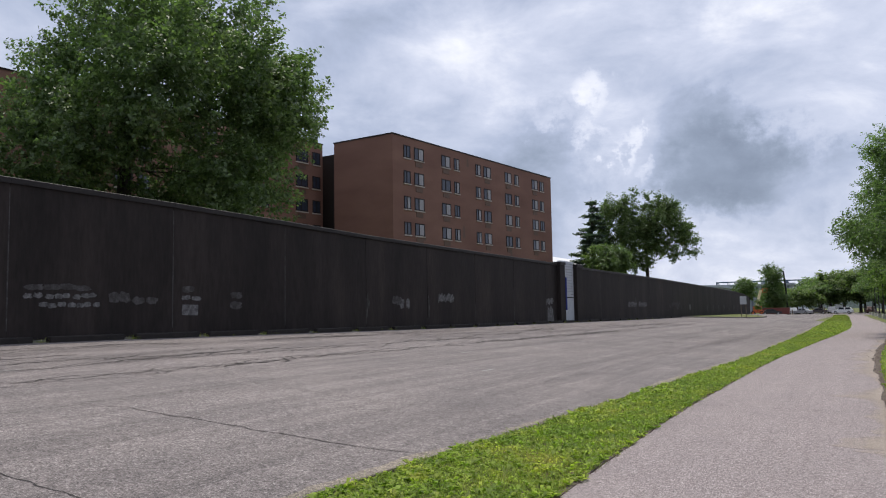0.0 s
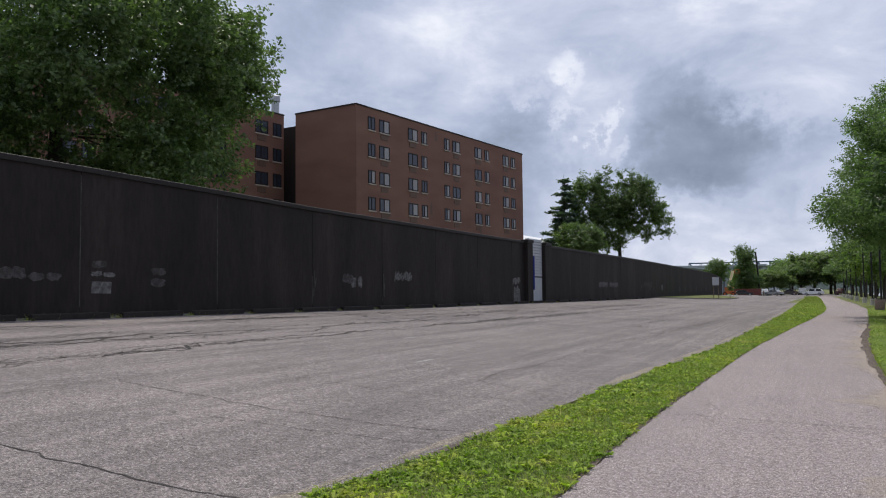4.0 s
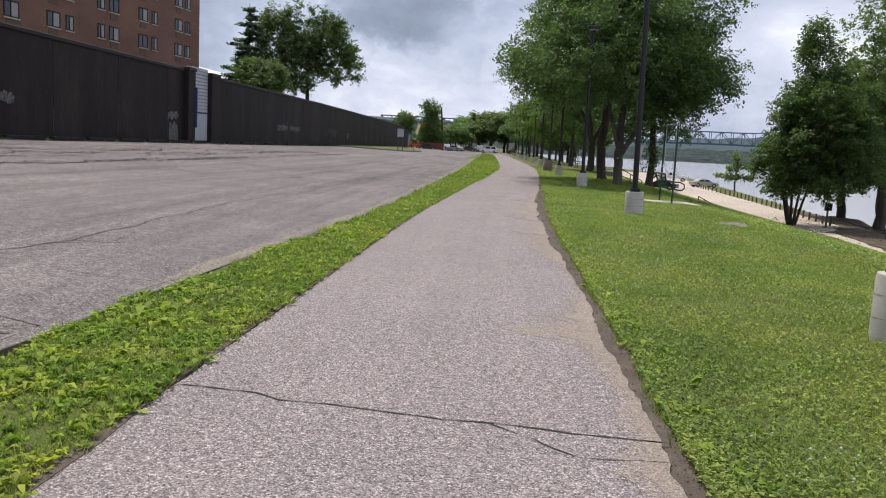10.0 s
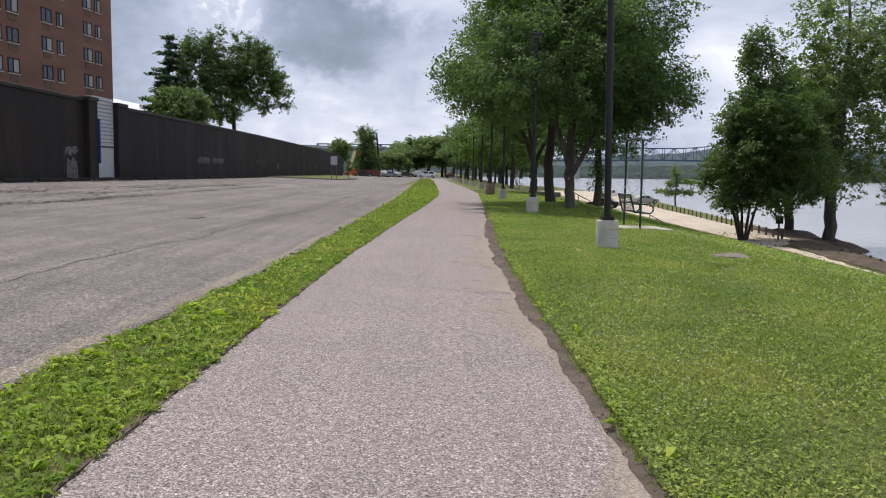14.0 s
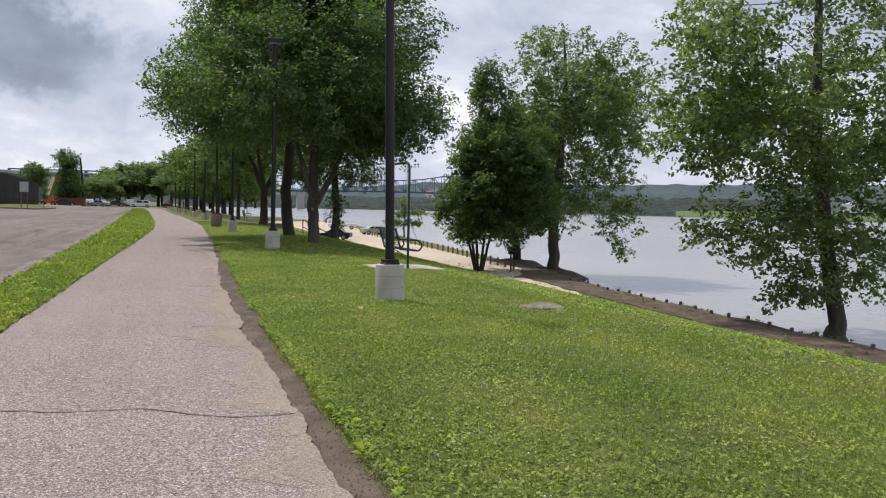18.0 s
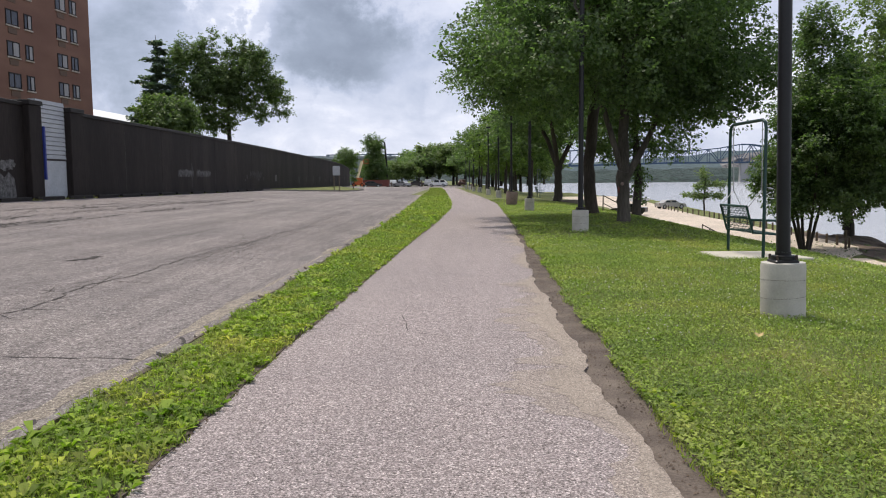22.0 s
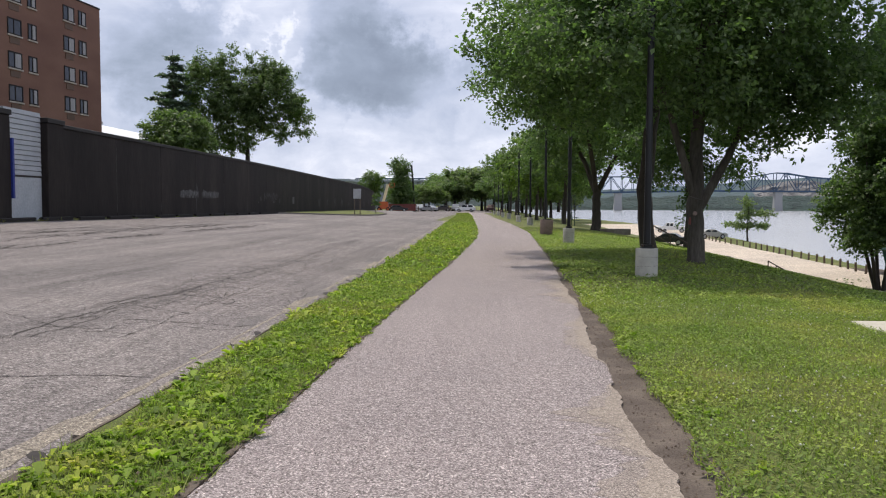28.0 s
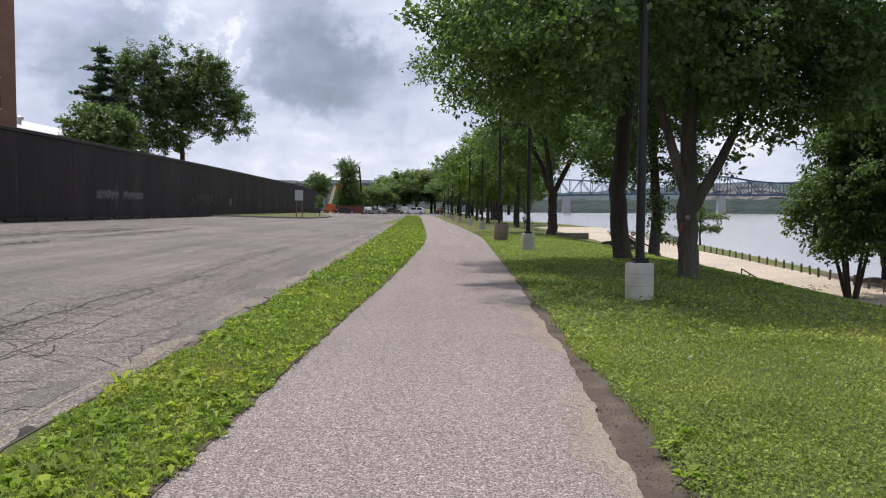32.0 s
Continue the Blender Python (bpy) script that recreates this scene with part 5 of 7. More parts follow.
pd = Mb().cbox(-0.90, 0.90, -0.76, 0.76, -0.12, 0.03, 0.015, pose(6.05, 31.40, pz, 0, 1, 8.5))
solo("concrete_pad", pd, M["pad"], "pale concrete pad under the swing bench", "slab")

def rough_stone(name, m, rx, ry, rz, seed, mat, label, category, group=""):
    r = random.Random(seed)
    bm = bmesh.new()
    bmesh.ops.create_icosphere(bm, subdivisions=3, radius=1)
    for v in bm.verts:
        k = 1 + 0.25 * noise.noise(v.co * 1.7 + Vector((seed, 0, 0))) + 0.08 * noise.noise(v.co * 5 + Vector((0, seed, 0)))
        v.co = Vector((v.co.x * rx * k, v.co.y * ry * k, max(v.co.z, -0.3) * rz * k))
    me = bpy.data.meshes.new(name)
    bm.to_mesh(me)
    bm.free()
    me.materials.append(mat)
    ob = tagged(new(name, me), label, category, group)
    ob.matrix_basis = m
    return ob


rough_stone("flat_rock", pose(6.02, 23.15, lawn_z(6.02, 23.15) + 0.01, 3, 0, 10), 0.42, 0.26, 0.09, 3, M["rock"], "flat weathered brown stone set in the lawn", "stone")
rough_stone("flat_rock", pose(7.6, 11.9, lawn_z(7.6, 11.9), 3, 0, 50), 0.30, 0.2, 0.05, 9, M["rock"], "small flat brown stone set in the lawn", "stone")

# ---- litter bins ----
def bin_(m):
    b = thing("litter_bin", m, "round brown pebble-faced litter bin by the path", "litter bin", "litter bins")
    part("drum", Mb().lathe([(0.30, 0.02), (0.325, 0.06), (0.35, 0.74), (0.335, 0.79), (0.26, 0.79)], 24), M["barrel"], b, smooth=True)
    part("liner_rim", Mb().lathe([(0.26, 0.75), (0.285, 0.815), (0.24, 0.82), (0.23, 0.75)], 24), M["pole"], b, smooth=True)
    part("foot_ring", Mb().lathe([(0.20, 0.0), (0.20, 0.03)], 20), M["pole"], b)
    return b


b0 = bin_(pose(3.31, 62.7, 0.0, 0, 3, 0))
copy_thing(b0, pose(2.35, 140.0, 0.0))
tb = thing("waste_can", (28.8, 150.0, -3.4), "grey metal waste can on the landing", "litter bin")
part("can", Mb().lathe([(0.32, 0), (0.35, 0.9), (0.30, 0.95)], 16), M["metalgrey"], tb, smooth=True)
part("lid", Mb().lathe([(0.36, 0.96), (0.36, 1.05), (0.15, 1.25)], 16), M["pole"], tb, smooth=True)

# ---- steps rails and landing fence ----
def rail(pts, name, label, low=True):
    rl_ = thing(name, (0, 0, 0), label, "handrail", "handrails of the steps")
    part("top_rail", Mb().tube(pts, 0.03, 8), M["rust"], rl_, smooth=True)
    if low:
        part("mid_rail", Mb().tube([(x, y, z - 0.42) for x, y, z in pts], 0.022, 8), M["rust"], rl_, smooth=True)
    for p in (pts[0], pts[-1], tuple((Vector(pts[0]) + Vector(pts[-1])) / 2)):
        part("post", Mb().tube([p, (p[0], p[1], min(p[2] - 0.9, lawn_z(p[0], p[1]) - 0.1))], 0.03, 8), M["rust"], rl_)


rail([(8.0, 58.6, 0.60), (8.8, 58.6, 0.18), (9.6, 58.6, -0.22)], "step_handrail", "brown steel handrail going down the grass slope")
rail([(13.88, 60.2, -1.13), (15.1, 61.4, -1.66)], "step_handrail", "short brown steel handrail on the grass slope", False)
fp = None
ff = random.Random(2)
fence_line = [(28.2, 82.5), (28.8, 86), (29.5, 92), (30.0, 100), (30.8, 107), (31.6, 116), (31.7, 130), (33.5, 150)]
y = 70.0
i = 0
while y < 150:
    x = lerp(y, [(70, 26.9), (76, 27.5)] + [(b, a) for a, b in fence_line])
    m = pose(x, y, -3.45, ff.uniform(-3, 3), ff.uniform(-3, 3), ff.uniform(0, 90))
    if fp is None:
        fp = thing("fence_post", m, "short weathered timber bollard post along the landing", "bollard", "timber posts along the landing")
        part("post", Mb().lathe([(0.09, -0.2), (0.085, 0.70), (0.07, 0.75), (0.0, 0.76)], 10), M["post"], fp)
    else:
        copy_thing(fp, m)
    y += 2.1 if y < 96 else 2.5
st = None
for i in range(27):
    y = 24 + i * 1.45
    x = lerp(y, [(20, 24.6), (43, 25.9), (50, 26.6), (57, 27.2), (62, 27.6)])
    m = pose(x, y, lawn_z(x, y), ff.uniform(-5, 5), ff.uniform(-5, 5), ff.uniform(0, 90))
    if st is None:
        st = thing("timber_stub", m, "low cut-off timber post on the bank", "post", "cut-off posts along the bank")
        part("post", Mb().lathe([(0.085, -0.1), (0.085, 0.18), (0.075, 0.21), (0.0, 0.22)], 10), M["post"], st)
    else:
        copy_thing(st, m)
lg = thing("notice_post", (26.2, 69.0, -3.45), "small dark notice board on a timber post", "sign")
part("post", Mb().cbox(-0.06, 0.06, -0.06, 0.06, -0.2, 1.9, 0.01), M["post"], lg)
part("board", Mb().cbox(-0.30, 0.30, -0.09, -0.06, 1.35, 1.95, 0.01), M["winframe"], lg)
for i, (x, y, s) in enumerate([(12.6, 62.5, 0.26), (15.2, 66.5, 0.22), (19.5, 66.0, 0.3)]):
    rough_stone("slope_boulder", pose(x, y, lawn_z(x, y) + 0.02, 0, 0, i * 50), s, s * 0.7, s * 0.6, 30 + i, M["rock"], "grey boulder on the grass slope", "stone", "boulders on the slope")
tbn = thing("stone_ledge", (9.2, 78.0, lawn_z(9.2, 78)), "low dark stone ledge beside a tree", "ledge")
part("ledge", Mb().cbox(-1.2, 1.2, -0.35, 0.35, -0.1, 0.32, 0.03), M["rock"], tbn)
solo("fallen_leaf", Mb().add([(2.75, 22.32, 0.115), (2.78, 22.295, 0.09), (2.825, 22.31, 0.10), (2.845, 22.345, 0.125), (2.815, 22.375, 0.10), (2.775, 22.36, 0.12), (2.795, 22.335, 0.085)], [(0, 1, 6), (1, 2, 6), (2, 3, 6), (3, 4, 6), (4, 5, 6), (5, 0, 6)]), M["straw"], "dry yellow leaf lying on the lawn", "leaf")


# ---- trees ----
def leaf_mesh(name, pts, nrm, size, mat, rng):
    """Folded pointed leaves at pts, facing nrm."""
    n = len(pts)
    a = rng.normal(size=(n, 3))
    t = np.cross(nrm, a)
    t /= np.linalg.norm(t, axis=1, keepdims=True) + 1e-9
    b = np.cross(nrm, t)
    s = size[:, None]
    fold = nrm * s * 0.18
    v = np.stack([pts - t * s * 0.55, pts - b * s * 0.36 + fold, pts + t * s * 0.6, pts + b * s * 0.36 + fold], 1).reshape(-1, 3)
    q = np.arange(4 * n).reshape(n, 4)
    return fast_mesh(name, v, q, mat)


def clump_points(rng, blobs, clumps, per, spread, shell=0.5, fans=14):
    """Leaf places: twig clumps near the skin of several blobs, leaves round each twig."""
    vol = np.array([b[3] * b[4] * b[5] for b in blobs]) ** (2 / 3)
    pick = rng.choice(len(blobs), clumps, p=vol / vol.sum())
    B = np.array(blobs, float)[pick]
    # every blob is a bunch of pointed boughs, fuller towards each bough's axis
    boughs = rng.normal(size=(len(blobs), fans, 3)) + np.array([0, 0, 0.15])
    boughs /= np.linalg.norm(boughs, axis=2, keepdims=True)
    axis = boughs[pick, rng.integers(0, fans, clumps)]
    d = axis + rng.normal(size=(clumps, 3)) * 0.34
    d /= np.linalg.norm(d, axis=1, keepdims=True)
    off_axis = np.linalg.norm(d - axis, axis=1)
    r = (shell + (1.0 - shell) * rng.random(clumps) ** 0.55) * (1.16 - 0.45 * off_axis)
    far = rng.random(clumps) < 0.10
    r = np.where(far, r * rng.uniform(1.0, 1.16, clumps), r)      # stray sprays past the outline
    c = B[:, :3] + d * B[:, 3:6] * r[:, None]
    idx = np.repeat(np.arange(clumps), per)
    n = clumps * per
    # a spray: leaves strung along an outward twig that lifts a little, thinning to its tip
    out = d + np.array([0, 0, 0.25]) + rng.normal(size=(clumps, 3)) * 0.35
    out /= np.linalg.norm(out, axis=1, keepdims=True)
    along = (rng.random(n) ** 1.3 * 2.6 - 0.9) * spread
    side = rng.normal(size=(n, 3)) * spread * 0.42 * (1.15 - 0.35 * along / spread)[:, None]
    off = out[idx] * along[:, None] + side * np.array([1, 1, 0.6])
    off[:, 2] -= 0.10 * np.abs(along)
    nrm = d[idx] * 0.45 + np.array([0, 0, 0.75]) + rng.normal(size=(n, 3)) * 0.6
    nrm /= np.linalg.norm(nrm, axis=1, keepdims=True)
    return c[idx] + off, nrm, c


def wavy(a, b, r, n=5, k=0.08):
    a, b = Vector(a), Vector(b)
    L = (b - a).length
    out = []
    for i in range(n + 1):
        t = i / n
        p = a.lerp(b, t)
        if 0 < i < n:
            p += Vector((r.uniform(-1, 1), r.uniform(-1, 1), r.uniform(-0.4, 0.6))) * L * k
        out.append(p)
    return out


def tree(name, x, y, z, stems, blobs, clumps, per, leaf_size, spread, leafmat, bark, label, seed, group="", limbs=9, shell=0.5, category="tree"):
    """stems: trunks as (points, radii), relative to the foot; blobs: the crown as (x, y, z, rx, ry, rz), relative to the foot."""
    r = random.Random(seed)
    rng = np.random.default_rng(seed)
    tr = thing(name, (x, y, z), label, category, group)
    tops = []
    for pts, radii in stems:
        tk = Mb()
        P, Rr = [], []
        for i in range(len(pts) - 1):
            for j in range(4):
                t = j / 4
                P.append(Vector(pts[i]).lerp(Vector(pts[i + 1]), t)); Rr.append(radii[i] + (radii[i + 1] - radii[i]) * t)
        P.append(Vector(pts[-1])); Rr.append(radii[-1])
        P = [p + Vector((r.uniform(-1, 1), r.uniform(-1, 1), 0)) * radii[0] * 0.10 for p in P]
        part("trunk", tk.tube(P, Rr, 12), bark, tr, smooth=True)
        tops += P[len(P) // 2:]
    pts, nrm, cc = clump_points(rng, blobs, clumps, per, spread, shell)
    size = leaf_size * rng.uniform(0.6, 1.25, len(pts))
    order = rng.permutation(len(cc))[:limbs * 5]
    for i in range(limbs):
        bl = blobs[i % len(blobs)]
        tgt = Vector(bl[:3]) + Vector((r.uniform(-0.5, 0.5) * bl[3], r.uniform(-0.5, 0.5) * bl[4], r.uniform(-0.3, 0.6) * bl[5]))
        src = min(tops, key=lambda p: (p - tgt).length + max(0, p.z - tgt.z) * 2)
        base = stems[0][1][-1]
        lb = Mb()
        P = wavy(src, tgt, r, 5)
        lb.tube(P, [base * 0.75 * (1 - 0.75 * k / 5) for k in range(6)], 7)
        for j in range(4):
            c = Vector(cc[order[(i * 5 + j) % len(order)]])
            near = min(P[2:], key=lambda p: (p - c).length)
            if (near - c).length < 4.5:
                lb.tube(wavy(near, c, r, 3), [base * 0.28, base * 0.2, base * 0.13, base * 0.06], 5)
        part("limb", lb, bark, tr)
    part("crown", leaf_mesh("crown", pts, nrm, size, leafmat, rng), leafmat, tr)
    return tr


def blobs_round(seed, cx, cy, cz, rx, ry, rz, n=11, k=0.5):
    r = random.Random(seed)
    out = [(cx, cy, cz, rx * 0.62, ry * 0.62, rz * 0.66)]
    for i in range(n):
        a = 2 * math.pi * (i + r.random() * 0.6) / n * 2.4
        e = r.uniform(-0.75, 0.9)
        q = math.sqrt(max(0.05, 1 - e * e))
        s = r.uniform(0.8, 1.25) * k
        out.append((cx + rx * (1 - s * 0.75) * q * math.cos(a), cy + ry * (1 - s * 0.75) * q * math.sin(a), cz + rz * (1 - s * 0.6) * e, rx * s, ry * s, rz * s * 0.85))
    return out


def fork(h, r0, spread, n, seed, top):
    """A trunk that forks at h into n rising limbs."""
    r = random.Random(seed)
    stems = [([(0, 0, -0.3), (0, 0, 0.15), (0.03, 0.0, h * 0.5), (0.0, 0.03, h)], [r0 * 1.5, r0 * 1.12, r0 * 0.92, r0 * 0.95])]
    for i in range(n):
        a = 2 * math.pi * (i + r.uniform(-0.2, 0.2)) / n
        dx, dy = math.cos(a) * spread, math.sin(a) * spread
        stems.append(([(0, 0, h * 0.86), (dx * 0.35, dy * 0.35, h + (top - h) * 0.3), (dx * 0.8, dy * 0.8, h + (top - h) * 0.65), (dx, dy, top)], [r0 * 0.62, r0 * 0.5, r0 * 0.36, r0 * 0.18]))
    return stems


# the maples beside the path
FORKED = [([(0, 0, -0.3), (0, 0, 0.15), (-0.02, 0, 0.9), (-0.02, 0, 1.7)], [0.30, 0.225, 0.205, 0.22]),
          ([(-0.06, 0, 1.7), (-0.36, 0, 2.7), (-0.8, 0.1, 4.2), (-1.6, 0.2, 6.5)], [0.11, 0.10, 0.08, 0.05]),
          ([(0, 0, 1.45), (0.0, 0.1, 3.0), (0.1, 0.2, 6.0), (0.3, 0.2, 10.0)], [0.185, 0.165, 0.13, 0.06]),
          ([(0.06, 0, 1.45), (0.42, -0.05, 2.1), (0.85, 0, 2.9), (1.5, 0, 4.6)], [0.13, 0.115, 0.09, 0.045])]
forked = tree("maple_tree", 5.66, 42.0, lawn_z(5.66, 42.0), FORKED, blobs_round(1, 0.1, 0.2, 7.9, 4.3, 5.0, 4.6, 15, 0.42) + [(-3.5, 0.4, 5.4, 1.4, 2.0, 1.2), (2.4, -1.0, 4.5, 1.6, 1.8, 1.0), (3.6, 0, 4.9, 1.5, 2.0, 1.2), (0.5, -0.9, 4.3, 2.0, 1.5, 0.8), (2.1, -0.4, 3.7, 1.2, 1.3, 0.7), (-2.2, -2.4, 5.4, 2.2, 1.8, 1.4),
      (2.8, 0.0, 4.0, 1.4, 1.4, 0.8), (4.2, 0.5, 5.6, 1.3, 1.5, 0.9), (1.5, 0.2, 3.5, 0.9, 1.0, 0.5), (-4.6, -1.5, 5.9, 1.0, 0.9, 0.6), (-4.9, 1.0, 5.6, 0.9, 1.0, 0.6)],
     2500, 42, 0.127, 0.38, M["maple"], M["bark"], "broad dark green maple with a forked grey trunk", 41, "park trees", 14, 0.6)
part("bark_scar", Mb().cbox(-0.05, 0.05, -0.03, 0.03, -0.10, 0.09, 0.02, pose(-0.18, -0.10, 1.10, 0, 8, 35)), M["redbrown"], forked, "red-brown scar in the bark")
part("cut_stub", Mb().tube([(-0.08, -0.14, 1.27), (-0.10, -0.25, 1.30)], [0.06, 0.05], 10), M["barrel"], forked, "pale sawn branch stub")
tree("maple_tree", 5.52, 47.6, lawn_z(5.52, 47.6), [([(0, 0, -0.3), (0.02, 0, 0.2), (-0.12, 0.05, 2.0), (0.1, 0, 4.5), (0.2, 0.1, 8.5), (0.2, 0.1, 11.5)], [0.36, 0.26, 0.235, 0.21, 0.15, 0.06])],
     blobs_round(2, 0.0, 0.3, 8.8, 4.8, 5.2, 5.2, 15, 0.42) + [(-3.5, -0.5, 6.0, 1.6, 2.2, 1.5), (-2.2, -1, 5.0, 2, 2, 1.2), (-4.9, 1.6, 5.6, 1.0, 1.0, 0.6), (-4.6, -1.2, 5.7, 1.0, 1.0, 0.6), (-3.9, -0.5, 4.9, 1.2, 1.6, 0.8), (-3.0, 0.5, 5.0, 1.6, 1.6, 1.0)], 2350, 42, 0.126, 0.38, M["maple"], M["barkd"], "tall dark green maple with a straight trunk", 42, "park trees", 14, 0.6)
tree("maple_tree", 11.1, 64.3, lawn_z(11.1, 64.3), [([(0, 0, -0.3), (0, 0, 0.2), (0.1, 0.05, 2.2), (-0.1, 0.2, 5), (0.3, 0.2, 10.0)], [0.38, 0.28, 0.24, 0.2, 0.06])],
     blobs_round(3, -0.1, 0.0, 8.0, 4.2, 4.4, 4.3, 13, 0.44) + [(0.05, 0, 1.7, 0.36, 0.36, 1.3), (0.1, 0, 3.2, 0.55, 0.5, 1.2), (-1.4, 0.3, 4.3, 1.5, 1.5, 0.9), (1.8, -0.4, 4.4, 1.5, 1.5, 0.8)], 1700, 36, 0.17, 0.38, M["maple"], M["barkd"], "dark green maple with an ivy-clad trunk on the slope", 43, "park trees", 10, 0.55)
tree("maple_tree", 8.0, 78.0, lawn_z(8.0, 78.0), fork(3.0, 0.32, 3.2, 3, 14, 9.0), blobs_round(5, 0.0, 0, 8.6, 5.6, 5.8, 4.2, 13) + [(-3.6, -1, 5.4, 2.0, 2.0, 1.0), (3.4, -1, 5.2, 2.0, 2.0, 1.0)], 1250, 32, 0.22, 0.45, M["maple"], M["barkd"],
     "spreading maple with a low fork", 44, "park trees", 10)
for i, (x, y, h, rad) in enumerate([(7.6, 97.0, 10.5, 4.6), (5.8, 110.0, 9.5, 4.2), (9.5, 118.0, 11, 5.0), (5.5, 127.0, 10.5, 4.6), (4.8, 144.0, 10.5, 4.6), (9.0, 150, 11.5, 5), (4.5, 162.0, 11, 5)]):
    light = i == 1
    tree("park_tree", x, y, lawn_z(x, y), [([(0, 0, -0.2), (0, 0, 0.2), (0.1, 0, h * 0.35), (0, 0.1, h * 0.85)], [0.28, 0.20, 0.16, 0.04])],
         blobs_round(51 + i, 0, 0, h * 0.64, rad, rad, h * 0.40, 10), 560, 26, 0.26, 0.45, M["light"] if light else M["deep"], M["barkd"],
         "young bright green park tree" if light else "leafy green park tree on the lawn", 51 + i, "park trees", 6)

# riverside trees
def multi(n, r0, spread, top, seed):
    r = random.Random(seed)
    out = []
    for i in range(n):
        a = 2 * math.pi * i / n + r.uniform(-0.3, 0.3)
        dx, dy = math.cos(a) * spread, math.sin(a) * spread
        out.append(([(dx * 0.12, dy * 0.12, -0.3), (dx * 0.35, dy * 0.35, 1.2), (dx * 0.7, dy * 0.7, 3.6), (dx, dy, top)], [r0 * 1.2, r0, r0 * 0.75, r0 * 0.2]))
    return out


tree("riverside_tree", 23.4, 68.8, -3.42, multi(5, 0.105, 1.7, 9.5, 6),
     [(1.5, 0, 6.2, 3.8, 4.4, 3.4), (-0.2, -0.5, 3.6, 2.5, 2.6, 1.3), (2.8, -0.5, 3.4, 2.8, 2.6, 1.3), (1.5, 0.3, 9.4, 3.0, 3.4, 3.4), (1.1, 0.4, 12.6, 1.9, 2.0, 2.6), (0.7, 0.2, 14.6, 1.1, 1.2, 1.7), (-1.3, 0, 5.2, 1.9, 2.8, 2.2), (4.2, 0.3, 5.6, 2.9, 3.0, 2.6), (1.1, -2, 7.6, 3.0, 3.0, 3.2), (-0.4, 0.4, 8.8, 1.8, 2.4, 2.4), (3.4, 0, 9.2, 2.3, 2.4, 2.6)],
     2300, 36, 0.20, 0.42, M["deep"], M["barkd"], "dense cone-shaped many-stemmed tree by the landing", 61, "riverside trees", 12, 0.5)
tree("sycamore_tree", 33.0, 75.0, -4.1, [([(0, 0, -0.4), (0.1, 0, 0.6), (0, 0, 4), (0.5, 0.2, 10), (0.8, 0, 17), (0.6, 0.1, 21)], [0.8, 0.52, 0.45, 0.36, 0.2, 0.06])],
     blobs_round(7, 1.6, 0, 13.4, 7.6, 7.2, 9.2, 18, 0.36) + [(6.2, -1.0, 3.8, 1.8, 2.0, 2.6), (5.6, -2, 6.8, 2.8, 2.6, 2.4), (-1.4, -1.5, 6.2, 4.0, 3.0, 2.6), (3.2, -1, 7.2, 3.0, 2.6, 2.2), (1.0, 0, 19.6, 3.6, 3.4, 3.0), (-2.6, 0, 16.5, 3.0, 3.0, 3.0), (5.0, 0, 17.0, 2.8, 2.8, 2.8)],
     1900, 28, 0.25, 0.42, M["river"], M["bark"], "tall airy sycamore leaning over the river", 62, "riverside trees", 20, 0.35)
tree("sycamore_tree", 31.6, 79.5, -3.9, [([(0, 0, -0.4), (0, 0, 0.6), (-0.4, 0, 4), (-0.8, 0.2, 9), (-1, 0, 14)], [0.6, 0.42, 0.34, 0.24, 0.06])],
     blobs_round(8, -1.0, 0, 8.0, 4.6, 4.6, 6.0, 10, 0.45), 800, 28, 0.27, 0.45, M["river"], M["barkd"], "leafy sycamore on the river bank", 63, "riverside trees", 9, 0.4)
tree("sycamore_tree", 30.7, 41.0, -4.3, [([(0, 0, -0.4), (0.0, 0, 0.6), (-0.5, 0.2, 4), (-1.4, 0.3, 9), (-2.0, 0, 16), (-2.4, 0.1, 21)], [0.60, 0.40, 0.33, 0.26, 0.16, 0.05])],
     blobs_round(9, -0.6, 0.4, 14.2, 9.0, 8.6, 8.6, 20, 0.31) + [(-7.6, 1.0, 9.4, 2.0, 2.2, 1.8), (-6.4, 0.5, 5.4, 1.9, 2.0, 1.4), (-4.4, 0, 5.0, 2.8, 2.6, 2.2), (-6.8, 1.5, 11.5, 3, 3, 2.4), (0.5, -1, 5.0, 3.2, 3, 2.4), (-3.5, -1, 2.8, 1.9, 2, 1.4), (-2.6, 0, 4.2, 3.2, 3.0, 2.2), (1.2, -0.5, 3.2, 2.4, 2.2, 1.5), (-1.0, 0, 6.8, 3.4, 3.0, 2.2), (1.5, -1, 7.6, 3.2, 3.0, 2.4), (-1.0, -1, 9.5, 3.2, 3.0, 2.0)],
     1900, 30, 0.225, 0.44, M["river"], M["bark"], "large open-crowned sycamore on the river bank", 64, "riverside trees", 22, 0.3)
tree("small_river_tree", 37.6, 137.0, -4.3, [([(0, 0, -0.3), (0.1, 0, 0.5), (0, 0, 2.2), (0.2, 0, 6.0)], [0.22, 0.15, 0.12, 0.04])],
     [(-1.2, 0, 3.2, 2.2, 2, 0.55), (1.0, 0.3, 3.0, 2.4, 2, 0.5), (0.2, 0, 4.6, 2.0, 1.8, 0.7), (-0.3, 0, 6.2, 1.4, 1.2, 0.8), (2.6, 0, 4.6, 1.6, 1.0, 0.5)],
     200, 26, 0.22, 0.34, M["river"], M["barkd"], "small flat-tiered tree at the water's edge", 65, "riverside trees", 6, 0.2)

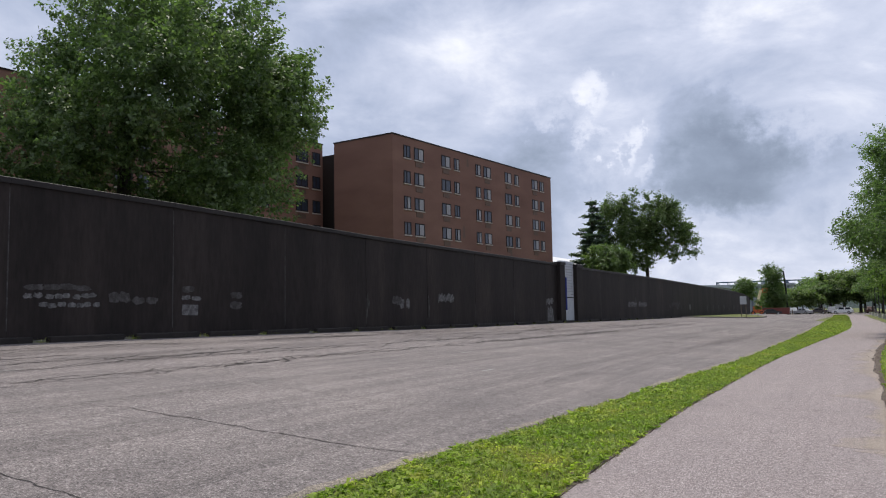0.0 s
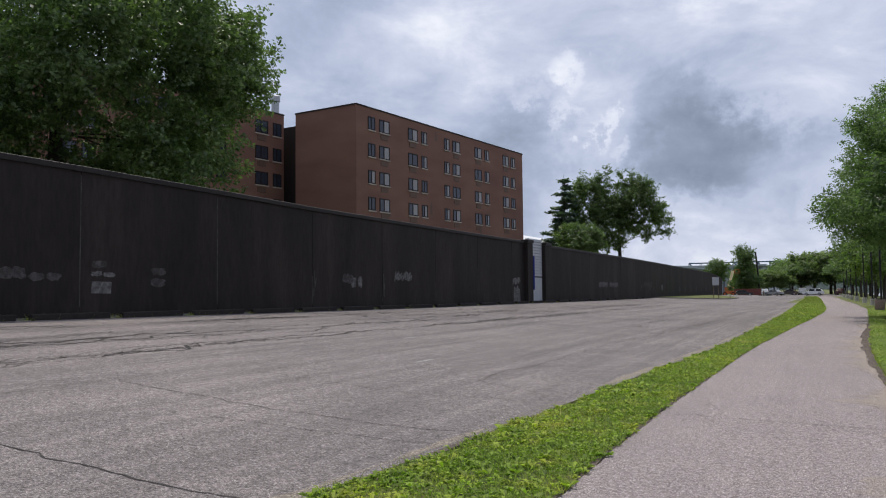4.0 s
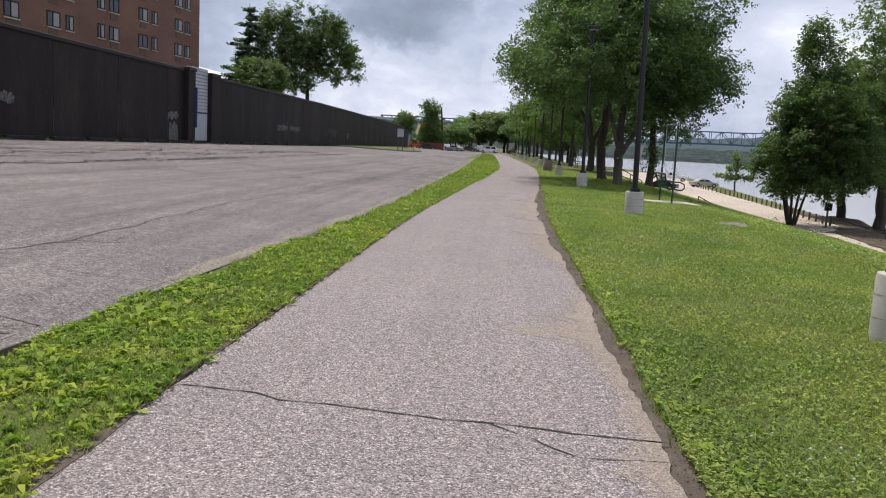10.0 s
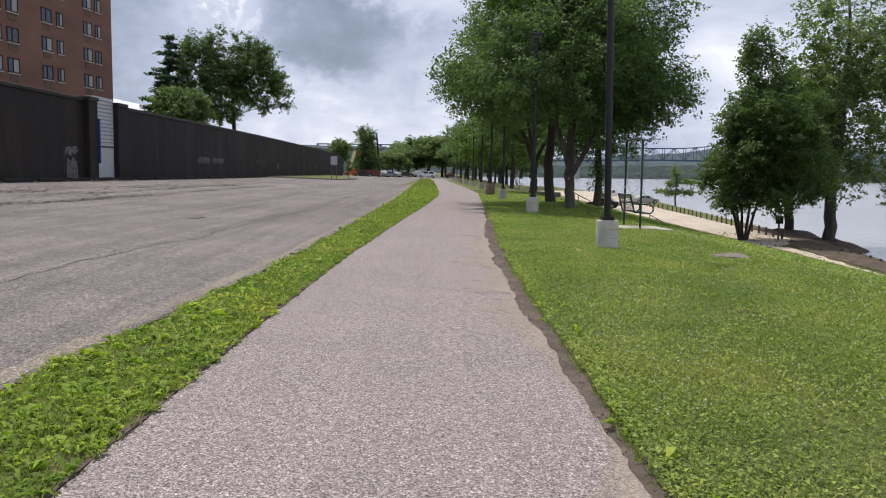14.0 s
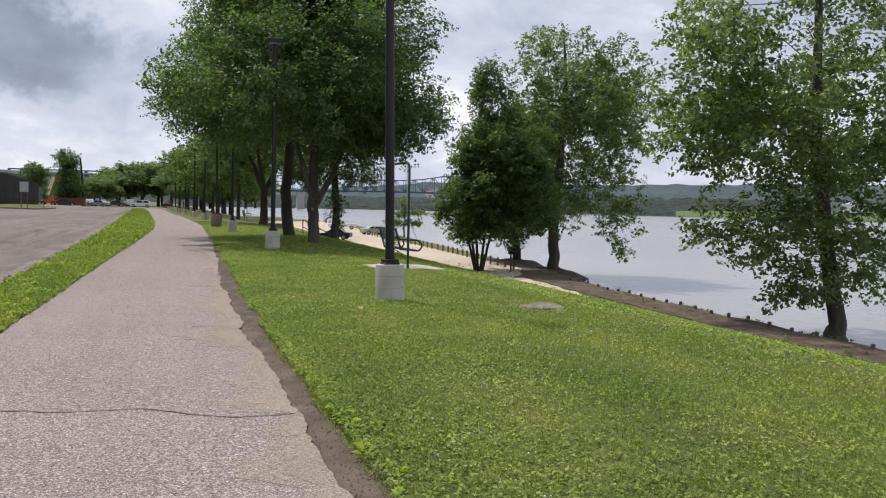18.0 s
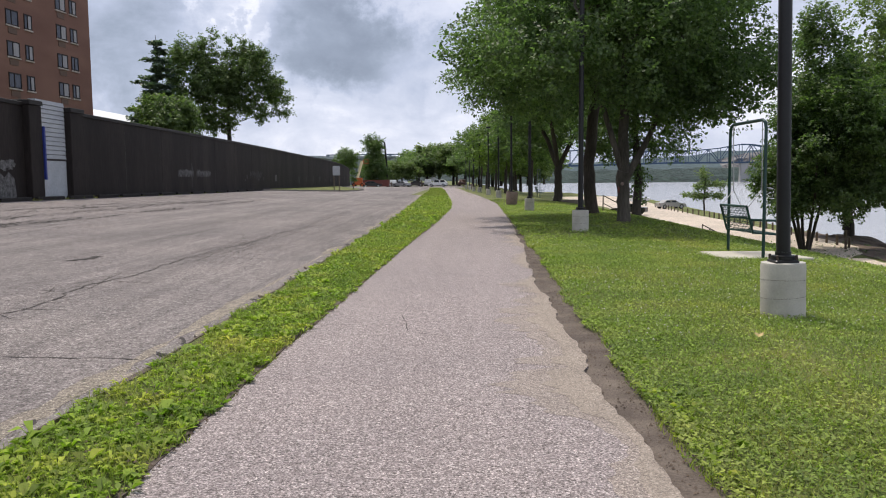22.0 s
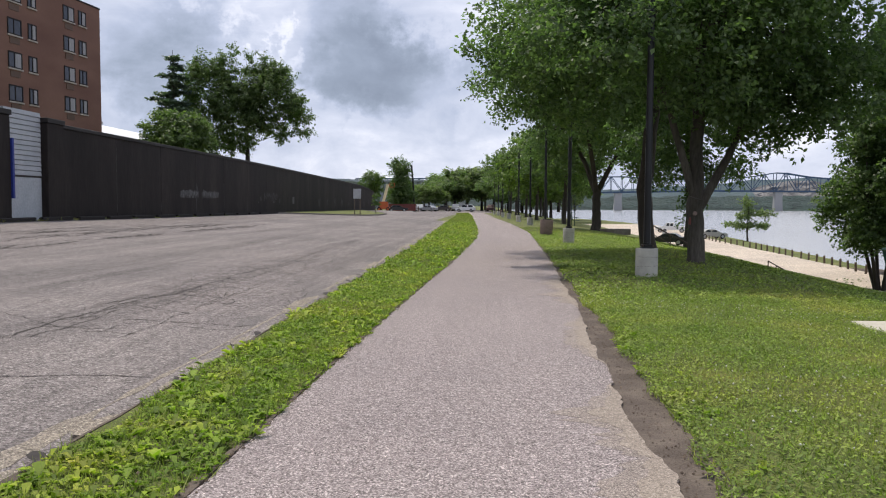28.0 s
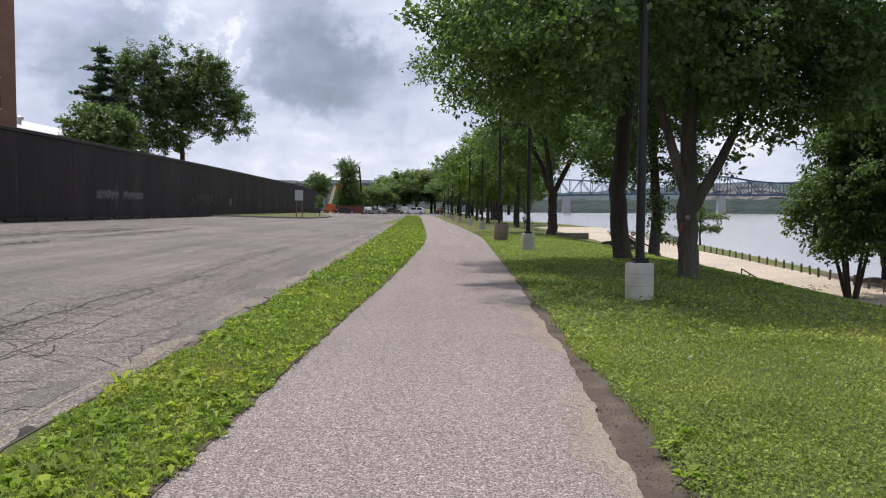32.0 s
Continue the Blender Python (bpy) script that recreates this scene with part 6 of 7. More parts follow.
# behind the floodwall
tree("shade_tree", -38.6, 26.6, 0.6, [([(0, 0, -0.2), (0, 0, 2), (0.2, 0, 8), (0, 0.3, 17)], [0.8, 0.55, 0.45, 0.1])],
     blobs_round(11, 2.4, 1.7, 13.8, 8.6, 9.2, 10.6, 26, 0.33) + [(6.0, 6.5, 14.5, 2.4, 2.6, 1.8), (5.0, 5.4, 8.0, 3.0, 3.2, 2.6), (-3.5, -4.5, 7.0, 4.6, 4.6, 3.2), (-6.0, -7.0, 7.0, 4.6, 4.6, 3.2), (1.5, 0.5, 6.2, 4.2, 4.2, 2.6), (-1.0, -2.0, 5.6, 5.0, 5.0, 2.4), (-7.0, -9.0, 6.5, 4.6, 4.6, 3.4), (-4.5, -6.0, 11.5, 4.6, 4.8, 4.0), (-1.5, -4.5, 9.0, 4.0, 4.2, 3.4)], 4300, 40, 0.235, 0.5, M["shade"], M["barkd"], "huge dark green shade tree rising behind the wall", 71, "trees behind the wall", 16, 0.45)
tree("shade_tree", -47.0, 11.0, 0.6, [([(0, 0, -0.2), (0, 0, 2), (0.2, 0, 8), (0, 0.3, 15)], [0.8, 0.5, 0.4, 0.1])],
     blobs_round(12, 0, 0, 8.6, 9.0, 9.0, 6.4, 16, 0.38), 800, 24, 0.5, 0.7, M["shade"], M["barkd"], "large dark green shade tree behind the wall", 72, "trees behind the wall", 9, 0.45)


def spruce(x, y, z, h, rad, seed, label):
    r = random.Random(seed)
    rng = np.random.default_rng(seed)
    tr = thing("spruce_tree", (x, y, z), label, "tree", "trees behind the wall")
    part("trunk", Mb().tube([(0, 0, -0.3), (0, 0, h * 0.5), (0, 0, h)], [0.32, 0.2, 0.02], 8), M["barkd"], tr)
    P, N = [], []
    lim = Mb()
    tiers = 17
    for k in range(tiers):          # whorls of drooping boughs with gaps between them
        t = (k + 0.3) / tiers
        reach = rad * (1 - t) ** 0.8
        for i in range(9 - k // 4):
            zz = h * (0.12 + 0.87 * t) + r.uniform(-0.25, 0.25)
            a = r.uniform(0, 2 * math.pi)
            L = reach * r.uniform(0.55, 1.15) + 0.2
            mid = Vector((math.cos(a) * L * 0.6, math.sin(a) * L * 0.6, zz - L * 0.16))
            e = Vector((math.cos(a) * L, math.sin(a) * L, zz - L * 0.10))
            lim.tube([(0, 0, zz), tuple(mid), tuple(e)], [0.05, 0.03, 0.012], 4, False)
            for q in range(int(26 + 60 * L)):
                s_ = r.random() ** 0.75
                p = Vector((0, 0, zz)).lerp(mid, s_ * 1.6) if s_ < 0.62 else mid.lerp(e, (s_ - 0.62) / 0.38)
                w = 0.10 + 0.22 * s_
                P.append((p.x + r.gauss(0, w), p.y + r.gauss(0, w), p.z + r.gauss(-0.08, 0.11)))
                N.append((r.gauss(0, 0.5), r.gauss(0, 0.5), 1.0))
    part("branches", lim, M["barkd"], tr)
    P, N = np.array(P), np.array(N)
    N /= np.linalg.norm(N, axis=1, keepdims=True)
    part("foliage", leaf_mesh("foliage", P, N, rng.uniform(0.3, 0.55, len(P)), M["needle"], rng), M["needle"], tr)


spruce(-35.5, 110.5, 0.6, 18.4, 5.2, 81, "dark blue-green spruce behind the wall")
tree("ash_tree", -29.3, 117.0, 0.6, [([(0, 0, -0.3), (0, 0, 2), (0.4, 0, 6), (0.2, 0.2, 15)], [0.45, 0.35, 0.28, 0.06])],
     [(u * 0.955 - w * 0.295, u * 0.295 + w * 0.955, h, ru, ru, rh) for u, w, h, ru, rh in
      [(-4.2, 0, 14.0, 2.9, 4.0), (-3.8, 0.5, 17.6, 1.7, 2.0), (-5.9, 0, 15.4, 1.4, 2.8), (-2.2, 0, 16.8, 1.2, 2.4), (-6.0, 0, 10.5, 1.9, 3.0), (3.2, 0, 13.4, 3.0, 3.8), (3.2, 0.6, 16.8, 1.8, 2.0), (5.2, 0, 14.4, 2.0, 2.6), (6.6, 0.5, 11.6, 1.6, 1.6), (7.4, 0, 9.9, 1.0, 0.7), (0.4, 0, 15.6, 2.4, 2.8), (0.7, 0.3, 18.0, 0.9, 1.8), (-1.5, 0, 13.2, 2.8, 3.0), (-1.3, 0, 18.9, 0.6, 1.5), (2.3, 0, 18.4, 0.6, 1.4), (4.6, 0, 17.2, 0.7, 1.3), (1.6, 0, 12.2, 2.6, 2.2), (-0.8, 0, 10.5, 3.2, 3.2), (-3.5, 0, 8.2, 3.0, 2.8), (3.6, 0, 9.9, 2.0, 1.2), (0, 0.6, 13.0, 1.9, 2.0)]],
     2250, 28, 0.25, 0.45, M["ash"], M["barkd"], "broad spiky-topped leafy tree behind the wall", 82, "trees behind the wall", 14, 0.4)
tree("young_tree", -27.5, 92.5, 0.6, [([(0, 0, -0.3), (0, 0, 3), (0.1, 0, 6)], [0.2, 0.15, 0.05])], blobs_round(13, -0.6, 0, 6.4, 2.8, 3.2, 2.9, 9), 640, 26, 0.26, 0.45, M["ash"], M["barkd"],
     "mid-green young tree showing over the wall", 83, "trees behind the wall", 6)
tree("columnar_tree", -20.0, 206.5, 0.0, [([(0, 0, -0.3), (0, 0, 4), (0, 0, 10)], [0.4, 0.3, 0.06])], [(0, 0, 8.0, 2.9, 2.9, 4.2), (0.2, 0, 10.6, 2.2, 2.2, 2.2), (-0.9, 0, 4.6, 3.0, 3, 3.2), (1.3, 0, 4.8, 2.7, 3, 3.4), (0.2, 0, 3.0, 3.0, 2.8, 2.4), (-0.7, 0, 10, 1.8, 2, 1.8)],
     900, 28, 0.27, 0.5, M["deep"], M["barkd"], "dark upright tree beyond the wall end", 84, "far trees", 5)
tree("small_far_tree", -25.2, 196.0, 0.0, [([(0, 0, -0.3), (0, 0, 3), (0, 0, 8)], [0.25, 0.2, 0.05])], blobs_round(15, 0, 0, 6.2, 3.4, 3.2, 2.8, 7), 340, 22, 0.27, 0.4, M["deep"], M["barkd"],
     "small dark tree behind the wall end", 85, "far trees", 5)
tree("sapling", -13.2, 117.0, lot_z(-13.2, 117) + 0.1, [([(0, 0, -0.1), (0, 0, 1.0), (0, 0, 1.9)], [0.04, 0.03, 0.01])], [(0, 0, 1.7, 0.45, 0.45, 0.75)], 40, 14, 0.16, 0.16, M["deep"], M["barkd"],
     "small sapling on the grass island", 86, "far trees", 3)
proto = []
for i in range(3):
    proto.append(tree("far_tree", -60 - 12 * i, 270, -0.1, [([(0, 0, -0.2), (0, 0, 2.5), (0, 0, 7.5)], [0.3, 0.22, 0.06])], blobs_round(90 + i, 0, 0, 6.3, 5.6, 5.2, 3.9, 11), 620, 22, 0.40, 0.55,
                      M["farleaf"] if i else M["river"], M["barkd"], "rounded green tree past the car park", 90 + i, "far trees", 5))
rf = random.Random(31)
for i, (x, y, s) in enumerate([(-14.5, 226, 0.7), (-10.5, 236, 0.95), (-8.5, 243, 1.15), (-5.0, 240, 1.25), (-1.0, 246, 1.2), (2.5, 250, 1.25), (6.5, 248, 1.1), (4.0, 214, 0.9), (9.5, 226, 1.1), (12.5, 240, 1.25), (7.0, 190, 1.0), (13.5, 205, 1.1),
                               (16.5, 222, 1.2), (12.0, 178, 1.0), (-18.5, 262, 0.8), (-26, 280, 0.9), (20, 240, 1.2), (24, 260, 1.2), (-13, 275, 1.0), (0, 280, 1.2), (12, 285, 1.4), (30, 290, 1.2)]):
    t = copy_thing(proto[i % 3], pose(x, y, lawn_z(x, y) if x > 2 and y < 235 else -0.1, 0, 0, rf.uniform(0, 360)) @ Matrix.Diagonal((s * 1.28, s * 1.28, s * 0.94, 1)))

# ---- vehicles ----
def car(m, style, paint, label, group="parked vehicles"):
    L, W, H = {"suv": (4.6, 1.85, 1.68), "sedan": (4.6, 1.8, 1.42), "pickup": (5.5, 1.95, 1.82)}[style]
    c = thing("pickup_truck" if style == "pickup" else "car", m, label, "truck" if style == "pickup" else "car", group)
    h = L / 2
    if style == "suv":
        low = [(-h, 0.35), (-h, 0.95), (-h + 0.12, 1.02), (h - 1.15, 1.02), (h - 0.1, 0.84), (h, 0.7), (h, 0.32)]
        cab = [(-h + 0.1, 1.02), (-h + 0.62, H - 0.16), (-h + 1.0, H - 0.03), (-h + 1.6, H), (h - 2.35, H - 0.02), (h - 2.05, H - 0.1), (h - 1.05, 1.02)]
    elif style == "sedan":
        low = [(-h, 0.38), (-h, 0.92), (-h + 0.2, 0.98), (h - 1.3, 0.96), (h - 0.1, 0.78), (h, 0.65), (h, 0.3)]
        cab = [(-h + 0.7, 0.97), (-h + 1.25, H - 0.06), (-h + 1.5, H), (h - 2.1, H), (h - 1.85, H - 0.06), (h - 1.2, 0.96)]
    else:
        low = [(-h, 0.5), (-h, 1.12), (-h + 0.05, 1.15), (h - 1.5, 1.15), (h - 0.1, 1.05), (h, 0.95), (h, 0.45)]
        cab = [(-h + 2.0, 1.15), (-h + 2.15, H - 0.06), (-h + 2.3, H), (h - 2.15, H), (h - 1.95, H - 0.06), (h - 1.45, 1.15)]
    pm = plain("car_paint_" + style, paint, 0.3)
    part("body", Mb().prism(low, "y", -W / 2, W / 2), pm, c)
    part("cabin", Mb().prism(cab, "y", -W / 2 + 0.12, W / 2 - 0.12), pm, c)
    zb, zt = cab[0][1] + 0.06, H - 0.12
    xa, xb = cab[0][0] + 0.35, cab[-1][0] - 0.45
    for s in (-1, 1):
        for k0, k1 in ((0.0, 0.46), (0.52, 1.0)):
            x0, x1 = xa + (xb - xa) * k0, xa + (xb - xa) * k1
            part("side_window", Mb().prism([(x0, zb), (x0 + 0.12, zt), (x1 - 0.15, zt), (x1, zb)], "y", s * (W / 2 - 0.12), s * (W / 2 - 0.105)), M["carglass"], c)
        part("headlight", Mb().box(h - 0.06, h + 0.01, s * W / 2 - s * 0.45, s * W / 2 - s * 0.08, 0.62, 0.76), M["white"], c)
        part("tail_light", Mb().box(-h - 0.01, -h + 0.05, s * W / 2 - s * 0.25, s * W / 2 - s * 0.04, 0.7, 0.92), M["redbrown"], c)
    for x in (-h + 0.85, h - 0.85):
        for s in (-1, 1):
            yy = s * (W / 2 - 0.1)
            rad = 0.36 if style != "pickup" else 0.40
            w = part("wheel", Mb().tube([(x, yy - s * 0.11, rad), (x, yy + s * 0.12, rad)], rad, 18), M["tyre"], c)
            part("rim", Mb().tube([(x, yy + s * 0.121, rad), (x, yy + s * 0.13, rad)], rad * 0.62, 14), M["rim"], w)
    part("windscreen", Mb().add([(cab[-1][0] - 0.03, -W / 2 + 0.2, cab[-1][1] + 0.05), (cab[-1][0] - 0.03, W / 2 - 0.2, cab[-1][1] + 0.05), (cab[-2][0] + 0.03, W / 2 - 0.22, cab[-2][1]), (cab[-2][0] + 0.03, -W / 2 + 0.22, cab[-2][1])],
                                 [(0, 1, 2, 3)]), M["carglass"], c)
    return c


car(pose(-4.6, 208.0, -0.06, 0, 0, 172), "suv", (0.72, 0.73, 0.74), "white sport utility car parked across the road end")
car(pose(-13.6, 210.5, -0.06, 0, 0, 150), "sedan", (0.36, 0.37, 0.39), "silver sedan parked at the car park end")
car(pose(-16.2, 216.0, -0.06, 0, 0, 100), "suv", (0.40, 0.41, 0.42), "grey sport utility car parked under trees")
car(pose(-19.6, 198.5, 0.0, 0, 0, 10), "sedan", (0.03, 0.03, 0.035), "black sedan parked by the red skip")
car(pose(-10.6, 219.0, -0.06, 0, 0, 175), "sedan", (0.06, 0.05, 0.05), "dark sedan parked under trees")
car(pose(-7.6, 226.0, -0.06, 0, 0, 90), "pickup", (0.5, 0.5, 0.5), "grey pickup parked under trees")
car(pose(1.5, 221.0, -0.06, 0, 0, 85), "suv", (0.10, 0.04, 0.04), "dark red car parked under trees")
car(pose(34.3, 169.5, -3.40, 0, 0, 165), "pickup", (0.70, 0.71, 0.72), "white pickup truck parked on the landing")
car(pose(34.0, 142.5, -3.40, 0, 0, 15), "sedan", (0.42, 0.40, 0.38), "tan sedan parked at the landing fence")
car(pose(22.8, 121.0, -3.30, 0, 0, 155), "sedan", (0.02, 0.02, 0.022), "black sedan parked at the foot of the slope")

lift = thing("boom_lift", (-22.4, 196.5, 0.1), "orange boom lift with a raised pale boom", "boom lift")
part("chassis", Mb().cbox(-1.3, 1.3, -0.9, 0.9, 0.45, 0.95, 0.05), M["orange"], lift)
part("turret", Mb().cbox(-1.0, 0.9, -0.7, 0.7, 0.95, 2.1, 0.08), M["orange"], lift)
for x in (-0.95, 0.95):
    for s in (-1, 1):
        w = part("wheel", Mb().tube([(x, s * 0.8, 0.45), (x, s * 1.1, 0.45)], 0.45, 16), M["tyre"], lift)
        part("rim", Mb().tube([(x, s * 1.101, 0.45), (x, s * 1.12, 0.45)], 0.25, 12), M["orange"], w)
part("lower_boom", Mb().tube([(-0.3, 0, 1.7), (0.9, 0, 5.9)], 0.34, 6), M["boom"], lift, "pale yellow boom")
part("upper_boom", Mb().tube([(0.9, 0, 5.9), (1.4, 0, 5.7)], 0.12, 6), M["orange"], lift)
bk = part("basket", Mb().tube([(1.3, -0.4, 5.3), (2.2, -0.4, 5.3), (2.2, 0.4, 5.3), (1.3, 0.4, 5.3), (1.3, -0.4, 5.3)], 0.05, 5), M["orange"], lift)
part("basket_rail", Mb().tube([(1.3, -0.4, 6.2), (2.3, -0.4, 6.2), (2.3, 0.4, 6.2), (1.3, 0.4, 6.2), (1.3, -0.4, 6.2)], 0.035, 5), M["orange"], bk)
for x, y in ((1.3, -0.4), (2.3, -0.4), (2.3, 0.4), (1.3, 0.4)):
    part("basket_post", Mb().tube([(x, y, 5.3), (x, y, 6.2)], 0.03, 5), M["orange"], bk)
skip = thing("waste_skip", (-18.9, 202.5, -0.05), "long red-brown steel waste skip", "skip")
part("tub", Mb().prism([(-2.9, 0.2), (-3.1, 1.75), (3.1, 1.75), (2.9, 0.2)], "y", -1.1, 1.1), M["redbrown"], skip)
for i in range(9):
    part("rib", Mb().box(-2.7 + i * 0.65, -2.6 + i * 0.65, -1.18, -1.1, 0.25, 1.7), M["redbrown"], skip)
for i, (x, y) in enumerate([(-15.5, 205), (-12.0, 224), (-8.8, 214), (0.2, 213), (2.0, 206), (4.8, 209)]):
    pp = thing("site_post", (x, y, -0.1), "dark timber post by the road end", "post", "posts at the road end")
    part("post", Mb().cbox(-0.12, 0.12, -0.12, 0.12, 0, 1.3 + 0.2 * (i % 3), 0.02), M["post"], pp)

# ---- bridge ----
br = thing("truss_bridge", (0, 0, 0), "long blue steel cantilever truss bridge over the river", "bridge")
BY = 1000.0


def top_z(x):
    return 3.5 + lerp(x, [(-200, 30), (100, 30.5), (160, 33), (220, 30), (290, 30.5), (320, 33), (352, 38.5), (385, 33), (420, 30), (480, 30), (700, 29)])


def deck_z(x):
    return 3.5 + lerp(x, [(-200, 9), (44, 12.5), (160, 15.0), (260, 16.8), (400, 16.5), (700, 12)])


n = 60
xs = [-160 + 13.0 * i for i in range(n)]
for i in range(n - 1):
    a, b = xs[i], xs[i + 1]
    part("deck_span", Mb().add([(a, BY - 5, deck_z(a)), (b, BY - 5, deck_z(b)), (b, BY + 5, deck_z(b)), (a, BY + 5, deck_z(a)), (a, BY - 5, deck_z(a) - 2.0), (b, BY - 5, deck_z(b) - 2.0), (b, BY + 5, deck_z(b) - 2.0), (a, BY + 5, deck_z(a) - 2.0)],
                                [(0, 1, 2, 3), (0, 4, 5, 1), (3, 2, 6, 7), (7, 6, 5, 4)]), M["steelblue"], br)
    for yy in (BY - 5, BY + 5):
        mb = Mb()
        mb.tube([(a, yy, top_z(a)), (b, yy, top_z(b))], 0.75, 4)
        mb.tube([(a, yy, deck_z(a)), (a, yy, top_z(a))], 0.45, 4)
        mb.tube([(a, yy, deck_z(a)), (b, yy, top_z(b))] if i % 2 else [(a, yy, top_z(a)), (b, yy, deck_z(b))], 0.5, 4)
        part("truss_bay", mb, M["steelblue"], br)
for x in (-30, 160.5, 351, 540):
    pr = part("pier", Mb().prism([(x - 5, -6), (x - 4, 10), (x - 4.5, deck_z(x) - 2), (x + 4.5, deck_z(x) - 2), (x + 4, 10), (x + 5, -6)], "y", BY - 4, BY + 4), M["pier"], br, "pale concrete pier")

# ---- far bank ----
def ridge(name, line, depth, tall, seed, mat, label, bump=5.0, step=14.0):
    """A wooded rise that follows a line of (x, y, height), running back from it."""
    noise.seed_set(seed)
    rows, pts = 14, []
    P = []
    for (ax, ay, ah), (bx, by, bh) in zip(line, line[1:]):
        n = max(2, int(math.hypot(bx - ax, by - ay) / step))
        P += [(ax + (bx - ax) * i / n, ay + (by - ay) * i / n, ah + (bh - ah) * i / n) for i in range(n)]
    P.append(line[-1])
    v, f = [], []
    for i, (x, y, h) in enumerate(P):
        d = Vector((x, y)).normalized()
        for j in range(rows):
            k = j / (rows - 1)
            px, py = x + d.x * depth * k, y + d.y * depth * k
            lump = noise.noise(Vector((px * 0.06, py * 0.06, seed))) + 0.7 * noise.noise(Vector((px * 0.17, py * 0.17, seed)))
            z = -4.8 + (0 if j == 0 else (0.22 * h + 0.78 * h * min(1, (k * 1.25) ** 1.1) + bump * lump * min(1, h / 14)))
            v.append((px, py, max(z, -5.0)))
        if i:
            a, b = (i - 1) * rows, i * rows
            f += [(a + j, b + j, b + j + 1, a + j + 1) for j in range(rows - 1)]
    return solo(name, Mb().add(v, f), mat, label, "hill", "structure", True)


# the ridge gets its haze from the bluish material alone
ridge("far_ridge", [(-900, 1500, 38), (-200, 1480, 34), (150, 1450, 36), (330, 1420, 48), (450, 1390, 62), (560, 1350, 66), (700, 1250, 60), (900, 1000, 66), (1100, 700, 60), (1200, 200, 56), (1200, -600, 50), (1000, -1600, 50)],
      500, 60, 4, M["farhill"], "blue-green wooded ridge across the river, distance haze put in its colour", 6.0, 22)
ridge("wooded_bank", [(-700, 1200, 16), (-100, 1130, 17), (150, 1110, 18), (300, 1090, 20), (430, 1050, 20), (540, 960, 22), (600, 820, 26), (640, 690, 22)], 220, 20, 7, M["hill"], "wooded far bank of the river", 4.0, 10)
ridge("wooded_bank", [(655, 640, 14), (760, 560, 16), (780, 380, 22), (800, 100, 24), (800, -500, 24), (700, -1200, 24)], 240, 20, 9, M["hill"], "wooded far bank of the river", 4.0, 12)
ridge("bank_meadow", [(560, 790, 7), (600, 690, 9), (650, 600, 10), (690, 520, 9), (720, 430, 7)], 60, 8, 12, M["field"], "open green meadow on the far bank", 1.0, 10)
cl = Mb()
noise.seed_set(8)
cv, cf = [], []
for i in range(24):
    for j in range(8):
        x = 425 + i * 5.0
        k = j / 7
        cv.append((x + 3 * noise.noise(Vector((i * 0.6, j * 0.9, 0))), 1300 - i * 3.5 + k * 25 + 6 * noise.noise(Vector((i * 0.5, j * 0.7, 4))), 14 + k * (14 + 13 * math.sin(math.pi * (i + 0.5) / 24)) + 2 * noise.noise(Vector((i * 0.9, j, 2)))))
for i in range(23):
    for j in range(7):
        cf.append((i * 8 + j, (i + 1) * 8 + j, (i + 1) * 8 + j + 1, i * 8 + j + 1))
solo("cliff_face", cl.add(cv, cf), M["cliff"], "pale bare rock face on the far hillside", "cliff", "structure")
hs = thing("hillside_house", (668, 642, 6.0), "white house with a grey roof on the far bank", "house")
part("wall", Mb().box(-9, 9, -6, 6, -2, 6.5), M["white"], hs)
part("roof", Mb().prism([(-10, 6.5), (0, 10), (10, 6.5)], "y", -7, 7), M["metalgrey"], hs)
for i in range(4):
    part("window", Mb().box(-7.5 + i * 4, -5.5 + i * 4, -6.1, -6, 2.5, 4.5), M["winglass"], hs)

# ---- grass ----
def blades(name, n, xr, yr, keep, zf, hmin, hmax, width, mat, seed, label, lean=0.5):
    rng = np.random.default_rng(seed)
    x, y = rng.uniform(*xr, n), yr[0] + (yr[1] - yr[0]) * rng.random(n) ** 1.0
    ok = keep(x, y, rng)
    x, y = x[ok], y[ok]
    n = len(x)
    z = np.array([zf(a, b) for a, b in zip(x, y)])
    h = rng.uniform(hmin, hmax, n) * (0.7 + 0.6 * rng.random(n))
    a = rng.uniform(0, 2 * np.pi, n)
    w = width * rng.uniform(0.6, 1.4, n)
    lx_, ly_ = rng.normal(size=n) * lean * h, rng.normal(size=n) * lean * h
    bx, by = np.cos(a) * w, np.sin(a) * w
    p = np.stack([x, y, z - 0.01], 1)
    v = np.stack([p - np.stack([bx, by, 0 * bx], 1), p + np.stack([bx, by, 0 * bx], 1), p + np.stack([lx_, ly_, h], 1)], 1).reshape(-1, 3)
    me = fast_mesh(name, v, np.arange(3 * n).reshape(n, 3), mat)
    return tagged(new(name, me), label, "grass", kind="stuff")


def vec1(fn, ys):
    t = np.linspace(-30, 175, 1200)
    tab = np.array([fn(q) for q in t])
    return np.interp(ys, t, tab)


def patchy(x, y, s, k):
    return np.sin(x * 2.1 * s + 1.3 * np.sin(y * 0.9 * s + k)) * np.sin(y * 1.7 * s + 1.1 * np.sin(x * 1.2 * s - k))


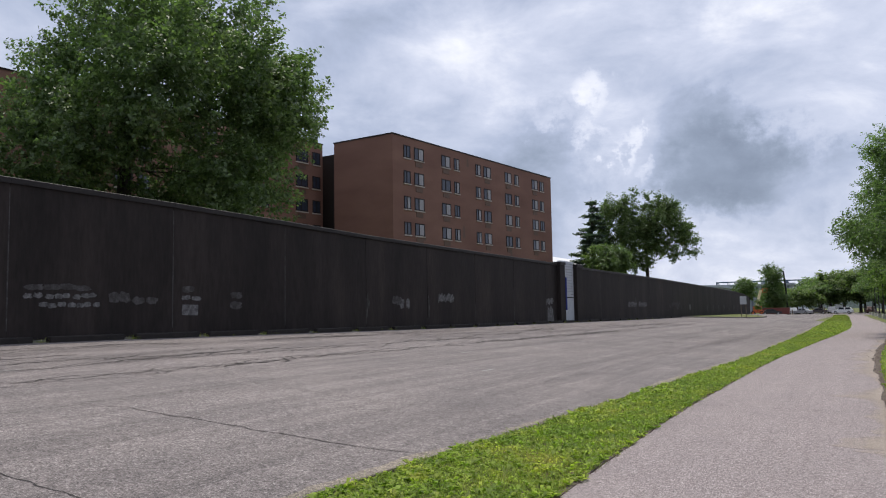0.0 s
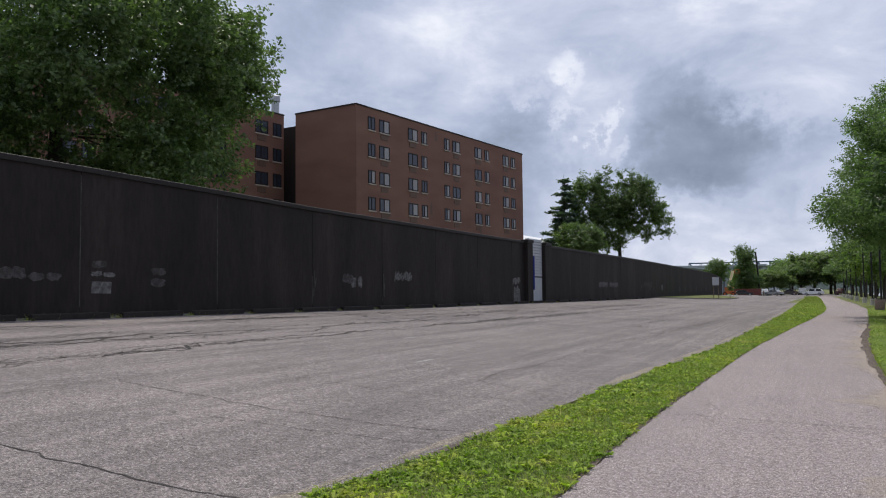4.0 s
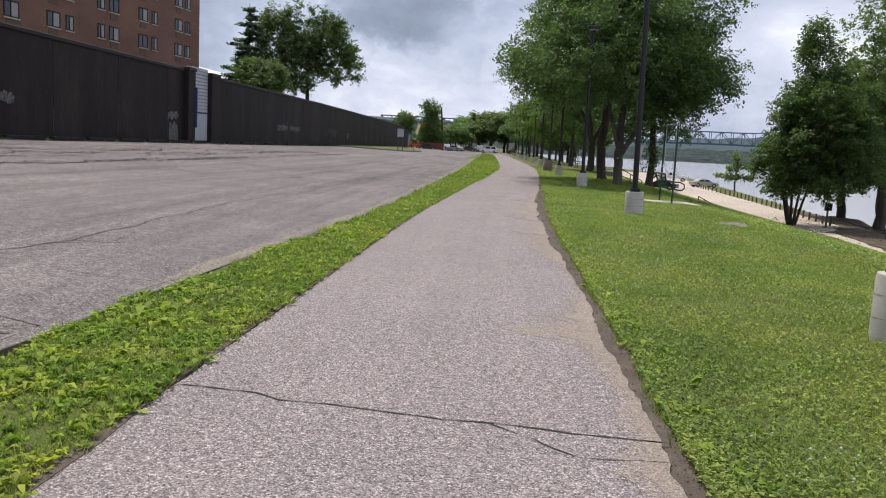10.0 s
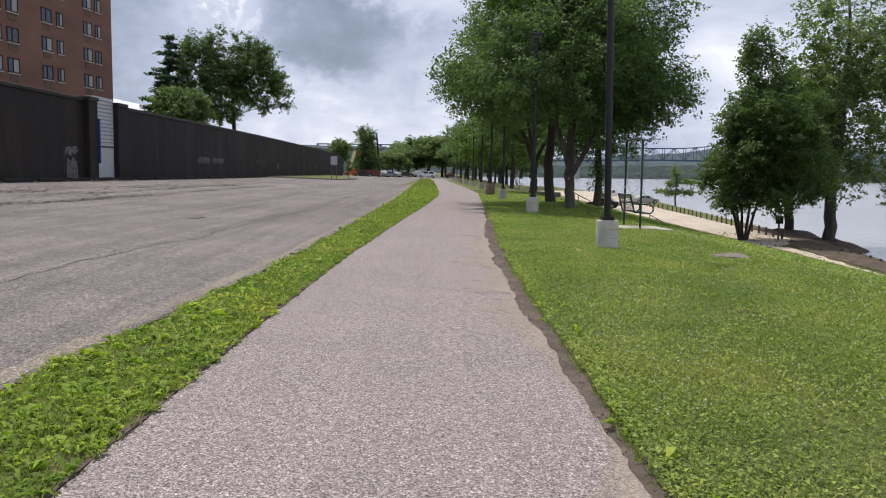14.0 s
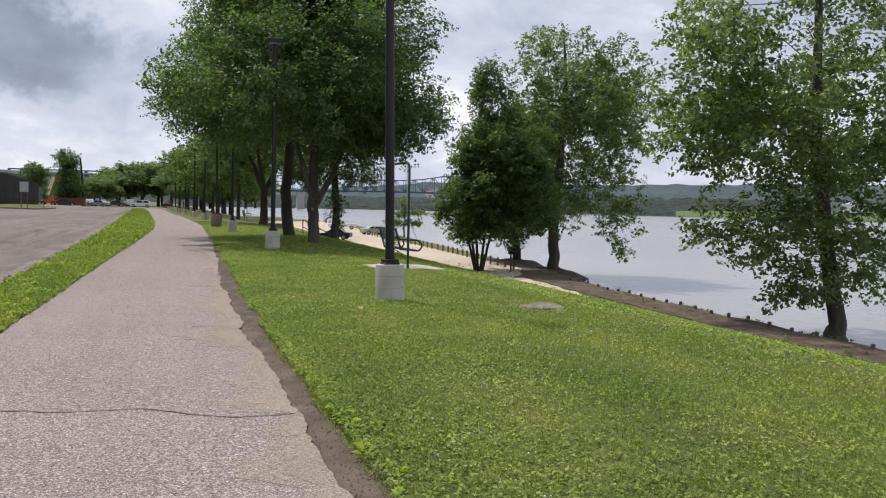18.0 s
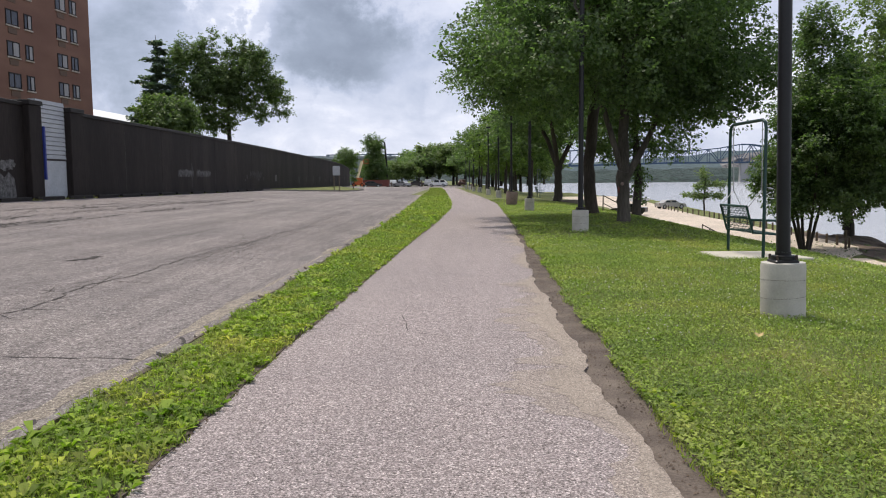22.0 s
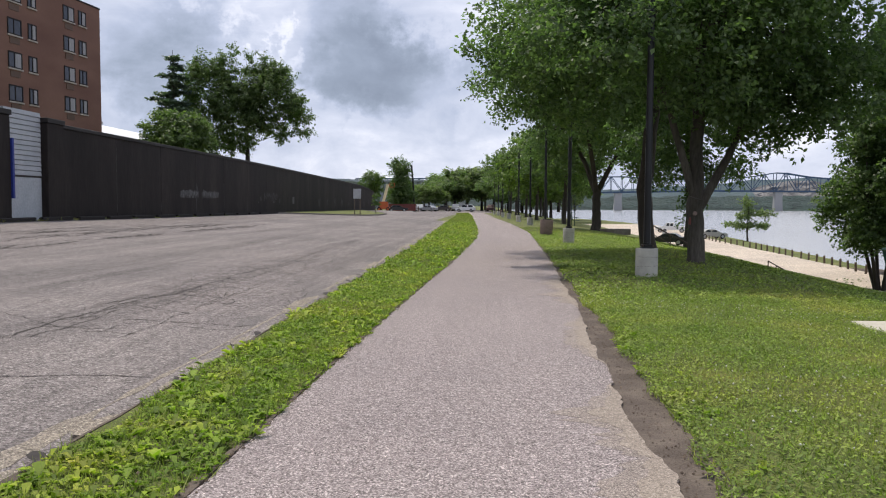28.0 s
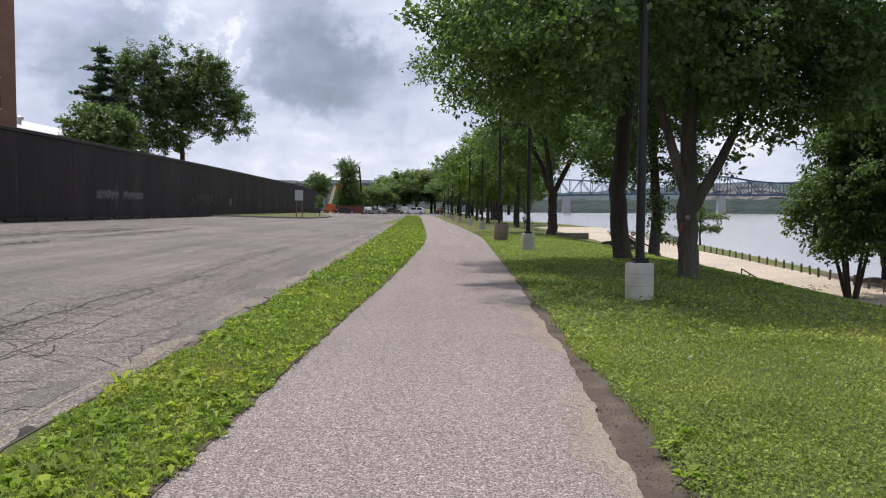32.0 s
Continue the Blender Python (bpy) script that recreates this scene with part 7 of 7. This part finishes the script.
def in_strip(x, y, rng):
    return (x > vec1(kerb_x, y) + 0.10 + 0.05 * np.sin(y * 5.1) + 0.05 * np.sin(y * 1.7 + 1.0)) & (x < vec1(path_left, y) + 0.03 * np.sin(y * 9) + 0.02 * np.sin(y * 23) - 0.01) & (rng.random(len(x)) < 0.85 + 0.35 * patchy(x, y, 1.0, 0.4))


def in_lawn(x, y, rng):
    e = vec1(path_right, y) - 0.06 + 0.05 * np.sin(y * 2.3) * np.sin(y * 0.9) + 0.02 * np.sin(y * 7.7 + 1.0) + 0.05 * (rng.random(len(x)) - 0.5)
    return (x > e) & (rng.random(len(x)) < 0.75 + 0.3 * patchy(x, y, 0.7, 1.9)) & (np.hypot(x - 3.86, y - 10.05) > 0.22) & (np.hypot(x - 3.67, y - 24.02) > 0.22) & (np.hypot(x - 3.62, y - 38.15) > 0.22) & ~((np.abs(x - 6.05) < 0.93) & (np.abs(y - 31.40 - 0.15 * (x - 6.05)) < 0.78)) & (np.hypot(x - 6.02, (y - 23.15) * 1.3) > 0.40)


strip_z = lambda x, y: 0.0
blades("strip_grass", 190000, (-3.3, -0.7), (-2, 36), in_strip, strip_z, 0.04, 0.11, 0.0042, M["blade"], 1, "uneven bright grass in the strip beside the path")
blades("strip_grass_far", 50000, (-4.2, 0.0), (36, 90), in_strip, strip_z, 0.06, 0.13, 0.012, M["blade"], 2, "bright grass in the strip beside the path")
blades("strip_grass_end", 26000, (-6.0, 0.0), (90, 172), in_strip, strip_z, 0.07, 0.13, 0.028, M["blade"], 21, "grass of the strip towards the road end")
blades("lawn_grass", 330000, (1.3, 7.0), (-0.5, 36), in_lawn, lawn_z, 0.035, 0.075, 0.0045, M["blade"], 3, "short mown lawn grass")
blades("lawn_grass_far", 130000, (1.3, 16.0), (10, 75), lambda x, y, r: in_lawn(x, y, r) & ((x > 6.9) | (y > 35.8)), lawn_z, 0.035, 0.075, 0.011, M["blade"], 4, "mown lawn grass on the slope")


def weeds(name, n, xr, yr, keep, zf, size, mat, seed, label):
    """Rosettes of broad leaves."""
    rng = np.random.default_rng(seed)
    x, y = rng.uniform(*xr, n), rng.uniform(*yr, n)
    ok = keep(x, y, rng)
    x, y = x[ok], y[ok]
    z = np.array([zf(a, b) for a, b in zip(x, y)])
    k = rng.integers(4, 8, len(x))
    who = np.repeat(np.arange(len(x)), k)
    n = len(who)
    a = rng.uniform(0, 6.283, n)
    big = 0.6 + 0.8 * rng.random(len(x)) ** 2
    L = size * rng.uniform(0.5, 1.5, n) * big[who]
    w = L * rng.uniform(0.18, 0.32, n)
    up = rng.uniform(0.1, 0.9, n) * L
    c, s = np.cos(a), np.sin(a)
    b = np.stack([x, y, z + 0.012], 1)[who]
    V = np.stack([b, b + np.stack([c * L * 0.5 - s * w, s * L * 0.5 + c * w, up * 0.8], 1), b + np.stack([c * L, s * L, up * 0.7], 1),
                  b + np.stack([c * L * 0.5 + s * w, s * L * 0.5 - c * w, up * 0.8], 1)], 1).reshape(-1, 3)
    me = fast_mesh(name, V, np.arange(len(V)).reshape(-1, 4), mat)
    return tagged(new(name, me), label, "weeds", kind="stuff")


weeds("strip_weeds", 46000, (-3.3, -0.7), (-2, 40), in_strip, strip_z, 0.048, M["weed"], 5, "broad-leaved dandelion and plantain weeds in the strip")
weeds("strip_dandelions", 5200, (-3.3, -0.9), (-2, 40), lambda x, y, r: in_strip(x, y, r) & (x < vec1(kerb_x, y) + 0.75) & (patchy(x, y, 0.8, 2.2) > -0.3), strip_z, 0.075, M["weed"], 15, "larger dandelion leaves near the kerb")


def at_stops(x, y, rng):
    ph = np.mod(y - 8.46 + 0.25, 3.155)
    return (ph < 0.5) | (rng.random(len(x)) < 0.10)


blades("wall_foot_grass", 14000, (-20.1, -19.75), (-20, 84), at_stops, lambda x, y: lot_z(x, y), 0.05, 0.16, 0.008, M["blade"], 12, "tufts of grass between the wheel stops")
weeds("strip_weeds_far", 10000, (-4.2, 0.0), (40, 90), in_strip, strip_z, 0.09, M["weed"], 6, "broad-leaved weeds in the strip")
weeds("bank_weeds", 1500, (22.8, 30.5), (18, 76), lambda x, y, r: (r.random(len(x)) < 0.5 + 0.5 * patchy(x, y, 0.5, 1.0)) & (x < 28.0 + 0.05 * (y - 40)), lambda x, y: lawn_z(x, y) + 0.04, 0.11, M["deep"], 27, "scattered low weeds on the eroded bank")
weeds("edge_weeds", 1500, (1.3, 2.6), (1, 38), lambda x, y, r: in_lawn(x, y, r) & (x < vec1(path_right, y) + 0.3), lawn_z, 0.058, M["weed"], 7, "broad-leaved weeds along the lawn edge")
def leaflets(name, n, xr, yr, bias, keep, zf, size, hmax, mat, seed, label):
    """Single small leaves lying at all heights of a low sward, most of them nearly flat."""
    rng = np.random.default_rng(seed)
    x, y = xr[0] + (xr[1] - xr[0]) * rng.random(n) ** bias, rng.uniform(*yr, n)
    ok = keep(x, y, rng)
    x, y = x[ok], y[ok]
    n = len(x)
    z = np.array([zf(a, b) for a, b in zip(x, y)]) + hmax * rng.random(n) ** 0.8
    L = size * rng.uniform(0.55, 1.45, n)
    a = rng.uniform(0, 6.283, n)
    tip = rng.normal(0.15, 0.35, n) * L
    c, s = np.cos(a), np.sin(a)
    w = L * rng.uniform(0.28, 0.5, n)
    p = np.stack([x, y, z], 1)
    roll = rng.normal(0, 0.3, n) * w
    V = np.stack([p + np.stack([-s * w, c * w, roll], 1), p + np.stack([s * w, -c * w, -roll], 1), p + np.stack([c * L, s * L, tip], 1)], 1).reshape(-1, 3)
    return tagged(new(name, fast_mesh(name, V, np.arange(3 * n).reshape(n, 3), mat)), label, "clover", kind="stuff")


leaflets("lawn_clover", 400000, (1.35, 7.0), (-0.5, 34.5), 1.4, in_lawn, lawn_z, 0.0235, 0.05, M["cloverleaf"], 8, "dense low clover leaves in the lawn")

leaflets("lawn_clover_far", 250000, (1.35, 14.0), (8, 66), 1.2, lambda x, y, r: in_lawn(x, y, r) & ((x > 6.8) | (y > 34.0)), lawn_z, 0.046, 0.06, M["cloverleaf"], 18, "low clover leaves on the slope")


def dots(name, n, xr, yr, keep, zf, h, r0, mat, seed, label):
    rng = np.random.default_rng(seed)
    x, y = rng.uniform(*xr, n), rng.uniform(*yr, n)
    ok = keep(x, y, rng) & (patchy(x, y, 0.35, 3.0) > -0.1)
    x, y = x[ok], y[ok]
    V, Q = [], []
    for i in range(len(x)):
        z = zf(x[i], y[i]) + h * rng.uniform(0.6, 1.2)
        r = r0 * rng.uniform(0.7, 1.3)
        k = len(V)
        V += [(x[i] - r, y[i], z), (x[i], y[i] - r, z), (x[i] + r, y[i], z), (x[i], y[i] + r, z), (x[i], y[i], z + r), (x[i], y[i], z - r)]
        Q += [(k, k + 1, k + 4), (k + 1, k + 2, k + 4), (k + 2, k + 3, k + 4), (k + 3, k, k + 4), (k + 1, k, k + 5), (k + 2, k + 1, k + 5), (k + 3, k + 2, k + 5), (k, k + 3, k + 5)]
    return tagged(new(name, fast_mesh(name, np.array(V), np.array(Q), mat)), label, "flowers", kind="stuff")


dots("clover_flowers", 5200, (1.6, 7.5), (0, 36), in_lawn, lawn_z, 0.062, 0.009, M["clover"], 9, "scattered white clover heads in the lawn")


def crumbs(name, n, lo, hi, yr, z, size, mat, seed, label):
    """Loose grit: small four-sided lumps."""
    rng = np.random.default_rng(seed)
    y = rng.uniform(*yr, n)
    a, b = vec1(lo, y), vec1(hi, y)
    x = a + (b - a) * rng.random(n)
    r = size * rng.uniform(0.4, 1.5, n) * (0.5 + rng.random(n))
    p = np.stack([x, y, np.full(n, z)], 1)
    th = rng.uniform(0, 6.28, n)
    ring = [p + np.stack([np.cos(th + k) * r, np.sin(th + k) * r * 0.8, 0 * r - 0.003], 1) for k in (0, 2.1, 4.2)]
    top = p + np.stack([0.2 * r, 0.1 * r, 0.7 * r], 1)
    V = np.stack(ring + [top], 1).reshape(-1, 3)
    k = np.arange(n)[:, None] * 4
    Q = np.concatenate([k + np.array([[0, 1, 3]]), k + np.array([[1, 2, 3]]), k + np.array([[2, 0, 3]])], 0)
    return tagged(new(name, fast_mesh(name, V, Q, mat)), label, "gravel", kind="stuff")


crumbs("soil_crumbs", 5200, lambda y: path_right(y) - 0.25, lambda y: path_right(y) + 0.06, (-1, 42), -0.017, 0.006, M["dirt"], 31, "loose crumbs of soil and stone along the path edge")
crumbs("edge_litter", 2600, lambda y: path_left(y) - 0.10, lambda y: path_left(y) + 0.03, (-1, 42), 0.006, 0.010, M["bank"], 32, "dry brown litter along the path edge")
crumbs("kerb_grit", 2600, lambda y: kerb_x(y) - 0.25, lambda y: kerb_x(y) + 0.10, (-1, 50), -0.085, 0.014, M["kerb"], 33, "broken grit along the kerb")
crumbs("soil_grit", 5200, lambda y: path_right(y) - 0.30, lambda y: path_right(y) + 0.02, (-1, 45), -0.012, 0.007, M["bank"], 35, "brown crumbs and grit on the bare soil")
crumbs("dry_litter", 2200, lambda y: kerb_x(y) + 0.1, lambda y: path_left(y), (-1, 40), 0.025, 0.012, M["bank"], 34, "dry brown bits among the weeds")
